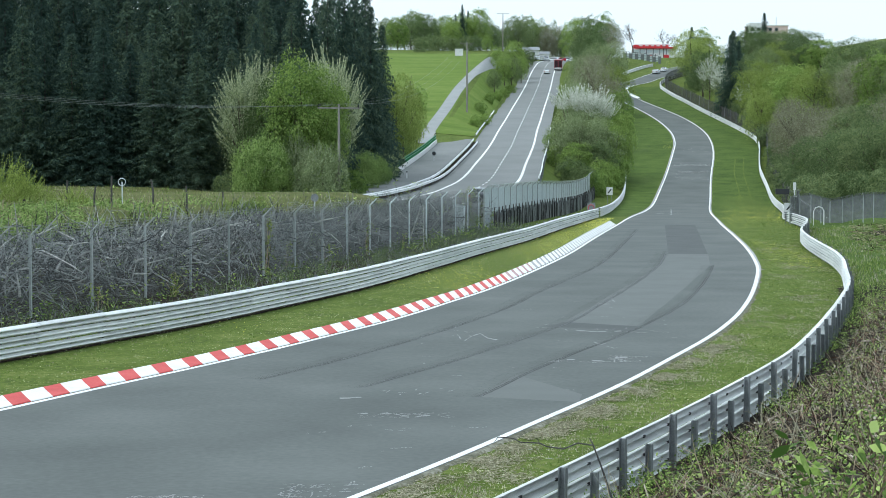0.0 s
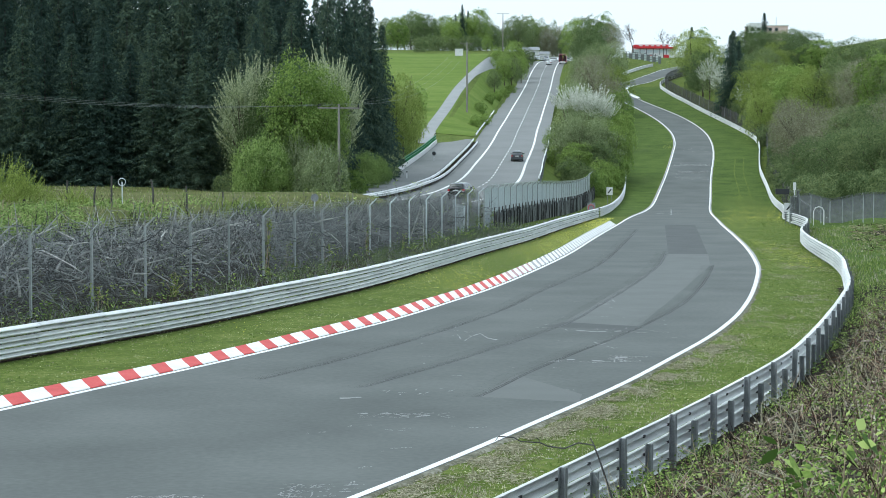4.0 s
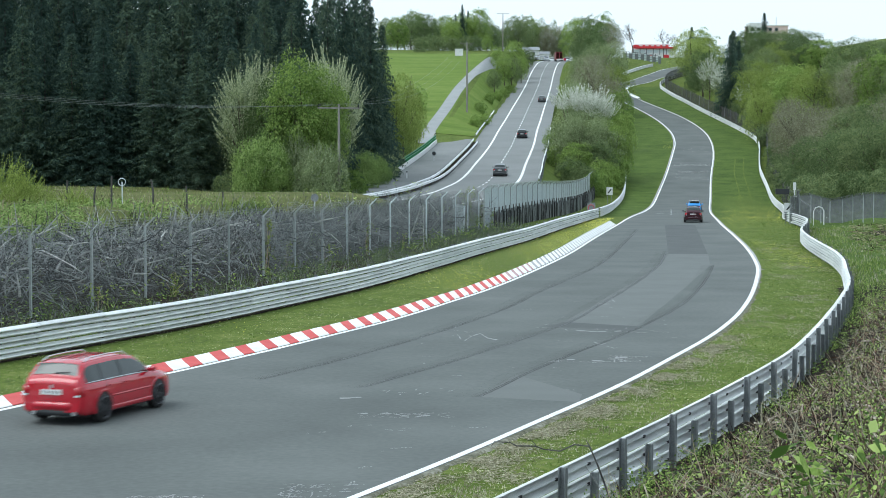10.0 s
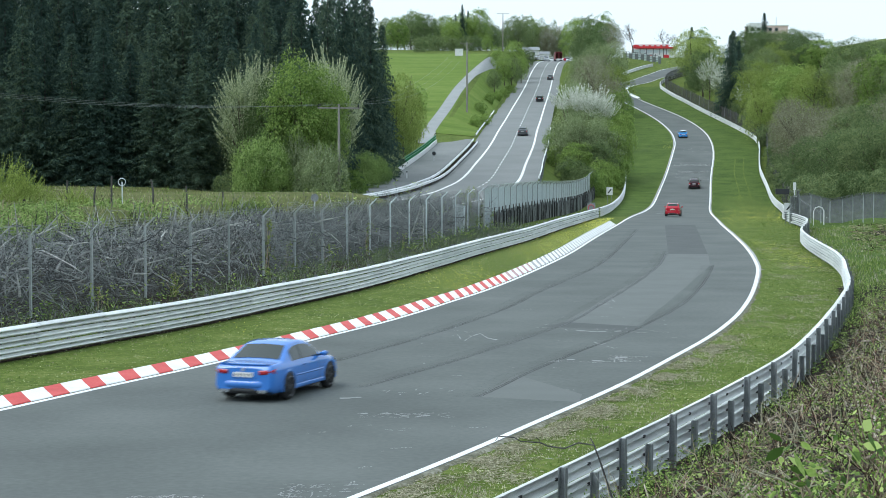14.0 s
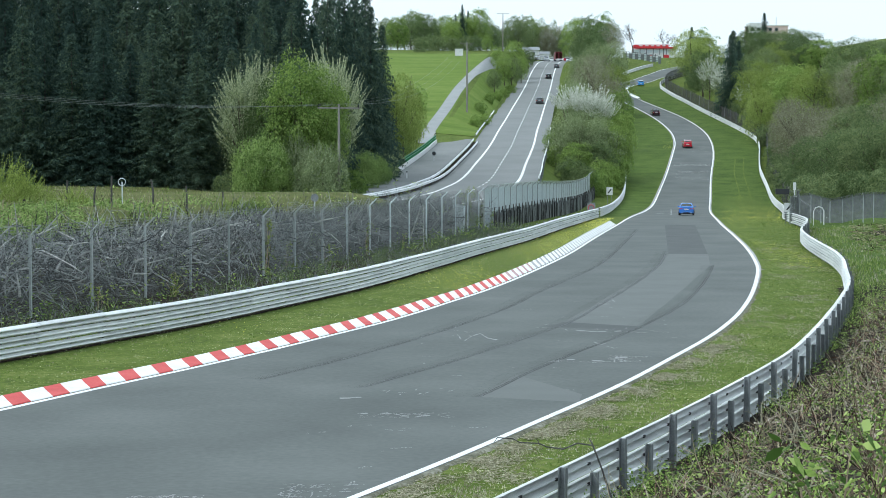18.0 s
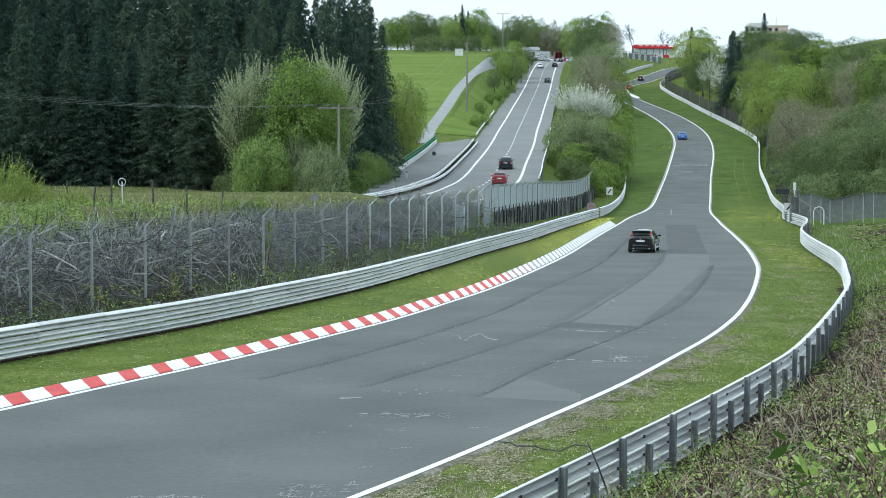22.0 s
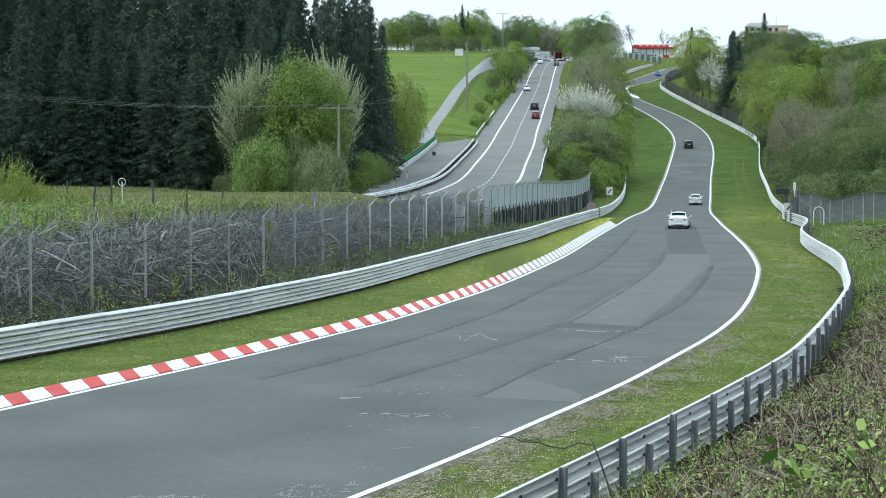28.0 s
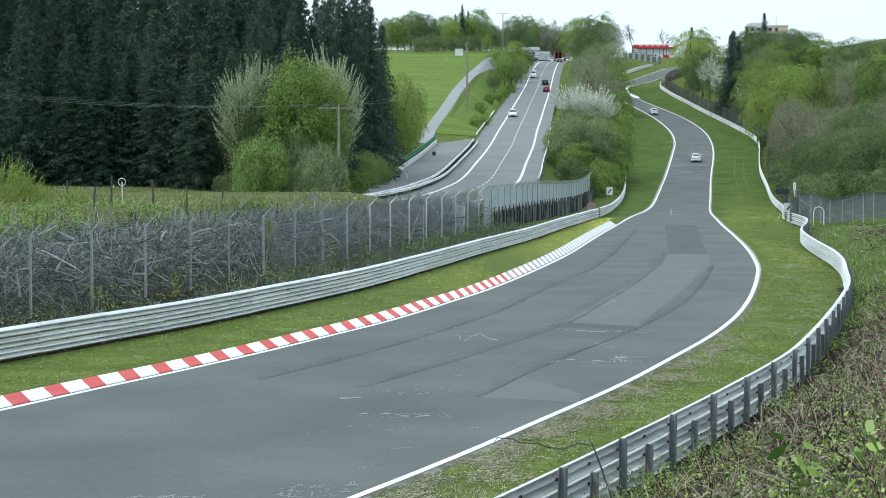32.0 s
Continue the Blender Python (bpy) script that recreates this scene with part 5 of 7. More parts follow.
make_board("white square marker board with a black diagonal above the rail", 22.3, 242, .85, 1.05, 1.3)
make_board("white square marker board with a black diagonal behind the rail", spot(191.3, 165), 165, .8, .85, 1.05)
s = make_board("grey square board with a round emblem seen edge-on by the rail", 15.0, 183, .85, 1.15, .45, mark=False)
Build().tube([(math.cos(a) * .3, -.03, 1.05 + math.sin(a) * .33) for a in np.linspace(0, 6.283, 17)], .035, 4, False).make("emblem_ring", M_REDWALL, s)

# pole with stay, camera box and hoop by the scrub fence
s = thing("camera_mast", "pale steel mast with a stay and a dark camera box", "mast", at=(spot(194.5, 168), 168, gz(spot(194.5, 168), 168)))
Build().tube([(0, 0, -.2), (0, 0, 3.6)], .06, 8).make("mast_tube", M_CONC, s)
Build().box((0, 0, 3.35), (.24, .24, .7)).make("mast_head", M_CONC, s)
Build().tube([(.1, 0, 2.4), (2.9, -4, .1)], .06, 6).make("stay", M_CONC, s)
Build().box((-1.15, 0, 2.85), (1.2, .4, .5)).make("camera_box", M_DARK, s)
Build().box((-.6, 0, 2.9), (1.0, .06, .06)).make("bracket", M_POST, s)
s = thing("hoop_gate", "round steel hoop standing before the scrub fence", "hoop", at=(spot(208, 158), 158, gz(spot(208, 158), 158)))
Build().tube([(-.45, 0, -.2), (-.45, 0, 1.2), (-.3, 0, 1.5), (0, 0, 1.6), (.3, 0, 1.5), (.45, 0, 1.2), (.45, 0, -.2)], .05, 6).make("hoop", M_CONC, s)

# ---------------------------------------------------------------- country road furniture
make_rail("guard_rail", "dark low guard rail between country road and side lane", lambda y: road_mid(y) + ROAD_L - .25, 150, 305, 1, z_road, (.3,), 6, 4, "road rails", tall=.68)
make_rail("guard_rail", "pale low guard rail along the climbing road", lambda y: road_mid(y) + ROAD_L - .4, 316, 392, 1, z_road, (.35,), 6, 4, "road rails", tall=.75)
make_rail("guard_rail", "pale low guard rail before the bushes", lambda y: road_mid(y) + ROAD_R + .3, 214, 335, -1, z_road, (.35,), 8, 4, "road rails", tall=.75)


make_rail("guard_rail", "pale low guard rail on the road side of the overgrown strip", lambda y: road_mid(y) + ROAD_L + .75, 162, 300, 1, z_road, (.32,), 6, 4, "road rails", tall=.66)
strip = ribbon(lambda y: road_mid(y) + ROAD_L - .2, lambda y: road_mid(y) + ROAD_L + .75, 156, 304, lambda y: z_road(y) + .05 * np.sin(y * 2.1), .1, 1.0, 3)
tagged(strip.make("overgrown_strip", M_LITTER), "brown dead grass between road and side lane", "verge", kind="stuff")

# ladder and board against the fence
x, y = spot(-14.5, 116.5), 116.5
lad = thing("ladder", "pale weathered A-shaped ladder leaning on the fence", "ladder", at=(x, y, gz(x, y)))
for s in (-1, 1):
    Build().tube([(s * .55 - .1, 0, 0), (s * .07 + .35, .3, 2.75)], .04, 5).make("side_rail", M_STICK, lad)
for k in range(7):
    q = (k + 1) / 8.5
    c, hw = -.1 + .45 * q, .55 - .48 * q
    Build().tube([(c - hw, .3 * q, 2.75 * q), (c + hw, .3 * q, 2.75 * q)], .025, 5).make("rung", M_STICK, lad)
x, y = spot(9.3, 134), 134
brd = thing("weathered_board", "tall peeling white board behind the fence posts", "board", at=(x, y, gz(x, y)))
Build().box((0, 0, 1.15), (.75, .06, 2.0), Matrix.Rotation(.05, 4, "Y")).make("panel", M_PALE_NET, brd)
Build().box((-.05, -.05, 1.25), (.95, .04, .1), Matrix.Rotation(-.06, 4, "Y")).make("batten", M_DEAD, brd)
Build().box((-.5, .02, 1.2), (.08, .08, 2.7)).make("upright", M_PALE_NET, brd)


def make_parapet():
    p = thing("bridge_parapet", "white concrete parapet with green steel railing beside the side lane", "parapet")
    spots = along(lambda y: road_mid(y) + LANE - .25, 198, 305, 3.0)
    wall, balusters = Build(), Build()
    rows, rail_pts = [], []
    for x, y, dx, dy in spots:
        z = float(z_road(y))
        rows.append([(x + .18, y, z - .3), (x + .18, y, z + .55), (x - .2, y, z + .6), (x - .2, y, z - 1.2)])
        rail_pts.append((x - .05, y, z))
    wall.loft(rows).make("concrete_wall", M_CONC, p)
    for h in (1.0, 1.35):
        Build().tube([(a, c, e + h) for a, c, e in rail_pts], .07, 5).make("rail_tube", M_GREEN, p)
    for (a, c, e), (a2, c2, e2) in zip(rail_pts[:-1], rail_pts[1:]):
        for k in range(16):
            s = k / 16
            balusters.box((a + (a2 - a) * s, c + (c2 - c) * s, e + (e2 - e) * s + .95), (.05, .05, .75))
        Build().box((a, c, e + .95), (.1, .1, .9)).make("post", M_GREEN, p)
    tagged(balusters.make("balusters", M_GREEN, p), kind="stuff")


make_parapet()
path_mid = smooth_curve([(304, -3.2), (318, -2.6), (350, .1), (400, 3.9), (450, 9.3), (480, 12.6), (500, 15)])


def make_path():
    rows = []
    for y in np.linspace(304, 500, 80):
        m = float(path_mid(y))
        w = 1.15
        rows.append([(m + k * w, y, gz(m + k * w, y) + .05) for k in (-1, -.5, 0, .5, 1)])
    tagged(Build().loft(rows).make("footpath", M_PATHWAY, smooth=True), "pale asphalt farm track climbing the meadow", "path", kind="structure")


make_path()
for u, y in ((-20, 222), (-15, 300), (-4, 312), (26, 352)):
    x = spot(u, y)
    p = thing("delineator_post", "white roadside delineator post with dark band", "delineator", "delineator posts", at=(x, y, gz(x, y)))
    Build().box((0, 0, .5), (.14, .12, 1.0), taper=.8).make("post", M_CONC, p)
    Build().box((0, 0, .8), (.145, .125, .16)).make("band", M_DARK, p)

# ---------------------------------------------------------------- buildings on the skyline
def box_part(name, c, size, mat, parent, label=""):
    return Build().box(c, size).make(name, mat, parent, label)


def make_pit_building():
    y = 690
    x = spot(115.5, y)
    h = thing("pit_building", "low white building with red roof bands on the hilltop", "building", at=(x, y, 43.6))
    box_part("wall", (0, 4, 1.6), (15, 8, 3.6), M_WALL, h)
    box_part("roof", (-.5, 4, 4.5), (13, 8.6, .9), M_REDWALL, h, "red flat roof band")
    box_part("roof", (1.5, 3.6, 3.75), (15.4, 9, .6), M_REDWALL, h, "red eaves band")
    for k in range(6):
        box_part("window", (-6.2 + k * 2.5, -.06, 2.4), (1.9, .08, 1.2), M_PALE_NET, h)
    for k in range(10):
        box_part("barrier_block", (-10 + k * 2.1, -3.9, .2), (2.06, .3, 1.3), M_REDWALL if k % 3 == 1 else M_WALL, h)
    for k in range(7):
        box_part("pillar", (-7.3 + k * 2.5, -.12, 1.8), (.35, .2, 3.4), M_POST, h)
    for k in range(5):
        box_part("sign_letter_bar", (-4.5 + k * 2.2, -.36, 4.5), (1.4, .06, .4), M_WALL, h)


make_pit_building()


def make_paddock_fence():
    f = thing("paddock_fence", "grey mesh panels and posts around the hilltop paddock", "fence")
    r = random.Random(12)
    for k in range(13):
        x, y = spot(99.5 + k * 1.6, 640 - k * 3), 640 - k * 3
        z = gz(x, y)
        Build().box((x, y, z + 1.3), (.16, .16, 3.0 + r.uniform(-.8, .6))).make("post", M_NET if k % 3 else M_POST, f)
        for h in (.9, 1.7, 2.5):
            Build().box((x + .5, y, z + h), (1.0, .1, .16)).make("crossbar", M_POST, f)
        Build().box((x + .52, y + .1, z + 1.2), (.86, .05, 2.0 + r.uniform(-.6, .3))).make("mesh_panel", M_PALE_NET if k % 2 else M_NET, f)


make_paddock_fence()


def make_block():
    y = 780
    x = spot(179, y)
    h = thing("apartment_building", "distant flat-roofed building with pale red upper storey", "building", at=(x, y, 46))
    box_part("wall", (0, 4, 7), (17, 10, 18), M_PINK, h)
    box_part("wall", (-5, 2, 8.6), (7, 9, 17.4), M_WALL, h)
    box_part("roof", (0, 4, 16.2), (17.6, 10.6, .5), M_WALL, h)
    for k in range(5):
        for j in range(3):
            box_part("window", (-7 + k * 2.6, -2.55 if k < 3 else -1.05, 14.5 - j * 2.8), (1.4, .08, 1.3), M_GLASSY, h)
    for k in (-1, 4):
        Build().tube([(k, 3, 16), (k, 3, 20)], .12, 5).make("antenna", M_POST, h)


make_block()


def make_house(u, y, w, z0, tall, label, wall_mat=None):
    x = spot(u, y)
    h = thing("house", label, "house", "hilltop houses", at=(x, y, z0))
    box_part("wall", (0, 3, tall / 2 - 1), (w, 6, tall + 2), wall_mat or M_WALL, h)
    b = Build()
    r = tall * .45
    b.face((-w / 2 - .4, -.4, tall), (w / 2 + .4, -.4, tall), (w / 2 + .4, 3, tall + r), (-w / 2 - .4, 3, tall + r))
    b.face((w / 2 + .4, 6.4, tall), (-w / 2 - .4, 6.4, tall), (-w / 2 - .4, 3, tall + r), (w / 2 + .4, 3, tall + r))
    b.make("roof", M_POST, h)
    for k in (-1, 1):
        box_part("window", (k * w * .25, -.05, tall * .55), (1.0, .08, 1.2), M_GLASSY, h)


make_house(-15.5, 585, 5, 40.5, 3.6, "small white gabled house among hilltop trees")
make_house(47, 690, 8, 43.2, 3.2, "white roadside house at the top of the climb")
make_house(53.5, 720, 7, 43.5, 3.0, "white house behind the crest of the road")
x = spot(8.8, 492)
tagged(Build().box((0, 0, .9), (2.2, 1.4, 1.8)).box((0, 0, 1.85), (2.4, 1.6, .12)).make("utility_cabinet", M_WALL), "pale utility cabinet at the top of the meadow", "cabinet").location = (x, 492, gz(x, 492))


# ---------------------------------------------------------------- marks on the track
def band(name, pts, w, mat, up=.002):
    """A narrow strip on the track through (distance, place across 0..1) points."""
    f = smooth_curve(pts)
    y0, y1 = pts[0][0], pts[-1][0]
    rows = []
    for y in np.linspace(y0, y1, max(6, int((y1 - y0) / 1.5))):
        a, c = float(track_l(y)), float(track_r(y))
        x = a + (c - a) * float(f(y))
        rows.append([(x - w / 2, y, float(z_track(y)) + up), (x + w / 2, y, float(z_track(y)) + up)])
    return Build().loft(rows).make(name, mat, track)


def patch(name, quad, mat, up=.002):
    """A four-cornered repair on the track; corners (x, y) near-left, near-right, far-right, far-left."""
    q = [Vector(p) for p in quad]
    rows = []
    for i in range(13):
        s = i / 12
        a, c = q[0].lerp(q[3], s), q[1].lerp(q[2], s)
        rows.append([(a.lerp(c, k / 4).x, a.lerp(c, k / 4).y, float(z_track(a.lerp(c, k / 4).y)) + up) for k in range(5)])
    return Build().loft(rows).make(name, mat, track)


patch("asphalt_patch", [(14.2, 113.8), (16.7, 113.8), (22.6, 162), (19.9, 162)], M_PATCH, .004)
patch("asphalt_patch", [(4.4, 66.2), (7.0, 64.6), (15.1, 102), (12.4, 102.6)], M_PATCH2, .002)
patch("asphalt_patch", [(12.4, 102.6), (15.1, 102), (16.7, 113.6), (14.2, 113.6)], M_PATCH2, .002)
patch("repair_band", [(3.7, 64.5), (6.6, 62.8), (7.0, 64.6), (4.5, 66.4)], M_PATCH, .004)
patch("repair_band", [(0.9, 44.7), (3.3, 43.7), (3.5, 45.2), (2.0, 49.5)], M_PATCH2, .002)


def seam(name, pts, w, mat, up=.003):
    f = smooth_curve([(y, x) for x, y in pts])
    rows = []
    for y in np.linspace(pts[0][1], pts[-1][1], 60):
        x = float(f(y)) + .015 * math.sin(y * 1.1)
        rows.append([(x - w / 2, y, float(z_track(y)) + up), (x + w / 2, y, float(z_track(y)) + up)])
    Build().loft(rows).make(name, mat, track)


def rubbed(name, color, most):
    """Thin film of rubber or tar drawn out along the track, through which the asphalt shows."""
    m = material(name, [tuple(c * .85 for c in color), color, tuple(c * 1.2 for c in color)], .8, 9, .8, 0.0, spec=.3)
    t = m.node_tree
    tc, mp = t.nodes.new("ShaderNodeTexCoord"), t.nodes.new("ShaderNodeMapping")
    mp.inputs["Scale"].default_value = (.5, .12, 1)
    n = t.nodes.new("ShaderNodeTexNoise")
    n.inputs["Scale"].default_value, n.inputs["Detail"].default_value = 1.6, 4
    soft = t.nodes.new("ShaderNodeMapRange")
    soft.inputs["From Min"].default_value, soft.inputs["From Max"].default_value, soft.inputs["To Max"].default_value = .2, .75, most
    t.links.new(tc.outputs["Object"], mp.inputs["Vector"])
    t.links.new(mp.outputs["Vector"], n.inputs["Vector"])
    t.links.new(n.outputs["Fac"], soft.inputs["Value"])
    t.links.new(soft.outputs["Result"], t.nodes["Principled BSDF"].inputs["Alpha"])
    return m


M_SMEAR = rubbed("rubber_smear", (.072, .08, .074), .08)
M_STREAK = rubbed("rubber_streak", (.055, .061, .057), .8)
for pts in ([(-4.9, 48.4), (-3.5, 52.0), (-2.2, 55.8), (-.6, 60.8), (.9, 66.2), (2.7, 73.4), (4.3, 81.5), (8.3, 99.6), (12.9, 128.2), (16.5, 152.6)],
            [(-2.1, 46.6), (0.3, 52.9), (2.8, 60.3), (4.4, 65.3), (6.5, 74.6), (9.1, 86.4), (12.2, 102.1), (14.5, 117.1)],
            [(0.9, 44.7), (2.6, 50.7), (7.0, 64.2), (9.5, 73.1), (12.8, 88.4), (15.3, 102.1)]):
    for k, w in ((-.1, .3), (-.3, .75)):
        seam("rubber_smear", [(x + k, y) for x, y in pts], w, M_SMEAR, .0034 - .0006 * w)
    seam("rubber_streak", pts, .12, M_STREAK, .0042)
seam("tar_seam", [(-4.9, 48.4), (-3.5, 52.0), (-2.2, 55.8), (-.6, 60.8), (.9, 66.2), (2.7, 73.4), (4.3, 81.5), (8.3, 99.6), (12.9, 128.2), (16.5, 152.6)], .07, M_TAR, .005)
seam("tar_seam", [(-2.1, 46.6), (0.3, 52.9), (2.8, 60.3), (4.4, 65.3), (6.5, 74.6), (9.1, 86.4), (12.2, 102.1), (14.5, 117.1)], .08, M_TAR, .005)
seam("tar_seam", [(0.9, 44.7), (2.6, 50.7), (7.0, 64.2), (9.5, 73.1), (12.8, 88.4), (15.3, 102.1)], .06, M_TAR, .005)


def chalk(x0, y0, x1, y1, n, seed):
    """Worn flecks and broken strokes of old paint on the asphalt."""
    r = random.Random(seed)
    b = Build()
    for k in range(n):
        x, y = r.uniform(x0, x1), r.uniform(y0, y1)
        a = r.choice((0, 0, .4, 1.3)) + r.gauss(0, .3)
        for j in range(r.randint(1, 5)):
            L, w = r.uniform(.008, .035) * (1 + y / 90), r.uniform(.005, .013) * (1 + y / 70)
            ux, uy, nx, ny = math.cos(a) * L, math.sin(a) * L * 1.6, -math.sin(a) * w, math.cos(a) * w * 1.6
            up = .005 if y < 150 else .02
            b.face(*[(qx, qy, float(z_track(qy)) + up) for qx, qy in ((x - ux - nx, y - uy - ny), (x + ux - nx, y + uy - ny), (x + ux * .8 + nx, y + uy * .8 + ny), (x - ux * .7 + nx, y - uy * .7 + ny))])
            x, y = x + math.cos(a) * L * r.uniform(1.5, 4), y + math.sin(a) * L * r.uniform(1.5, 4) + r.gauss(0, .04)
    b.make("worn_paint_flecks", M_CHALK, track)


for i, (a, c, d, e, n) in enumerate(((4.9, 52.6, 5.9, 54.6, 34), (3.0, 52.6, 5.0, 53.2, 12), (-2.9, 31, -1.6, 32.4, 46), (-2.2, 41, .2, 41.7, 26), (-1.6, 45, .6, 46, 8), (.2, 61, 1.1, 63, 8), (3.8, 62, 7.5, 63.6, 24),
                                     (-5.6, 30.2, -4.2, 31.2, 60), (-3, 34, 3, 40, 16), (-1, 46, 8, 60, 18), (2, 60, 9, 80, 18), (39, 306, 45, 309, 70), (38.6, 296, 43, 299, 50), (37, 285, 42, 296, 40), (26, 208, 28.6, 220, 14), (44, 330, 48, 336, 14))):
    chalk(a, c, d, e, n, i)

STROKES = [[(0.5, 61.4), (0.55, 60.7), (0.6, 59.7)],
           [(0.71, 59.1), (0.87, 60.3), (1.04, 61.1), (1.28, 61.8), (1.49, 60.1), (1.81, 59.5)],
           [(3.69, 53.4), (4.11, 53.2), (4.7, 52.9)],
           [(5.02, 52.8), (5.25, 54.3), (5.2, 52.9)],
           [(5.37, 54.2), (5.23, 52.8)],
           [(5.51, 54.2), (5.33, 53.5), (5.37, 52.6)],
           [(5.14, 53.9), (5.56, 54.0)],
           [(4.92, 58.6), (5.15, 57.8), (5.39, 56.7)],
           [(-1.89, 41.7), (-1.62, 41.6), (-1.23, 41.6)],
           [(-1.1, 41.6), (-0.94, 41.3), (-0.63, 41.1), (-0.31, 41.4)],
           [(6.94, 76.1), (7.25, 77.3), (7.27, 75.8)],
           [(4.67, 63.1), (5.4, 62.4), (6.23, 62.8)],
           [(-2.56, 44.4), (-2.02, 44.6)],
           [(24.78, 210.8), (26.14, 207.5)],
           [(28.86, 228.5), (25.41, 201.2)]]
for way in STROKES:
    b = Build()
    r_ = random.Random(int(way[0][1] * 10))
    for p, q in zip(way[:-1], way[1:]):
        n = max(2, int(math.dist(p, q) / .25))
        for k in range(n):
            if r_.random() < .25:
                continue
            a, c = [Vector(p).lerp(Vector(q), (k + e) / n) + Vector((r_.gauss(0, .008), r_.gauss(0, .05))) for e in (0, 1)]
            d = (c - a).normalized()
            w = (.008 + .00025 * a.y) * r_.uniform(.5, 1.3)
            nx, ny = -d.y * w, d.x * w * (2 + a.y / 14)
            b.face(*[(e.x + f * nx, e.y + f * ny, float(z_track(e.y + f * ny)) + .006) for e, f in ((a, -1), (c, -1), (c, 1), (a, 1))])
    b.make("worn_paint_stroke", M_CHALK, track)

bend = thing("kerb", "white raised kerb at the far bend of the track", "kerb")
for y in np.arange(462, 506, 4.0):
    rows = []
    for q in (y, y + 2, y + 4.02):
        a = float(track_r(q))
        rows.append([(a - .05, q, float(z_track(q)) + .02), (a + .35, q, float(z_track(q)) + .22), (a + .7, q, float(z_track(q)) + .25), (a + .75, q, float(z_track(q)) - .1)])
    Build().loft(rows).make("kerb_block", M_WHITE, bend)

# gravelly broken edge outside the white line
verge = []
for x, y, dx, dy in along(track_r, 20, 118, .35):
    w = max(.05, .1 + .28 * noise.noise(Vector((y * .8, 3.0, 0))) + .12 * noise.noise(Vector((y * 2.7, 8.0, 0))) + (.06 if y < 45 else 0))
    z = float(z_track(y))
    verge.append([(x - dy * .02, y + dx * .02, z - .004), (x + dy * w * .5, y - dx * w * .5, z - .012), (x + dy * w, y - dx * w, z - .075)])
tagged(Build().loft(verge).make("gravel_edge", M_GRAVEL, smooth=True), "pale gravel and dust along the asphalt edge", "gravel", kind="stuff")
r_ = random.Random(4)
b = Build()
for k in range(900):
    y = r_.uniform(24, 75)
    x = float(track_r(y)) + abs(r_.gauss(.05, .16))
    s = r_.uniform(.008, .026)
    z = gz(x, y) - .05
    b.box((x, y, z + s * .3), (s * 2, s * 1.6, s), Matrix.Rotation(r_.uniform(0, 3), 4, "Z"), .6)
tagged(b.make("loose_gravel", M_STRAW), "loose pale gravel along the asphalt edge", "gravel", kind="stuff")


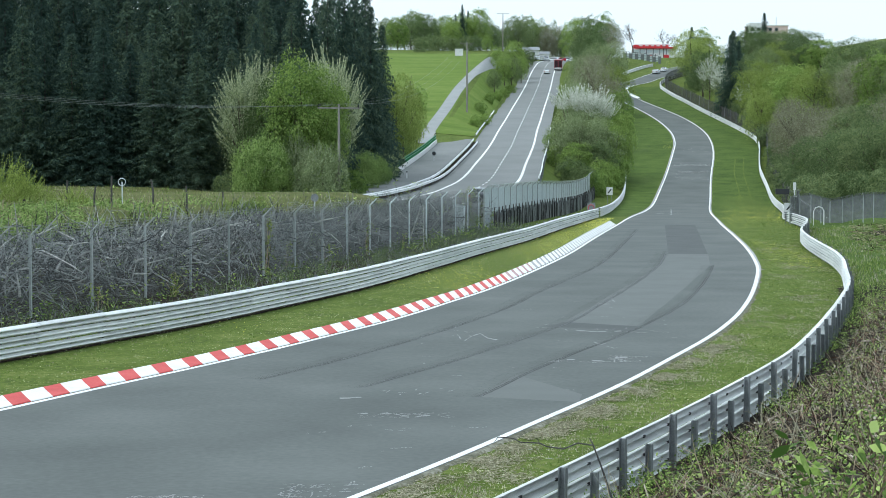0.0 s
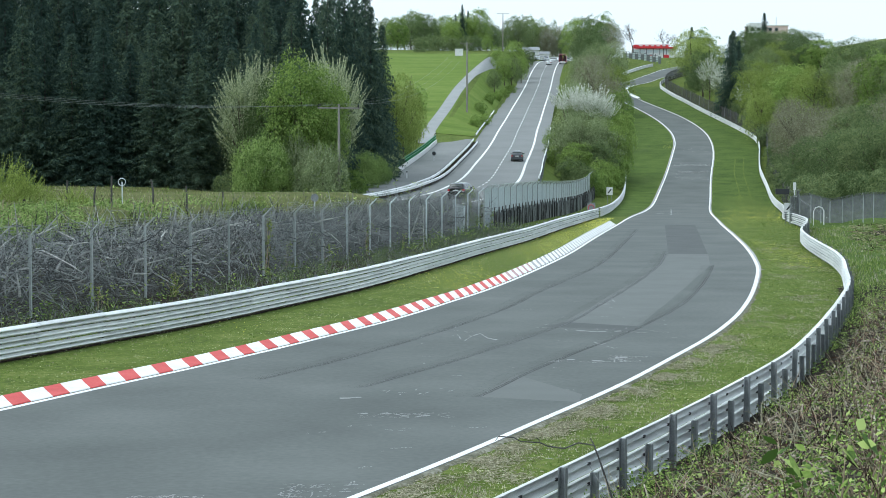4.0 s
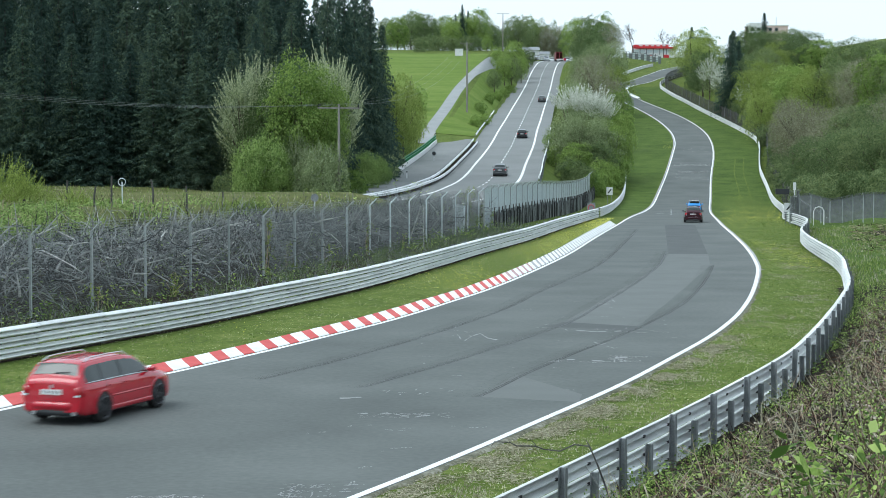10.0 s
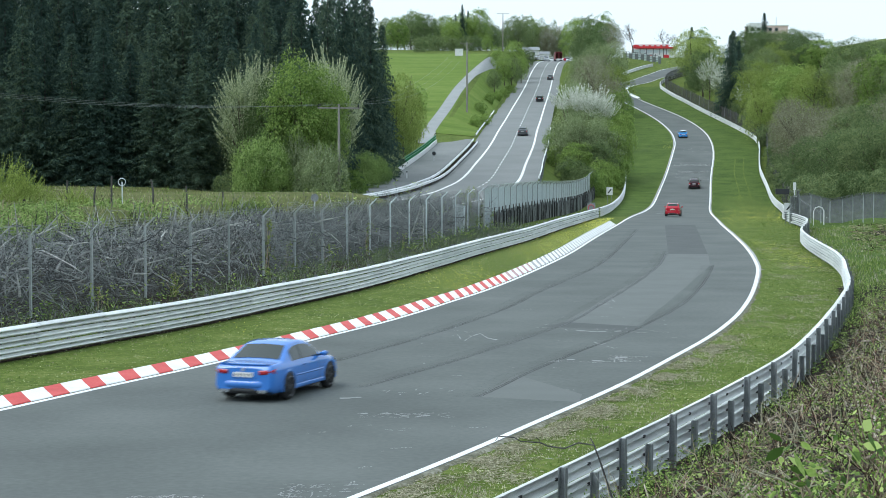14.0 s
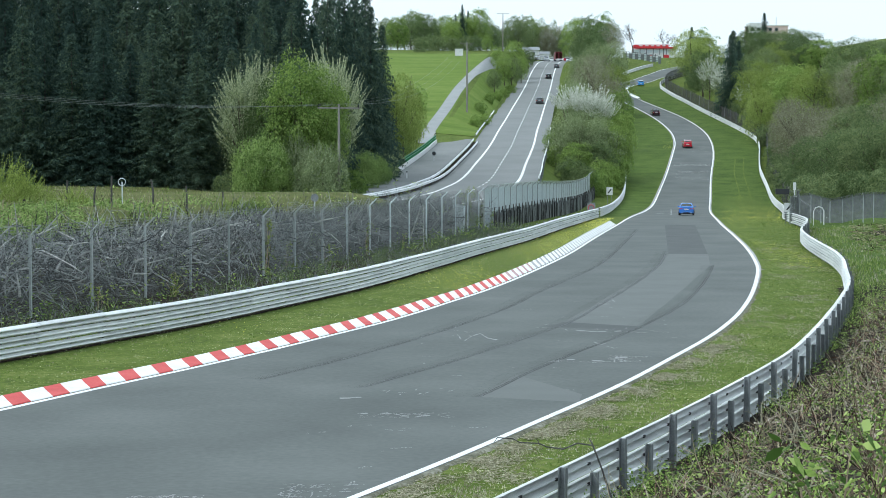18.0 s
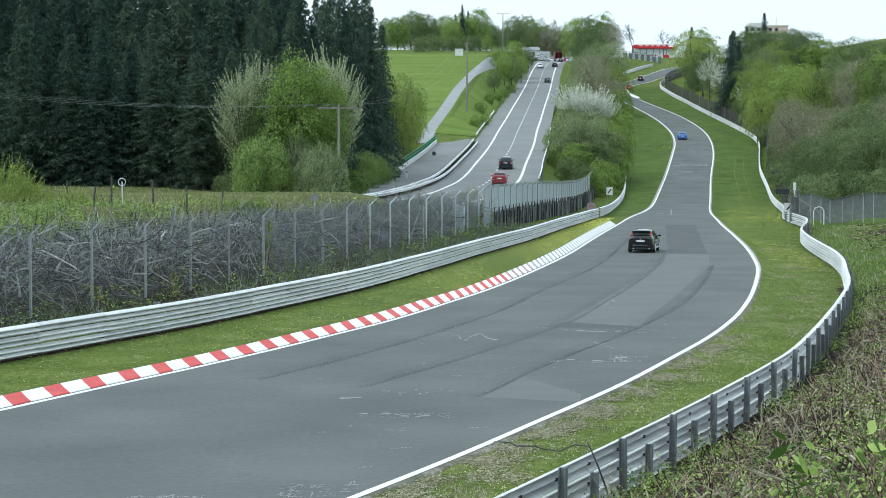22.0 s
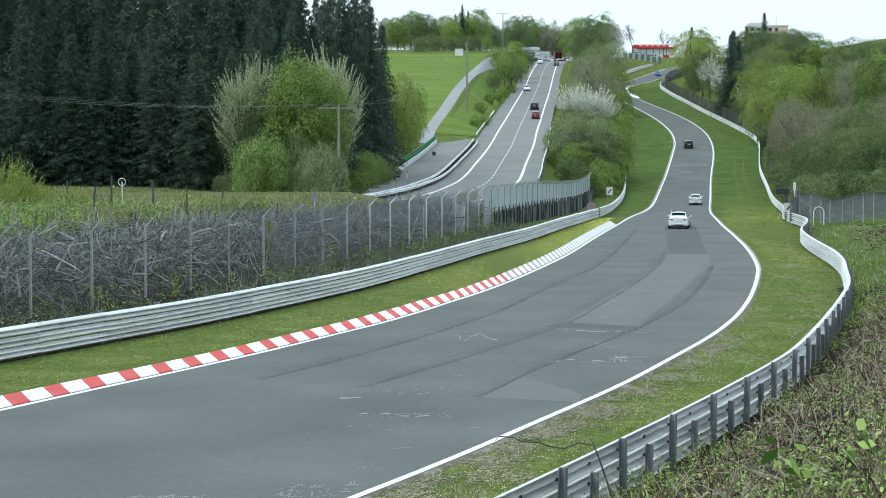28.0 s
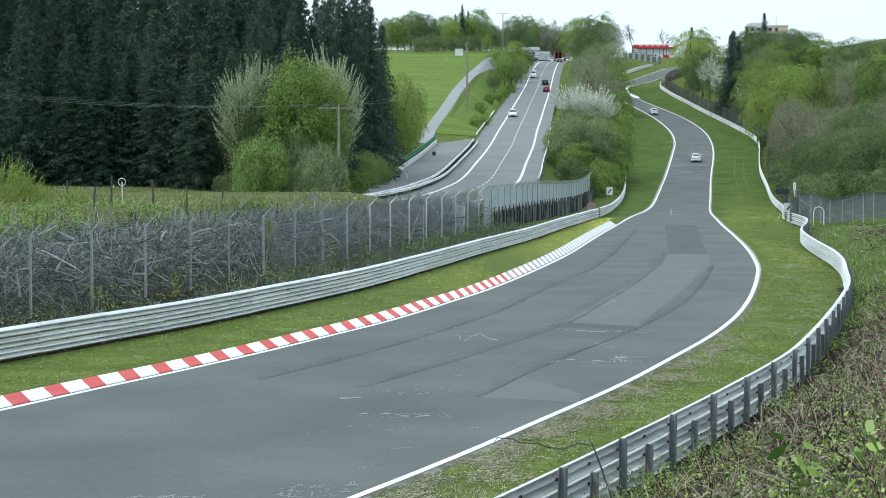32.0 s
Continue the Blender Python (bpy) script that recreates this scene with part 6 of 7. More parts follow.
# ---------------------------------------------------------------- grass, flowers, scrub
def make_grass():
    r = random.Random(31)
    b, d, w = Build(), Build(), Build()

    def tuft(bb, x, y, h, n, spread):
        z = gz(x, y) - .07
        for k in range(n):
            a = r.uniform(0, 6.28)
            px, py = x + r.gauss(0, spread), y + r.gauss(0, spread)
            lx, ly = math.cos(a) * h * .5, math.sin(a) * h * .5
            s = .012 + h * .06
            bb.face((px - s * math.sin(a), py + s * math.cos(a), z), (px + s * math.sin(a), py - s * math.cos(a), z), (px + lx, py + ly, z + h * r.uniform(.7, 1.1)))
    for k in range(22000):
        y = 22 + 130 * r.random() ** 1.6
        side = r.random()
        if side < .5:
            a, c = float(track_r(y)) + .35, float(rail_r(y)) - .02
            x = a + (c - a) * r.random()
            dry = noise.noise(Vector((x * .5, y * .25, 3.0)))
            tuft(d if (dry + (.45 if (x - a < 1.6 and y < 50) else 0) > .02 and y < 75) else b, x, y, r.uniform(.025, .075), 4, .07)
        elif side < .85:
            a, c = float(rail_l(y)) + .1, float(track_l(y)) - 1.1
            tuft(b if r.random() < .88 else d, r.uniform(a, c), y, r.uniform(.02, .06), 4, .07)
        else:
            x = float(rail_l(y)) - r.uniform(.1, 4.4)
            tuft(b if r.random() < .7 else d, x, y, r.uniform(.1, .3), 4, .08)
    for k in range(3500):
        y = 22 + 40 * r.random() ** 1.3
        x = float(track_r(y)) + .3 + abs(r.gauss(0, 1.0 if y < 36 else .5))
        if noise.noise(Vector((x * 1.1, y * .6, 1.0))) > r.uniform(-.1, .25):
            tuft(d, x, y, r.uniform(.04, .09), 4, .05)
    for k in range(2600):
        y = r.uniform(74, 130)
        x = float(track_r(y)) + 1.2 + abs(r.gauss(0, 1.3))
        if x < rail_r(y) and noise.noise(Vector((x * .4, y * .35, 4.0))) > .12:
            tuft(d, x, y, r.uniform(.04, .08), 4, .1)
    for k in range(3500):
        y = r.uniform(88, 190)
        x = r.uniform(-.25 * y - 2, -.06 * y)
        tuft(b if r.random() < .6 else d, x, y, r.uniform(.15, .4), 4, .2)
    for k in range(1500):
        y = r.uniform(120, 185)
        x = float(rail_r(y)) + r.uniform(-4, 10)
        tuft(b, x, y, r.uniform(.06, .2), 4, .12)
    for k in range(3500):
        y = r.uniform(80, 152)
        x = float(rail_r(y)) + .4 + 11 * r.random() ** 1.5
        tuft(b if r.random() < .75 else d, x, y, r.uniform(.1, .32), 5, .16)

    def lying(x, y, s):
        """Bleached grass lying flat."""
        z = gz(x, y) - .045 + r.uniform(0, .015)
        for k in range(5):
            a = r.uniform(0, 6.28)
            px, py = x + r.gauss(0, .07), y + r.gauss(0, .1)
            ux, uy = math.cos(a) * s, math.sin(a) * s
            d.face((px - ux - uy * .2, py - uy + ux * .2, z), (px + uy * .25, py - ux * .25, z + .012), (px + ux, py + uy, z + .006), (px - uy * .25, py + ux * .25, z + .01))
    for k in range(9000):
        y = 22 + 36 * r.random() ** 1.5
        x = float(track_r(y)) + .28 + abs(r.gauss(0, 1.25 if y < 34 else .45))
        if x < rail_r(y) and noise.noise(Vector((x * 1.2, y * .7, 1.0))) > r.uniform(-.25, .3):
            lying(x, y, r.uniform(.03, .075))
    for k in range(1600):
        y = r.uniform(60, 128)
        x = r.uniform(float(track_r(y)) + .4, float(rail_r(y)) - .2)
        if noise.noise(Vector((x * .5, y * .22, 4.0))) > .2:
            lying(x, y, r.uniform(.04, .09))

    def flower(x, y, s):
        z = gz(x, y)
        n = 6
        w.face(*[(x + math.cos(6.283 * k / n) * s, y + math.sin(6.283 * k / n) * s - .02, z + .05 + (s * .5 if k < 3 else 0)) for k in range(n)])
    for k in range(15000):
        y = 34 + 150 * r.random()
        if r.random() < .62:
            s = r.random() ** .8
            a, c = float(rail_l(y)) + .2, float(track_l(y)) - 1.2
            x = a + (c - a) * s
            if noise.noise(Vector((x * .2, y * .05, 7.7))) + min(.45, (y - 75) / 160) < r.uniform(-.42, .75):
                continue
        else:
            y = r.uniform(45, 240)
            a, c = float(track_r(y)) + .6, float(rail_r(y)) - .4
            x = r.uniform(a, c)
            if noise.noise(Vector((x * .2, y * .04, 1.7))) + (y - 150) / 250 < r.uniform(-.1, .5):
                continue
        flower(x, y, r.uniform(.012, .028))
    for k in range(420):
        y = r.uniform(185, 262)
        a, c = float(track_r(y)) + 1.5, float(rail_r(y)) - .4
        flower(r.uniform(a, c), y, r.uniform(.025, .05))
    for k in range(40):
        y = r.uniform(335, 350)
        flower(float(track_l(y)) - r.uniform(.5, 2), y, .055)
    e = Build()
    for k in range(16000):
        y = 24 + 110 * r.random() ** 1.4
        if r.random() < .5:
            x = r.uniform(float(rail_l(y)) + .3, float(track_l(y)) - 1.2)
        else:
            x = r.uniform(float(track_r(y)) + .3, float(rail_r(y)) - .1)
        if noise.noise(Vector((x * .6, y * .3, 8.0))) < r.uniform(-.4, .4):
            continue
        q, s = gz(x, y) - .02, r.uniform(.007, .014) * (1 + y / 90)
        a = r.uniform(0, 6.28)
        e.face(*[(x + math.cos(a + 2.1 * i) * s * 1.3, y + math.sin(a + 2.1 * i) * s * 1.3, q + .03 + (.02 if i else 0)) for i in range(3)])
    tagged(e.make("daisies", M_FLECK), "tiny pale daisies and dry tips in the verge grass", "flowers", kind="stuff")
    tagged(b.make("grass_blades", M_BLADE), "short green grass blades on the verges", "grass", kind="stuff")
    tagged(d.make("dry_grass", M_STRAW), "patches of pale dry grass on the verge", "grass", kind="stuff")
    tagged(w.make("dandelions", M_YELLOW), "scattered yellow dandelions in the verge grass", "flowers", kind="stuff")


make_grass()


def make_bank_scrub():
    """Cut brushwood, dead stems and young leaves on the bank before the camera."""
    r = random.Random(77)
    t, p, g = Build(), Build(), Build()
    red = Build()
    for k in range(15500):
        y = 13 + 62 * r.random() ** 1.5
        x = float(rail_r(y)) + .7 + r.random() * min(12, 1.5 + 0.245 * y + 3 - float(rail_r(y)) if y < 60 else 5)
        z = gz(x, y)
        flat = r.random() < .55
        way = (r.gauss(0, 1), r.gauss(0, .7), r.uniform(-.1, .25) if flat else r.uniform(.3, 1.4))
        L = r.uniform(.12, .6) * (1.0 if y > 22 else .8)
        pick = r.random()
        twig(t if pick < .5 else red if pick < .68 else p, r, (x, y, z + r.uniform(0, .14)), L, r.uniform(.004, .013), way, .16, 3, 1 if r.random() < .3 else 0)
    for k in range(13000):
        y = 14 + 70 * r.random() ** 1.4
        x = float(rail_r(y)) + .15 + r.random() ** 1.3 * 9
        z = gz(x, y)
        near = max(0, min(1, (30 - y) / 12))
        if noise.noise(Vector((x * .7, y * .5, 5.0))) < .04 - .5 * near + .2 * r.random() - (.25 if y > 62 else 0):
            continue
        h = .1 + r.random() ** 1.6 * .45
        lx, ly = r.gauss(0, .12), r.gauss(0, .12)
        for j in range(8):
            e = (j + r.random()) / 8
            leaf_at(g, r, Vector((x + lx * e + r.gauss(0, .05), y + ly * e + r.gauss(0, .05), z + .05 + h * e)), r.uniform(.016, .045), .9)
    for k in range(420):
        y = 15 + 34 * r.random() ** 1.3
        x = float(rail_r(y)) + .8 + r.random() * 8
        twig(t if r.random() < .55 else p, r, (x, y, gz(x, y)), r.uniform(.5, 1.1), r.uniform(.008, .016), (r.gauss(0, .6), r.gauss(0, .4), 1), .18, 4, 1)
    chips = Build()
    for k in range(2600):
        y = 16 + 50 * r.random() ** 1.3
        x = float(rail_r(y)) + .8 + r.random() * 10
        if noise.noise(Vector((x * .3, y * .2, 9.0))) < -.05 - (.3 if y > 34 else 0):
            continue
        a, L = r.uniform(0, 3.14), r.uniform(.03, .17)
        q = Vector((x, y, gz(x, y) + r.uniform(.1, .25)))
        d = Vector((math.cos(a), math.sin(a) * .8, r.gauss(.15, .5))) * L
        chips.tube([q - d, q + d], r.uniform(.008, .024), 5)
    o = thing("bank_scrub", "cut brown brushwood and young green shoots on the near bank", "scrub", kind="stuff")
    t.make("brushwood", M_TWIG, o)
    red.make("red_stems", M_REDTWIG, o)
    p.make("pale_sticks", M_STRAW, o)
    g.make("green_shoots", M_BRAMBLE, o)
    chips.make("cut_pieces", M_CHIP, o)
    # felled wood beyond the bend
    b = Build()
    for k in range(1500):
        y = r.uniform(86, 150)
        x = float(rail_r(y)) + r.uniform(3.5, 14)
        way = (r.gauss(0, 1), r.gauss(0, .6), r.uniform(-.05, .2))
        twig(b, r, (x, y, gz(x, y) + r.uniform(0, .25)), r.uniform(.25, .9), r.uniform(.008, .022), way, .2, 4)
    tagged(b.make("felled_branches", M_TWIG), "heap of felled brown branches on the slope", "brushwood", kind="stuff")


make_bank_scrub()


def make_shoot(x, y, h, n, leaf, label, seed, lean=(0, 0)):
    """A young shrub of a few stems with broad leaves."""
    r = random.Random(seed)
    s = thing("young_shrub", label, "shrub", "foreground shrubs", at=(x, y, gz(x, y)))
    g = Build()
    for k in range(n):
        a = r.uniform(0, 6.28)
        tip = Vector((math.cos(a) * h * .35 + lean[0], math.sin(a) * h * .35 + lean[1], h * r.uniform(.7, 1.05)))
        mid = tip * .5 + Vector((r.gauss(0, .06), r.gauss(0, .06), .1))
        Build().tube([(0, 0, -.1), mid, tip], [.012, .008, .003], 4, False).make("stem", M_TWIG, s)
        for j in range(11):
            q = mid.lerp(tip, j / 10) + Vector((r.gauss(0, .1), r.gauss(0, .1), r.gauss(0, .08)))
            leaf_at(g, r, q, leaf * r.uniform(.3, .75), .8)
    g.make("foliage", M_BRAMBLE, s)
    return s


shrubs = []
for i, (u, y, h, n, lf) in enumerate(((218, 14.5, 1.25, 3, .19), (206, 15, .8, 6, .05), (236, 15.5, .9, 8, .06), (228, 13.5, .8, 7, .06), (195, 17, .7, 6, .045), (180, 19, .6, 6, .045), (120, 26, .7, 8, .05), (150, 26, .6, 7, .045), (240, 22, .9, 8, .05), (170, 30, .6, 6, .05), (232, 30, .8, 8, .055), (105, 27, .8, 6, .045), (212, 17, .7, 8, .05), (242, 18, 1.1, 8, .055), (160, 21, .5, 6, .04))):
    shrubs.append(make_shoot(spot(u, y), y, h, n, lf, "young green leafy shrub on the near bank", 100 + i))

# bare sapling that leans over the rail
s = thing("bare_sapling", "thin dark leafless sapling bent over the guard rail", "sapling", at=(2.5, 24, gz(2.5, 24)))


def stalk(name, pts, radii, mat):
    """A bare stem through places (across, height) above the foot of the sapling."""
    foot = s.location
    Build().tube([(x - foot.x, .03 * i, z - foot.z) for i, (x, z) in enumerate(pts)], radii, 5).make(name, mat, s)


stalk("stem", [(2.52, .75), (2.4, 1.2), (2.23, 1.56), (2.09, 1.95), (1.97, 2.235), (1.93, 2.3)], [.017, .016, .015, .013, .011, .005], M_STAKE)
stalk("branch", [(1.97, 2.23), (1.77, 2.25), (1.58, 2.16), (1.36, 2.18), (1.26, 2.22), (1.0, 2.22), (.91, 2.265), (.7, 2.27), (.66, 2.2)], [.011, .011, .011, .01, .01, .009, .009, .007, .003], M_STAKE)
stalk("branch", [(1.26, 2.22), (1.24, 2.27), (1.2, 2.3)], [.006, .005, .002], M_STAKE)
stalk("branch", [(2.62, .75), (2.42, 1.15), (2.2, 1.52), (1.92, 1.95)], [.009, .009, .007, .003], M_STICK)
stalk("branch", [(3.1, .8), (2.95, 1.25), (2.7, 1.5)], [.012, .01, .005], M_STAKE)
shrubs.append(s)
# ---------------------------------------------------------------- cars
CAR_TOPS = {  # height of the upper outline along the length, from tail to nose, and the spans of the panes
    "wagon": ([(0, .62), (.004, .69), (.012, .725), (.026, .745), (.085, .95), (.14, .985), (.35, 1.0), (.5, .99), (.6, .945), (.735, .70), (.77, .66), (.88, .61), (.96, .53), (1, .42)],
              (.036, .084), (.612, .73), ((.055, .2), (.215, .4), (.42, .685))),
    "hatch": ([(0, .60), (.004, .67), (.012, .715), (.03, .745), (.052, .765), (.13, .945), (.2, .985), (.36, 1.0), (.5, .985), (.58, .945), (.735, .69), (.77, .65), (.88, .6), (.96, .52), (1, .4)],
              (.06, .128), (.592, .73), ((.13, .245), (.262, .42), (.44, .685))),
    "mini": ([(0, .60), (.005, .69), (.015, .735), (.042, .755), (.1, .94), (.16, .985), (.4, 1.0), (.56, .97), (.62, .93), (.73, .70), (.77, .655), (.9, .6), (.97, .5), (1, .38)],
             (.05, .1), (.632, .725), ((.12, .34), (.36, .69))),
    "coupe": ([(0, .585), (.012, .655), (.03, .672), (.13, .69), (.165, .71), (.30, .94), (.36, .985), (.44, 1.0), (.52, .985), (.58, .94), (.71, .70), (.75, .655), (.88, .6), (.96, .52), (1, .42)],
              (.172, .298), (.592, .705), ((.27, .4), (.415, .665))),
    "van": ([(0, .68), (.008, .9), (.03, .97), (.1, 1.0), (.66, 1.0), (.74, .96), (.87, .66), (.94, .58), (1, .45)],
            (.008, .026), (.75, .86), ((.1, .32), (.34, .56), (.58, .8))),
}


class Shell:
    """The skin of a car, as cross-sections along its length; share 0 is the tail and 1 the nose."""

    def __init__(self, L, W, H, tail):
        self.L, self.w, self.H = L, W / 2, H
        top = CAR_TOPS[tail][0]
        self.tx, self.tz = [p[0] for p in top], [p[1] * H for p in top]
        self.pinch = .2 if tail != "van" else .1

    def at(self, t):
        w = self.w * float(np.interp(t, (0, .01, .035, .12, .22, .75, .86, .94, .98, 1), (.84, .9, .95, .99, 1, 1, .985, .92, .83, .7)))
        zb = float(np.interp(t, (0, .02, .06, .9, .97, 1), (.30, .25, .19, .18, .2, .27)))
        top = sum(float(np.interp(t + d, self.tx, self.tz)) for d in (-.006, -.003, 0, .003, .006)) / 5
        belt = min(self.H * float(np.interp(t, (0, .05, .7, .8, .95, 1), (.60, .64, .628, .60, .5, .38))), top - .02)
        g = min(1, max(0, (top - belt - .02) / (self.H * .36)))
        return w, zb, belt, top, w * (.905 - self.pinch * g), g

    def roof_z(self, top, s):
        return top - .012 + .034 * (1 - (s / .93) ** 2)

    def side(self, t, v):
        """A point of the glasshouse side: v from the waist (0) to the roof edge (1)."""
        w, zb, belt, top, wt, g = self.at(t)
        x = w * .93 + (wt - w * .93) * v ** 1.25
        return x, -self.L / 2 + t * self.L, belt + .015 + (top - .012 - .045 * g - belt - .015) * v

    def flank(self, t, z):
        """Half width of the flank at the height z."""
        w, zb, belt, top, wt, g = self.at(t)
        k = (z - zb) / (belt - zb)
        return w * float(np.interp(k, (0, .05, .2, .5, .8, 1), (.9, .96, 1, 1, .985, .965)))

    def row(self, t):
        w, zb, belt, top, wt, g = self.at(t)
        y = -self.L / 2 + t * self.L
        half = [(w * .82, zb), (w * .95, zb + .03), (w, zb + .2 * (belt - zb)), (w * 1.0, zb + .5 * (belt - zb)), (w * .985, zb + .8 * (belt - zb)), (w * .965, belt - .012)]
        half += [(p[0], p[2]) for p in (self.side(t, v) for v in (0, .33, .66, 1))]
        half += [(wt * s_, self.roof_z(top, s_)) for s_ in (.93, .6, .3)]
        return [(x, y, z) for x, z in half] + [(0, y, self.roof_z(top, 0))] + [(-x, y, z) for x, z in half[::-1]]


def make_car(label, color, L=4.4, W=1.78, H=1.44, tail="hatch", rim=None, rails=False, bright=False, wing=False, roof_color=None, lights="mid", exhausts=0, stripe_mat=None, group="track cars", dark_low=False):
    """A car that stands at its own origin, nose towards +y."""
    car = thing("car", label, "car", group)
    h, w = L / 2, W / 2
    sh = Shell(L, W, H, tail)
    rear, front, sides = CAR_TOPS[tail][1:]
    ts = np.unique(np.concatenate([np.linspace(0, .16, 26), np.linspace(.16, .8, 50), np.linspace(.8, 1, 20)]))
    rows = [sh.row(t) for t in ts]
    b = Build().loft(rows, closed=True)
    b.face(*rows[0])
    b.face(*rows[-1][::-1])
    b.make("body", color, car, smooth=True)
    belt = sh.at(.1)[2]

    def top_pane(name, t0, t1, reach, mat, out=.007, n=9, slim=0.0):
        """A patch of the upper skin, between two shares of the length."""
        m = []
        for t in np.linspace(t0, t1, n):
            wd, zb, bl, top, wt, g = sh.at(t)
            k = reach - slim * (t - t0) / (t1 - t0)
            m.append([(wt * k * q, -h + t * L - out * (1 if t1 < .4 else -1), sh.roof_z(top, k * q) + out) for q in np.linspace(-1, 1, 9)])
        return Build().loft(m).make(name, mat, car, smooth=True)
    top_pane("rear_window", rear[0], rear[1], .86, M_GLASSY, slim=.03)
    top_pane("windscreen", front[0], front[1], .88, M_GLASSY)
    roof_a, roof_b = rear[1] + .012, front[0] - .012
    if roof_color:
        top_pane("roof", roof_a, roof_b, .95, roof_color, .006, 24)
    for sgn in (-1, 1):
        for a, c in sides:
            m = []
            for t in np.linspace(a, c, 9):
                m.append([(sgn * (p[0] + .006), p[1], p[2] + .002) for p in (sh.side(t, v) for v in (.1, .35, .6, .9))])
            Build().loft(m).make("side_window", M_GLASSY, car, smooth=True)
        for (a, c), (d, e) in zip(sides[:-1], sides[1:]):
            if d - c < .06:
                m = [[(sgn * (p[0] + .004), p[1], p[2] + .001) for p in (sh.side(t, v) for v in (.1, .35, .6, .9))] for t in (c - .002, (c + d) / 2, d + .002)]
                Build().loft(m).make("window_pillar", M_DARK, car, smooth=True)
        if bright:
            m = [[(sgn * (p[0] + o), p[1], p[2]) for p, o in ((sh.side(t, .03), .004), (sh.side(t, .045), .014), (sh.side(t, .085), .014), (sh.side(t, .1), .004))] for t in np.linspace(sides[0][0], sides[-1][1], 16)]
            Build().loft(m).make("window_trim", M_RIM, car, smooth=True)
        # door joints, handles and sills
        joints = (sides[-1][0] - .01, sides[-1][1] - .035) + ((sides[-2][0] + .02,) if len(sides) > 2 else ())
        for t in joints:
            m = [[(sgn * (sh.flank(t, z) + .003), -h + t * L + e, z) for e in (-.006, .006)] for z in np.linspace(.27, belt - .02, 7)]
            Build().loft(m).make("door_joint", M_DARK, car)
        for t in joints[::2]:
            z = belt - .1
            Build().box((sgn * (sh.flank(t + .03, z) + .012), -h + (t + .03) * L, z), (.03, .17, .03)).make("door_handle", M_DARK if dark_low else color, car)
        m = [[(sgn * (sh.flank(t, z) + o), -h + t * L, z) for z, o in ((.2, .004), (.23, .028), (.3, .028), (.33, .004))] for t in np.linspace(.29, .71, 8)]
        Build().loft(m).make("sill", stripe_mat or (M_DARK if dark_low else color), car, smooth=True)
        m = [[(sgn * (sh.flank(t, z) + o), -h + t * L, z) for z, o in ((.53, .003), (.54, .014), (.565, .014), (.575, .003))] for t in np.linspace(.3, .7, 8)]
        Build().loft(m).make("side_trim", M_RIM if dark_low else color, car, smooth=True)
        # lamps
        if lights == "high":
            m = []
            for k in np.linspace(0, 1, 7):
                t = rear[0] - .01 + (rear[1] - rear[0]) * k
                wd, zb, bl, top, wt, g = sh.at(t)
                m.append([(sgn * (wt * s_ + e), -h + t * L - .012, sh.roof_z(top, min(s_, .93)) - d) for s_, e, d in ((.87, 0, -.008), (.97, .012, .0), (1.0, .02, .05), (1.02, .02, .12 - .06 * k))])
            Build().loft(m).make("tail_light", M_TAIL, car, smooth=True)
        elif lights == "round":
            q = Vector((sgn * w * .72, -h + .055, belt - .17))
            Build().tube([q, q + Vector((0, -.05, 0))], [.125, .12], 18).make("lamp_ring", M_RIM, car)
            Build().tube([q + Vector((0, -.04, 0)), q + Vector((0, -.07, .003))], [.1, .085], 18).make("tail_light", M_TAIL, car)
        else:
            wide = lights == "wide"
            z0, z1, x0 = (belt - .215, belt - .075, .5) if wide else (belt - .27, belt - .03, .7)
            m = []
            for k in np.linspace(0, 1, 9):
                ang = k * 1.25
                x = w * x0 + (w * (.945 if wide else .93) - w * x0) * math.sin(ang) / math.sin(1.25)
                y = -h - .012 + .26 * max(0, k - .45) ** 1.5 * (1.5 if wide else 1.1)
                lift = .035 * k if wide else 0
                m.append([(sgn * x, y + .06, z0 + lift), (sgn * x, y, z0 + .02 + lift), (sgn * x, y - .012, (z0 + z1) / 2 + lift), (sgn * x, y, z1 - .02 + lift * .6), (sgn * x, y + .06, z1 + lift * .6)])
            Build().loft(m).make("tail_light", M_TAIL, car, smooth=True)
            zc = (z0 + z1) / 2 - (.0 if wide else .08)
            Build().box((sgn * w * (.62 if wide else .8), -h - .026, zc), (.13, .012, .04)).make("indicator_lens", M_LAMP if not wide else M_TAIL, car)
        Build().box((sgn * w * .62, h - .12, belt - .33), (.36, .14, .14), Matrix.Rotation(radians(-30 * sgn), 4, "Z"), .85).make("headlight", M_LAMP, car)
        ym = -h + (front[1] - .035) * L
        Build().tube([(sgn * w * .92, ym, belt + .03), (sgn * (w + .02), ym - .01, belt + .075), (sgn * (w + .1), ym - .03, belt + .085), (sgn * (w + .17), ym - .03, belt + .08)], [.02, .05, .075, .045], 8).make("mirror", M_DARK if dark_low else color, car, smooth=True)

    def bar(name, z0, z1, reach, mat, out=.02, wrap=.2):
        """A bumper bar that wraps round the tail."""
        m = []
        for q in np.linspace(-1, 1, 15):
            y = -h - out + wrap * abs(q) ** 5
            m.append([(q * w * reach, y + .09, z0), (q * w * reach, y + .01, z0 + .015), (q * w * reach, y, (z0 + z1) / 2), (q * w * reach, y + .012, z1 - .015), (q * w * reach, y + .09, z1)])
        return Build().loft(m).make(name, mat, car, smooth=True)
    bar("rear_bumper", .34, .52, .975, color, .03, .32)
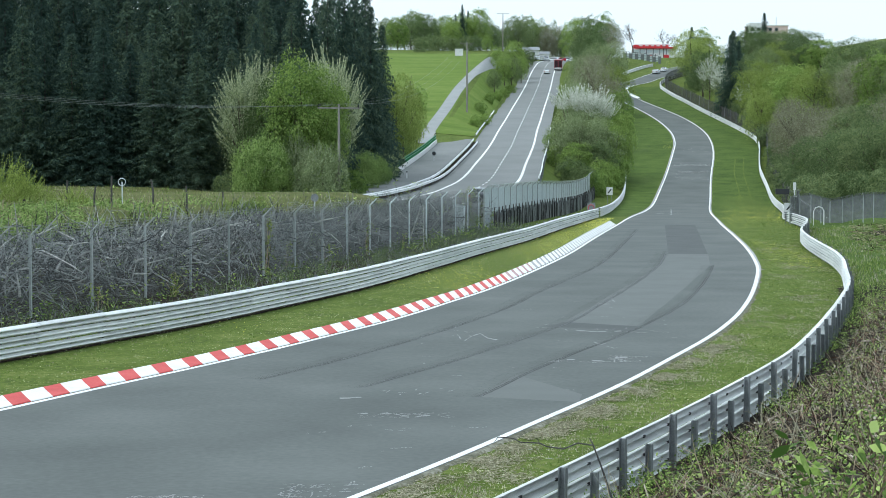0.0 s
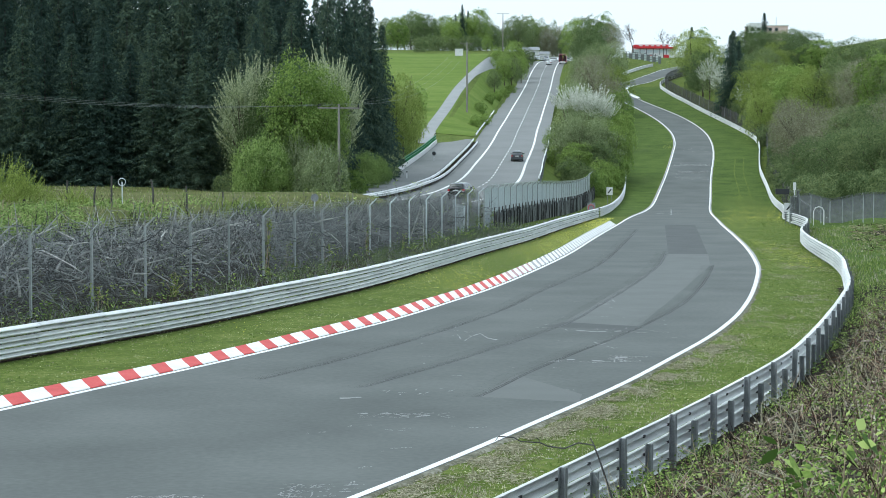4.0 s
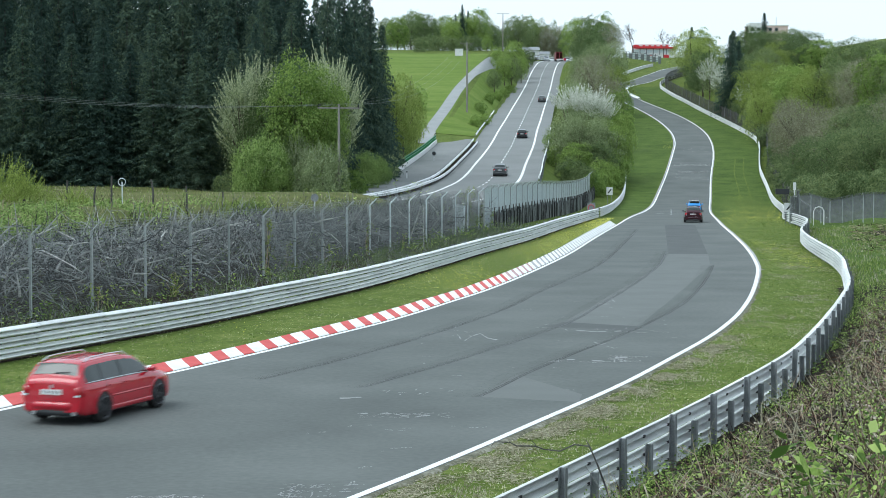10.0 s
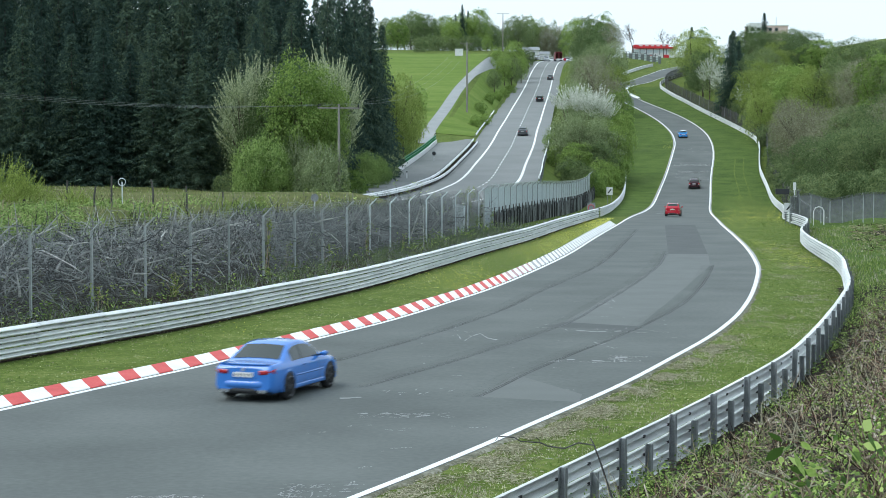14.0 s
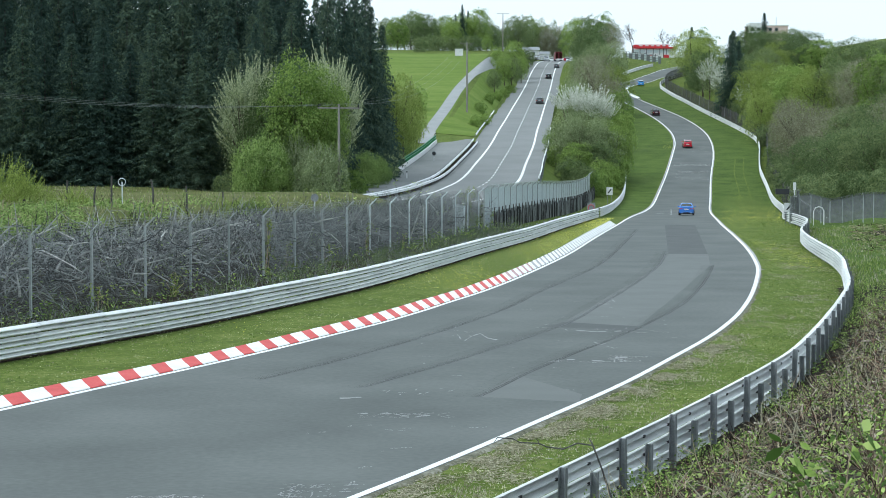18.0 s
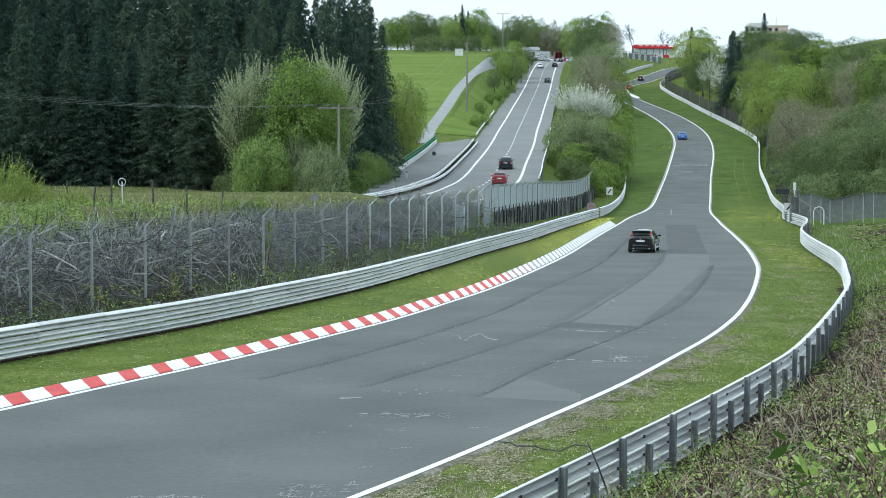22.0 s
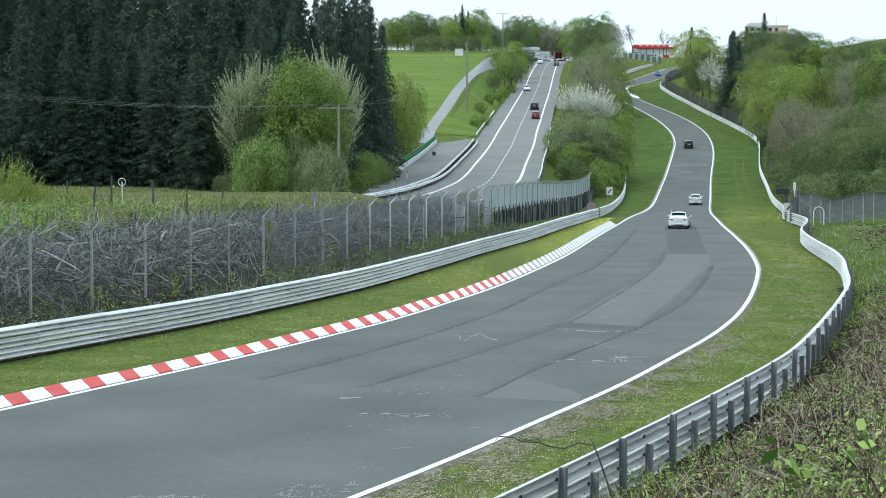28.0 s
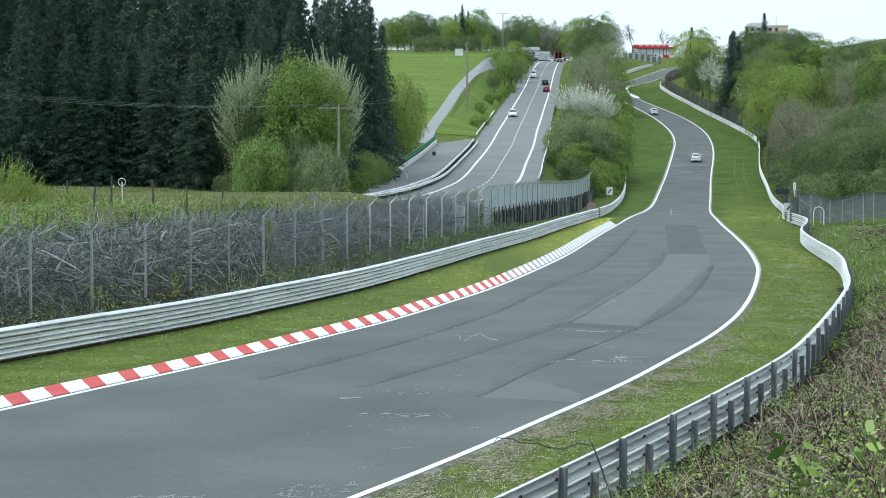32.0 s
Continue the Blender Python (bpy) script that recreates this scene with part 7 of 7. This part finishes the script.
    if dark_low:
        bar("bumper_strip", .5, .53, .98, M_RIM, .036, .32)
    bar("rear_apron", .21, .35, .9, M_DARK, .012, .25)
    bar("boot_joint", belt - .3 if tail == "coupe" else .53, belt - .29 if tail == "coupe" else .54, .86, M_DARK, .004, .1)
    zp = belt - .2 if lights in ("wide", "round") else belt - .16
    Build().box((0, -h - .012, zp), (.52, .03, .115)).make("number_plate", M_PLATE, car)
    for k in range(5):
        Build().box((-.19 + k * .095, -h - .03, zp), (.034, .006, .05)).make("plate_bar", M_DARK, car)
    Build().tube([(0, -h + .01, zp + .12), (0, -h - .018, zp + .12)], .042, 12).make("emblem_disc", M_RIM, car)
    Build().box((0, h - .06, .32), (W * .6, .12, .18)).make("front_grille", M_DARK, car)
    Build().box((0, 0, .2), (W * .8, L * .86, .08)).make("underbody", M_DARK, car)
    for k in range(exhausts):
        x = (-.5 if k % 2 else .5) + (-.06 if k > 1 else .06)
        if lights == "round":
            x = -.06 if k % 2 else .06
        Build().tube([(x, -h - .03, .27), (x, -h + .2, .27)], .045, 8).make("exhaust_pipe", M_RIM, car)
    if tail != "coupe":
        t = rear[0] + .004
        wd, zb, bl, top, wt, g = sh.at(t)
        Build().tube([(0, -h + t * L - .02, top + .03), (.18, -h + t * L - .01, top + .05), (.36, -h + t * L, top + .055)], .009, 4).make("rear_wiper", M_DARK, car)
    if rails:
        for sgn in (-1, 1):
            pts = []
            for k in np.linspace(0, 1, 9):
                t = roof_a + .02 + (roof_b - roof_a - .06) * k
                wd, zb, bl, top, wt, g = sh.at(t)
                pts.append((sgn * wt * .86, -h + t * L, top - .01 + (.065 if 0 < k < 1 else .01)))
            Build().tube(pts, .019, 5).make("roof_rail", M_DARK if dark_low else M_RIM, car)
    if dark_low and rails:
        for k in (.25, .8):
            t = roof_a + (roof_b - roof_a) * k
            wd, zb, bl, top, wt, g = sh.at(t)
            Build().tube([(-wt * .88, -h + t * L, top + .06), (0, -h + t * L, top + .075), (wt * .88, -h + t * L, top + .06)], .016, 5).make("cross_bar", M_DARK, car)
    if wing:
        wd, zb, bl, top, wt, g = sh.at(rear[1])
        y0 = -h + rear[1] * L
        blade = [[(q * wt * .94, y0 + .1, top + .03), (q * wt * .94, y0 - .1, top + .05), (q * wt * .94, y0 - .24 + .06 * q * q, top + .045), (q * wt * .94, y0 - .22 + .06 * q * q, top + .015), (q * wt * .94, y0 - .05, top - .0)] for q in np.linspace(-1, 1, 9)]
        bb = Build().loft(blade, closed=True)
        bb.face(*blade[0][::-1]).face(*blade[-1])
        bb.make("roof_spoiler", color if wing == "roof" else M_DARK, car, smooth=True)
    if tail == "coupe":
        lip = [[(q * w * .8, -h + .1 + .06 * q * q, belt + .005), (q * w * .8, -h + .0 + .06 * q * q, belt + .06), (q * w * .8, -h + .02 + .06 * q * q, belt + .035), (q * w * .8, -h + .06 + .06 * q * q, belt - .02)] for q in np.linspace(-1, 1, 9)]
        Build().loft(lip, closed=True).make("boot_lip", color, car)
    r = .32
    for sx in (-1, 1):
        for y in (-h + L * .20, h - L * .205):
            wheel = thing("wheel", "", "", at=(sx * (w - .085), y, r))
            wheel.parent = car
            rows = []
            for ox, rad in ((-.1, r - .06), (-.1, r - .01), (-.07, r), (.07, r), (.1, r - .012), (.106, r - .07)):
                rows.append([(ox * sx, math.cos(a) * rad, math.sin(a) * rad) for a in np.linspace(0, 2 * math.pi, 20, endpoint=False)])
            Build().loft(rows, closed=True).make("tyre", M_TYRE, wheel, smooth=True)
            q = Build()
            for k in range(7):
                a = 2 * math.pi * k / 7
                q.box((sx * .1, math.cos(a) * .13, math.sin(a) * .13), (.025, .045, .22), Matrix.Rotation(a - math.pi / 2, 4, "X"))
            q.tube([(sx * .07, 0, 0), (sx * .112, 0, 0)], [.06, .05], 8)
            q.tube([(sx * .105, math.cos(a) * .235, math.sin(a) * .235) for a in np.linspace(0, 2 * math.pi, 17)], .022, 4, False)
            q.make("rim", rim or M_RIM, wheel)
            Build().tube([(-.05 * sx, 0, 0), (.06 * sx, 0, 0)], .225, 14).make("brake_disc", M_DARK, wheel)
            angles = np.linspace(-.25, math.pi + .25, 18)
            arch = [(sx * (w * 1.004), y + math.cos(a) * .365, r + math.sin(a) * .365) for a in angles]
            inner = [(sx * (w * .80), p[1], p[2]) for p in arch]
            Build().loft([arch, inner]).face(*[(sx * (w * 1.003), p[1], p[2]) for p in arch]).make("wheel_arch", M_DARK, car)
            lip = [[(sx * (w * k), y + math.cos(a) * rad, r + math.sin(a) * rad) for k, rad in ((.99, .36), (1.018, .365), (1.02, .385), (1.0, .43))] for a in angles]
            Build().loft(lip).make("arch_lip", M_DARK if lights == "round" else color, car, smooth=True)
    return car


P_LBLUE = paint("light_blue_car_paint", (0.075, 0.33, 0.78), .15, coat=.6)
P_MAROON = paint("maroon_car_paint", (0.042, 0.004, 0.011), .14, spec=.45, coat=.5)
P_RED = paint("red_car_paint", (0.46, 0.006, 0.022), .15, coat=.6)
P_DRED = paint("dark_red_car_paint", (0.2, 0.005, 0.014), .3, coat=.5)
P_BLUE = paint("blue_car_paint", (0.055, 0.2, 0.62), .15, coat=.6)
P_BLACK = paint("black_car_paint", (0.006, 0.007, 0.008), .1, spec=.45, coat=.5)
P_WHITE = paint("white_car_paint", (0.78, 0.8, 0.81), .25, coat=1.0)
P_SILVER = paint("silver_car_paint", (0.5, 0.52, 0.54), .3, .5, coat=1.0)
P_GREY = paint("dark_grey_car_paint", (0.06, 0.065, 0.07), .3, .3, coat=1.0)
P_TRUCK = paint("dark_red_truck_paint", (0.2, 0.03, 0.04), .4)


def make_truck():
    t = thing("truck", "dark red lorry with a boxy body climbing the road", "truck", "road traffic")
    Build().box((0, -1.2, 2.1), (2.5, 5.6, 2.6)).make("load_body", P_TRUCK, t)
    Build().box((0, 2.8, 1.7), (2.4, 2.0, 2.2), None, .94).make("cab", P_TRUCK, t)
    Build().box((0, 3.82, 2.1), (2.1, .05, .8)).make("windscreen", M_GLASSY, t)
    Build().box((0, 0, .75), (1.0, 7.4, .25)).make("chassis", M_DARK, t)
    Build().box((0, -4.02, .8), (2.4, .06, .5)).make("rear_apron", M_PLATE, t)
    for s in (-1, 1):
        Build().box((s * 1.0, -4.05, .95), (.35, .06, .16)).make("tail_light", M_TAIL, t)
        Build().box((s * .62, -4.04, 2.1), (1.0, .05, 2.2)).make("rear_door", P_MAROON, t)
        for y in (-2.8, -1.7, 2.6):
            Build().tube([(s * .85, y, .5), (s * 1.2, y, .5)], .5, 16).make("wheel", M_TYRE, t)
    return t


def drive(thing_, rows, zf, first=None, last=None, flip=False):
    """Keys a vehicle through (seconds, x, y); heights and headings follow from the way."""
    pts = list(rows)
    ts = np.array([p[0] for p in pts], float)
    xs = np.array([p[1] for p in pts], float)
    ys = np.array([p[2] for p in pts], float)
    out = []
    for i, t in enumerate(ts):
        a, c = max(i - 1, 0), min(i + 1, len(ts) - 1)
        d = Vector((xs[c] - xs[a], ys[c] - ys[a], 0))
        if d.length < .3:
            d = Vector((xs[-1] - xs[0], ys[-1] - ys[0], 0)) if not out else out[-1][2]
        d.normalize()
        e = 1.3
        rise = (float(zf(ys[i] + d.y * e)) - float(zf(ys[i] - d.y * e))) / (2 * e)
        m = (Matrix.Translation((xs[i], ys[i], float(zf(ys[i])) + .015)) @ Matrix.Rotation(math.atan2(-d.x, d.y), 4, "Z") @ Matrix.Rotation(math.atan(rise), 4, "X"))
        out.append((float(t), m, d))
    walk(thing_, [(t, m) for t, m, _ in out])
# ---------------------------------------------------------------- parked vehicles at the crest
for i, (u, y, col, tail, turn) in enumerate(((51, 668, P_WHITE, "van", 20), (56, 676, P_SILVER, "van", -30), (60.5, 684, P_WHITE, "hatch", 80), (64.5, 690, P_RED, "hatch", 85), (48.5, 655, P_SILVER, "hatch", 60), (67, 690, P_WHITE, "wagon", 90))):
    x = spot(u, y)
    c = make_car("parked car at the top of the climb", col, 4.6, 1.85, 1.9 if tail == "van" else 1.45, tail, group="parked cars")
    c.matrix_basis = Matrix.Translation((x, y, max(gz(x, y), float(z_road(y))) + .02)) @ Matrix.Rotation(radians(turn), 4, "Z")


# ---------------------------------------------------------------- what moves: seconds, sideways place, distance
def motions():
    drive(make_car("small light-blue hatchback with pale roof and dark rear wing", P_LBLUE, 3.65, 1.69, 1.42, "mini", M_RIMD, roof_color=P_WHITE, wing=True, exhausts=2, lights="round"),
          [(0, -54.85, -70.00), (1.71, -54.85, -70.00), (2.43, -44.62, -45.00), (3.15, -34.69, -20.00), (3.88, -22.78, 5.00), (4.47, -13.29, 25.00), (5.5, -0.77, 61.43), (6, 4.56, 79.42), (7, 13.31, 114.90), (8, 19.57, 148.96), (9, 24.47, 179.34), (10, 30.01, 215.65), (11, 34.33, 245.74), (12, 38.52, 277.19), (13, 43.81, 317.10), (14, 47.41, 358.21), (14.5, 47.69, 377.17), (19, 60.60, 533.23), (20, 67.92, 556.18), (22, 87.89, 602.07), (24, 116.77, 647.97), (26, 135.09, 672.00), (28, 135.09, 672.00), (30, 135.09, 672.00), (32, 135.09, 672.00)], z_track)
    drive(make_car("maroon estate car with black roof rails", P_MAROON, 4.5, 1.66, 1.46, "wagon", M_RIMD, rails=True, dark_low=True),
          [(0, -60.90, -84.00), (0.45, -60.90, -84.00), (1.95, -44.08, -45.00), (2.91, -33.23, -20.00), (3.91, -20.40, 5.00), (4.7, -10.19, 25.00), (5.5, -1.78, 45.92), (6, 2.34, 59.45), (7, 9.59, 86.93), (8, 15.67, 115.70), (9, 20.20, 144.77), (10, 23.50, 169.76), (11, 27.73, 203.54), (12, 31.18, 228.75), (13, 34.11, 249.05), (14, 38.01, 273.28), (14.5, 40.41, 289.12), (16.5, 47.33, 360.81), (17, 48.39, 374.96), (18, 48.23, 411.86), (19, 47.53, 447.61), (22, 57.18, 523.94), (23, 64.23, 544.95), (24, 69.68, 562.26), (25, 73.38, 579.68), (27, 94.06, 614.53), (29, 116.84, 649.37), (32, 129.43, 666.00)], z_track)
    drive(make_car("bright red estate car with silver roof rails", P_RED, 4.3, 1.66, 1.40, "wagon", M_RIMD, rails=True, bright=True, exhausts=2),
          [(0, -66.91, -98.00), (5.57, -66.91, -98.00), (7.25, -44.74, -45.00), (8.03, -35.01, -20.00), (8.84, -23.30, 5.00), (9.48, -13.97, 25.00), (10, -7.95, 41.74), (10.3, -4.78, 51.51), (11, 2.75, 78.93), (12, 11.35, 117.03), (13, 18.22, 153.90), (14, 24.98, 195.98), (14.5, 27.99, 214.46), (17, 41.34, 298.13), (18, 45.65, 338.42), (19, 47.74, 380.01), (20, 47.37, 425.77), (21, 48.05, 460.64), (23, 55.26, 519.68), (24, 61.53, 540.86), (25, 67.08, 559.12), (27, 83.96, 595.64), (29, 105.49, 632.15), (32, 125.16, 660.00)], z_track)
    drive(make_car("blue two-door coupe with dark wheels", P_BLUE, 4.3, 1.67, 1.36, "coupe", M_RIMD, exhausts=4, lights="wide"),
          [(0, -72.89, -112.00), (9.4, -72.89, -112.00), (11.34, -44.40, -45.00), (12.07, -34.09, -20.00), (12.81, -21.79, 5.00), (13.41, -12.00, 25.00), (14, -4.14, 45.64), (14.5, 1.36, 63.51), (16.5, 17.73, 140.82), (17, 20.96, 157.85), (18, 27.08, 200.90), (19, 32.37, 236.94), (20, 37.08, 270.38), (21, 42.70, 311.83), (22, 46.89, 355.25), (23, 48.09, 399.87), (24, 47.14, 442.24), (28, 64.51, 544.51), (29, 69.27, 564.97), (32, 101.79, 626.32)], z_track)
    drive(make_car("black hatchback with silver sills and alloy wheels", P_BLACK, 4.15, 1.68, 1.43, "hatch", M_RIM, wing=True, stripe_mat=M_CONC, exhausts=2, lights="high"),
          [(0, -78.84, -126.00), (15.2, -78.84, -126.00), (17.49, -44.63, -45.00), (18.19, -34.70, -20.00), (18.91, -22.79, 5.00), (19.49, -13.30, 25.00), (20, -6.51, 43.54), (21, 3.89, 80.55), (22, 13.04, 117.02), (23, 20.05, 151.44), (24, 26.25, 189.75), (25, 31.63, 224.75), (25.5, 34.12, 241.09), (27.5, 43.69, 317.56), (28, 45.72, 337.46), (29, 47.91, 378.49), (30, 47.79, 420.20), (31.2, 47.96, 460.75), (32, 46.97, 486.35)], z_track)
    drive(make_car("white two-door coupe with red tail lights", P_WHITE, 4.4, 1.69, 1.38, "coupe", M_RIMD, exhausts=4, lights="wide"),
          [(0, -84.76, -140.00), (18.72, -84.76, -140.00), (21.05, -44.90, -45.00), (21.66, -35.44, -20.00), (22.28, -23.99, 5.00), (22.78, -14.88, 25.00), (23.5, -4.76, 55.14), (24, 1.95, 76.18), (25, 12.58, 119.12), (25.5, 16.79, 139.87), (27.5, 31.83, 228.55), (28, 34.11, 244.12), (29, 38.98, 278.67), (30, 44.24, 323.36), (31, 47.31, 368.16), (32, 48.24, 414.90)], z_track)
    drive(make_car("white three-door sports hatchback", P_WHITE, 4.15, 1.7, 1.41, "hatch", M_RIMD, wing="roof", lights="wide"),
          [(0, -90.65, -154.00), (20.34, -90.65, -154.00), (23.05, -44.79, -45.00), (23.66, -35.15, -20.00), (24.29, -23.51, 5.00), (24.8, -14.25, 25.00), (25.5, -4.26, 54.02), (27.5, 16.62, 138.87), (28, 20.14, 153.90), (29, 27.02, 195.33), (30, 32.51, 231.56), (31, 37.81, 267.80), (32, 43.86, 313.69)], z_track)
    drive(make_car("grey car far up the race track", P_SILVER, 4.4, 1.78, 1.4, "hatch"),
          [(0, 65.10, 553.58), (1, 69.27, 565.49), (2, 73.51, 579.83), (3, 78.45, 595.43), (5, 100.87, 626.62), (7, 103.04, 630.00), (9, 103.04, 630.00), (11, 103.04, 630.00), (13, 103.04, 630.00), (15, 103.04, 630.00), (17, 103.04, 630.00), (19, 103.04, 630.00), (21, 103.04, 630.00), (23, 103.04, 630.00), (25, 103.04, 630.00), (27, 103.04, 630.00), (29, 103.04, 630.00), (32, 103.04, 630.00)], z_track)
    drive(make_car("white coupe far up the race track", P_WHITE, 4.4, 1.78, 1.35, "coupe"),
          [(0, 68.80, 564.90), (1, 73.15, 579.84), (2, 78.08, 595.43), (4, 99.09, 624.00), (6, 99.09, 624.00), (8, 99.09, 624.00), (10, 99.09, 624.00), (12, 99.09, 624.00), (14, 99.09, 624.00), (16, 99.09, 624.00), (18, 99.09, 624.00), (20, 99.09, 624.00), (22, 99.09, 624.00), (24, 99.09, 624.00), (26, 99.09, 624.00), (28, 99.09, 624.00), (30, 99.09, 624.00), (32, 99.09, 624.00)], z_track)
    drive(make_car("dark hatchback driving up the country road", P_GREY, 4.2, 1.76, 1.46, "hatch", group="road traffic"),
          [(0, 3.33, 165.04), (0.5, 3.99, 170.63), (1, 4.88, 181.48), (1.5, 5.95, 196.66), (2, 7.08, 212.40), (2.5, 7.99, 224.93), (3, 8.95, 237.59), (5.5, 13.54, 300.66), (6, 14.55, 314.33), (7, 16.78, 344.12), (8, 19.13, 373.39), (9, 21.34, 402.20), (10, 23.49, 430.16), (11, 25.70, 457.61), (12, 28.06, 486.37), (13, 30.09, 513.52), (14, 31.68, 534.87), (17, 35.99, 583.15), (18, 37.34, 596.01), (19, 38.57, 609.69), (21, 40.79, 632.47), (26, 44.29, 679.00), (32, 44.29, 679.50)], z_road)
    drive(make_car("black estate car driving up the country road", P_BLACK, 4.6, 1.78, 1.5, "wagon", group="road traffic"),
          [(0, -56.80, 136.00), (0.99, -48.80, 138.00), (2.05, -26.80, 145.00), (2.81, -11.80, 152.00), (3.35, -3.30, 160.00), (3.94, 1.46, 172.00), (4.54, 3.65, 185.00), (5.5, 5.77, 205.76), (6, 6.47, 216.64), (7, 7.92, 240.26), (8, 9.69, 264.03), (9, 11.69, 289.07), (10, 13.84, 315.82), (11, 16.15, 344.37), (12, 18.33, 373.75), (13, 20.69, 403.93), (14, 23.09, 432.67), (17, 29.62, 516.37), (18, 31.52, 540.75), (19, 33.15, 559.87), (20, 34.41, 574.87), (21, 35.77, 588.35), (22, 37.18, 602.36), (23, 38.49, 614.11), (25, 40.62, 632.47), (30, 43.15, 670.00), (32, 43.15, 670.50)], z_road)
    drive(make_car("dark grey hatchback with pale rear window", P_GREY, 4.2, 1.76, 1.5, "hatch", group="road traffic"),
          [(0, -75.69, 128.50), (3.98, -75.69, 128.50), (5.19, -47.01, 138.00), (6.11, -25.01, 145.00), (6.78, -10.01, 152.00), (7.24, -1.51, 160.00), (7.76, 3.25, 172.00), (8, 4.37, 177.92), (8.5, 5.06, 191.25), (9, 5.86, 204.97), (10, 7.25, 228.47), (11, 8.75, 251.13), (12, 10.43, 274.79), (13, 12.32, 297.88), (14, 14.21, 322.01), (17, 20.59, 399.53), (18, 22.63, 424.08), (19, 24.54, 449.56), (20, 26.54, 475.45), (21, 28.38, 500.13), (22, 30.12, 522.29), (23, 31.72, 541.23), (24, 33.20, 557.54), (25, 34.60, 572.14), (28, 38.31, 611.56), (30, 39.88, 627.20), (32, 41.17, 637.87)], z_road)
    drive(make_car("black off-road estate driving up the country road", P_BLACK, 4.6, 1.85, 1.65, "wagon", group="road traffic"),
          [(0, -81.11, 126.00), (15.01, -81.11, 126.00), (16.49, -46.12, 138.00), (17.41, -24.12, 145.00), (18.07, -9.12, 152.00), (18.54, -0.62, 160.00), (19, 3.78, 170.64), (19.5, 4.53, 184.25), (20, 5.36, 197.78), (20.5, 6.15, 210.24), (21, 6.91, 221.79), (22, 8.53, 244.65), (23, 10.36, 268.47), (24, 12.15, 291.60), (25, 14.03, 315.72), (25.5, 15.02, 329.17), (28, 20.30, 401.44), (29, 22.45, 428.23), (30, 24.42, 455.07), (31, 26.67, 483.14), (32, 28.72, 509.00)], z_road)
    drive(make_car("dark red compact car following up the country road", P_DRED, 3.9, 1.7, 1.5, "hatch", group="road traffic"),
          [(0, -85.22, 123.50), (15.28, -85.22, 123.50), (17.53, -44.63, 138.00), (18.73, -22.63, 145.00), (19.59, -7.63, 152.00), (20.2, 0.87, 160.00), (20.5, 3.57, 165.04), (21, 4.21, 174.62), (21.5, 5.25, 188.73), (22, 6.45, 204.65), (23, 8.35, 231.33), (24, 10.24, 257.33), (25, 12.08, 283.65), (25.5, 13.12, 297.13), (28, 18.97, 370.25), (29, 21.04, 396.38), (30, 23.06, 422.38), (31, 25.17, 450.81), (32, 27.15, 475.67)], z_road)
    drive(make_car("white car coming down the country road", P_WHITE, 4.3, 1.78, 1.48, "hatch", group="road traffic"),
          [(0, 43.34, 700.00), (17, 43.34, 700.00), (20, 34.60, 625.06), (21, 33.33, 609.10), (22, 31.99, 595.33), (23, 30.06, 579.23), (24, 28.89, 562.98), (25, 27.44, 544.81), (25.5, 26.64, 535.54), (28, 22.28, 480.76), (29, 20.58, 456.22), (30, 18.51, 428.38), (31, 16.49, 401.91), (32, 14.50, 376.37)], z_road)
    drive(make_car("white van coming down the country road", P_WHITE, 4.9, 1.95, 2.0, "van", group="road traffic"),
          [(0, 45.02, 712.00), (25, 45.02, 712.00), (28, 33.64, 625.06), (29, 31.99, 601.43), (30, 30.40, 582.03), (31, 28.73, 563.55), (32, 27.08, 544.42)], z_road)
    drive(make_car("silver car far up the country road", P_WHITE, 4.2, 1.76, 1.46, "hatch", group="road traffic"),
          [(0, 32.28, 563.47), (0.5, 32.77, 571.88), (2, 34.29, 595.18), (3, 35.31, 609.06), (5.5, 37.65, 632.47), (10.5, 43.91, 676.00), (32, 43.91, 676.50)], z_road)
    drive(make_truck(),
          [(0, 37.08, 583.09), (0.5, 38.00, 594.56), (2, 39.53, 612.03), (3, 40.50, 619.68), (6, 42.44, 634.15), (11, 41.68, 658.27), (32, 41.68, 658.77)], z_road)
    sway = random.Random(6)
    for i, sh in enumerate(shrubs):
        x, y, z = sh.location
        rows = []
        for k in range(33):
            a = 3.0 * math.sin(k * 1.3 + i) + sway.uniform(-1.5, 1.5)
            rows.append((float(k), pose(x, y, z, a * .6, a, 0)))
        walk(sh, rows)


motions()
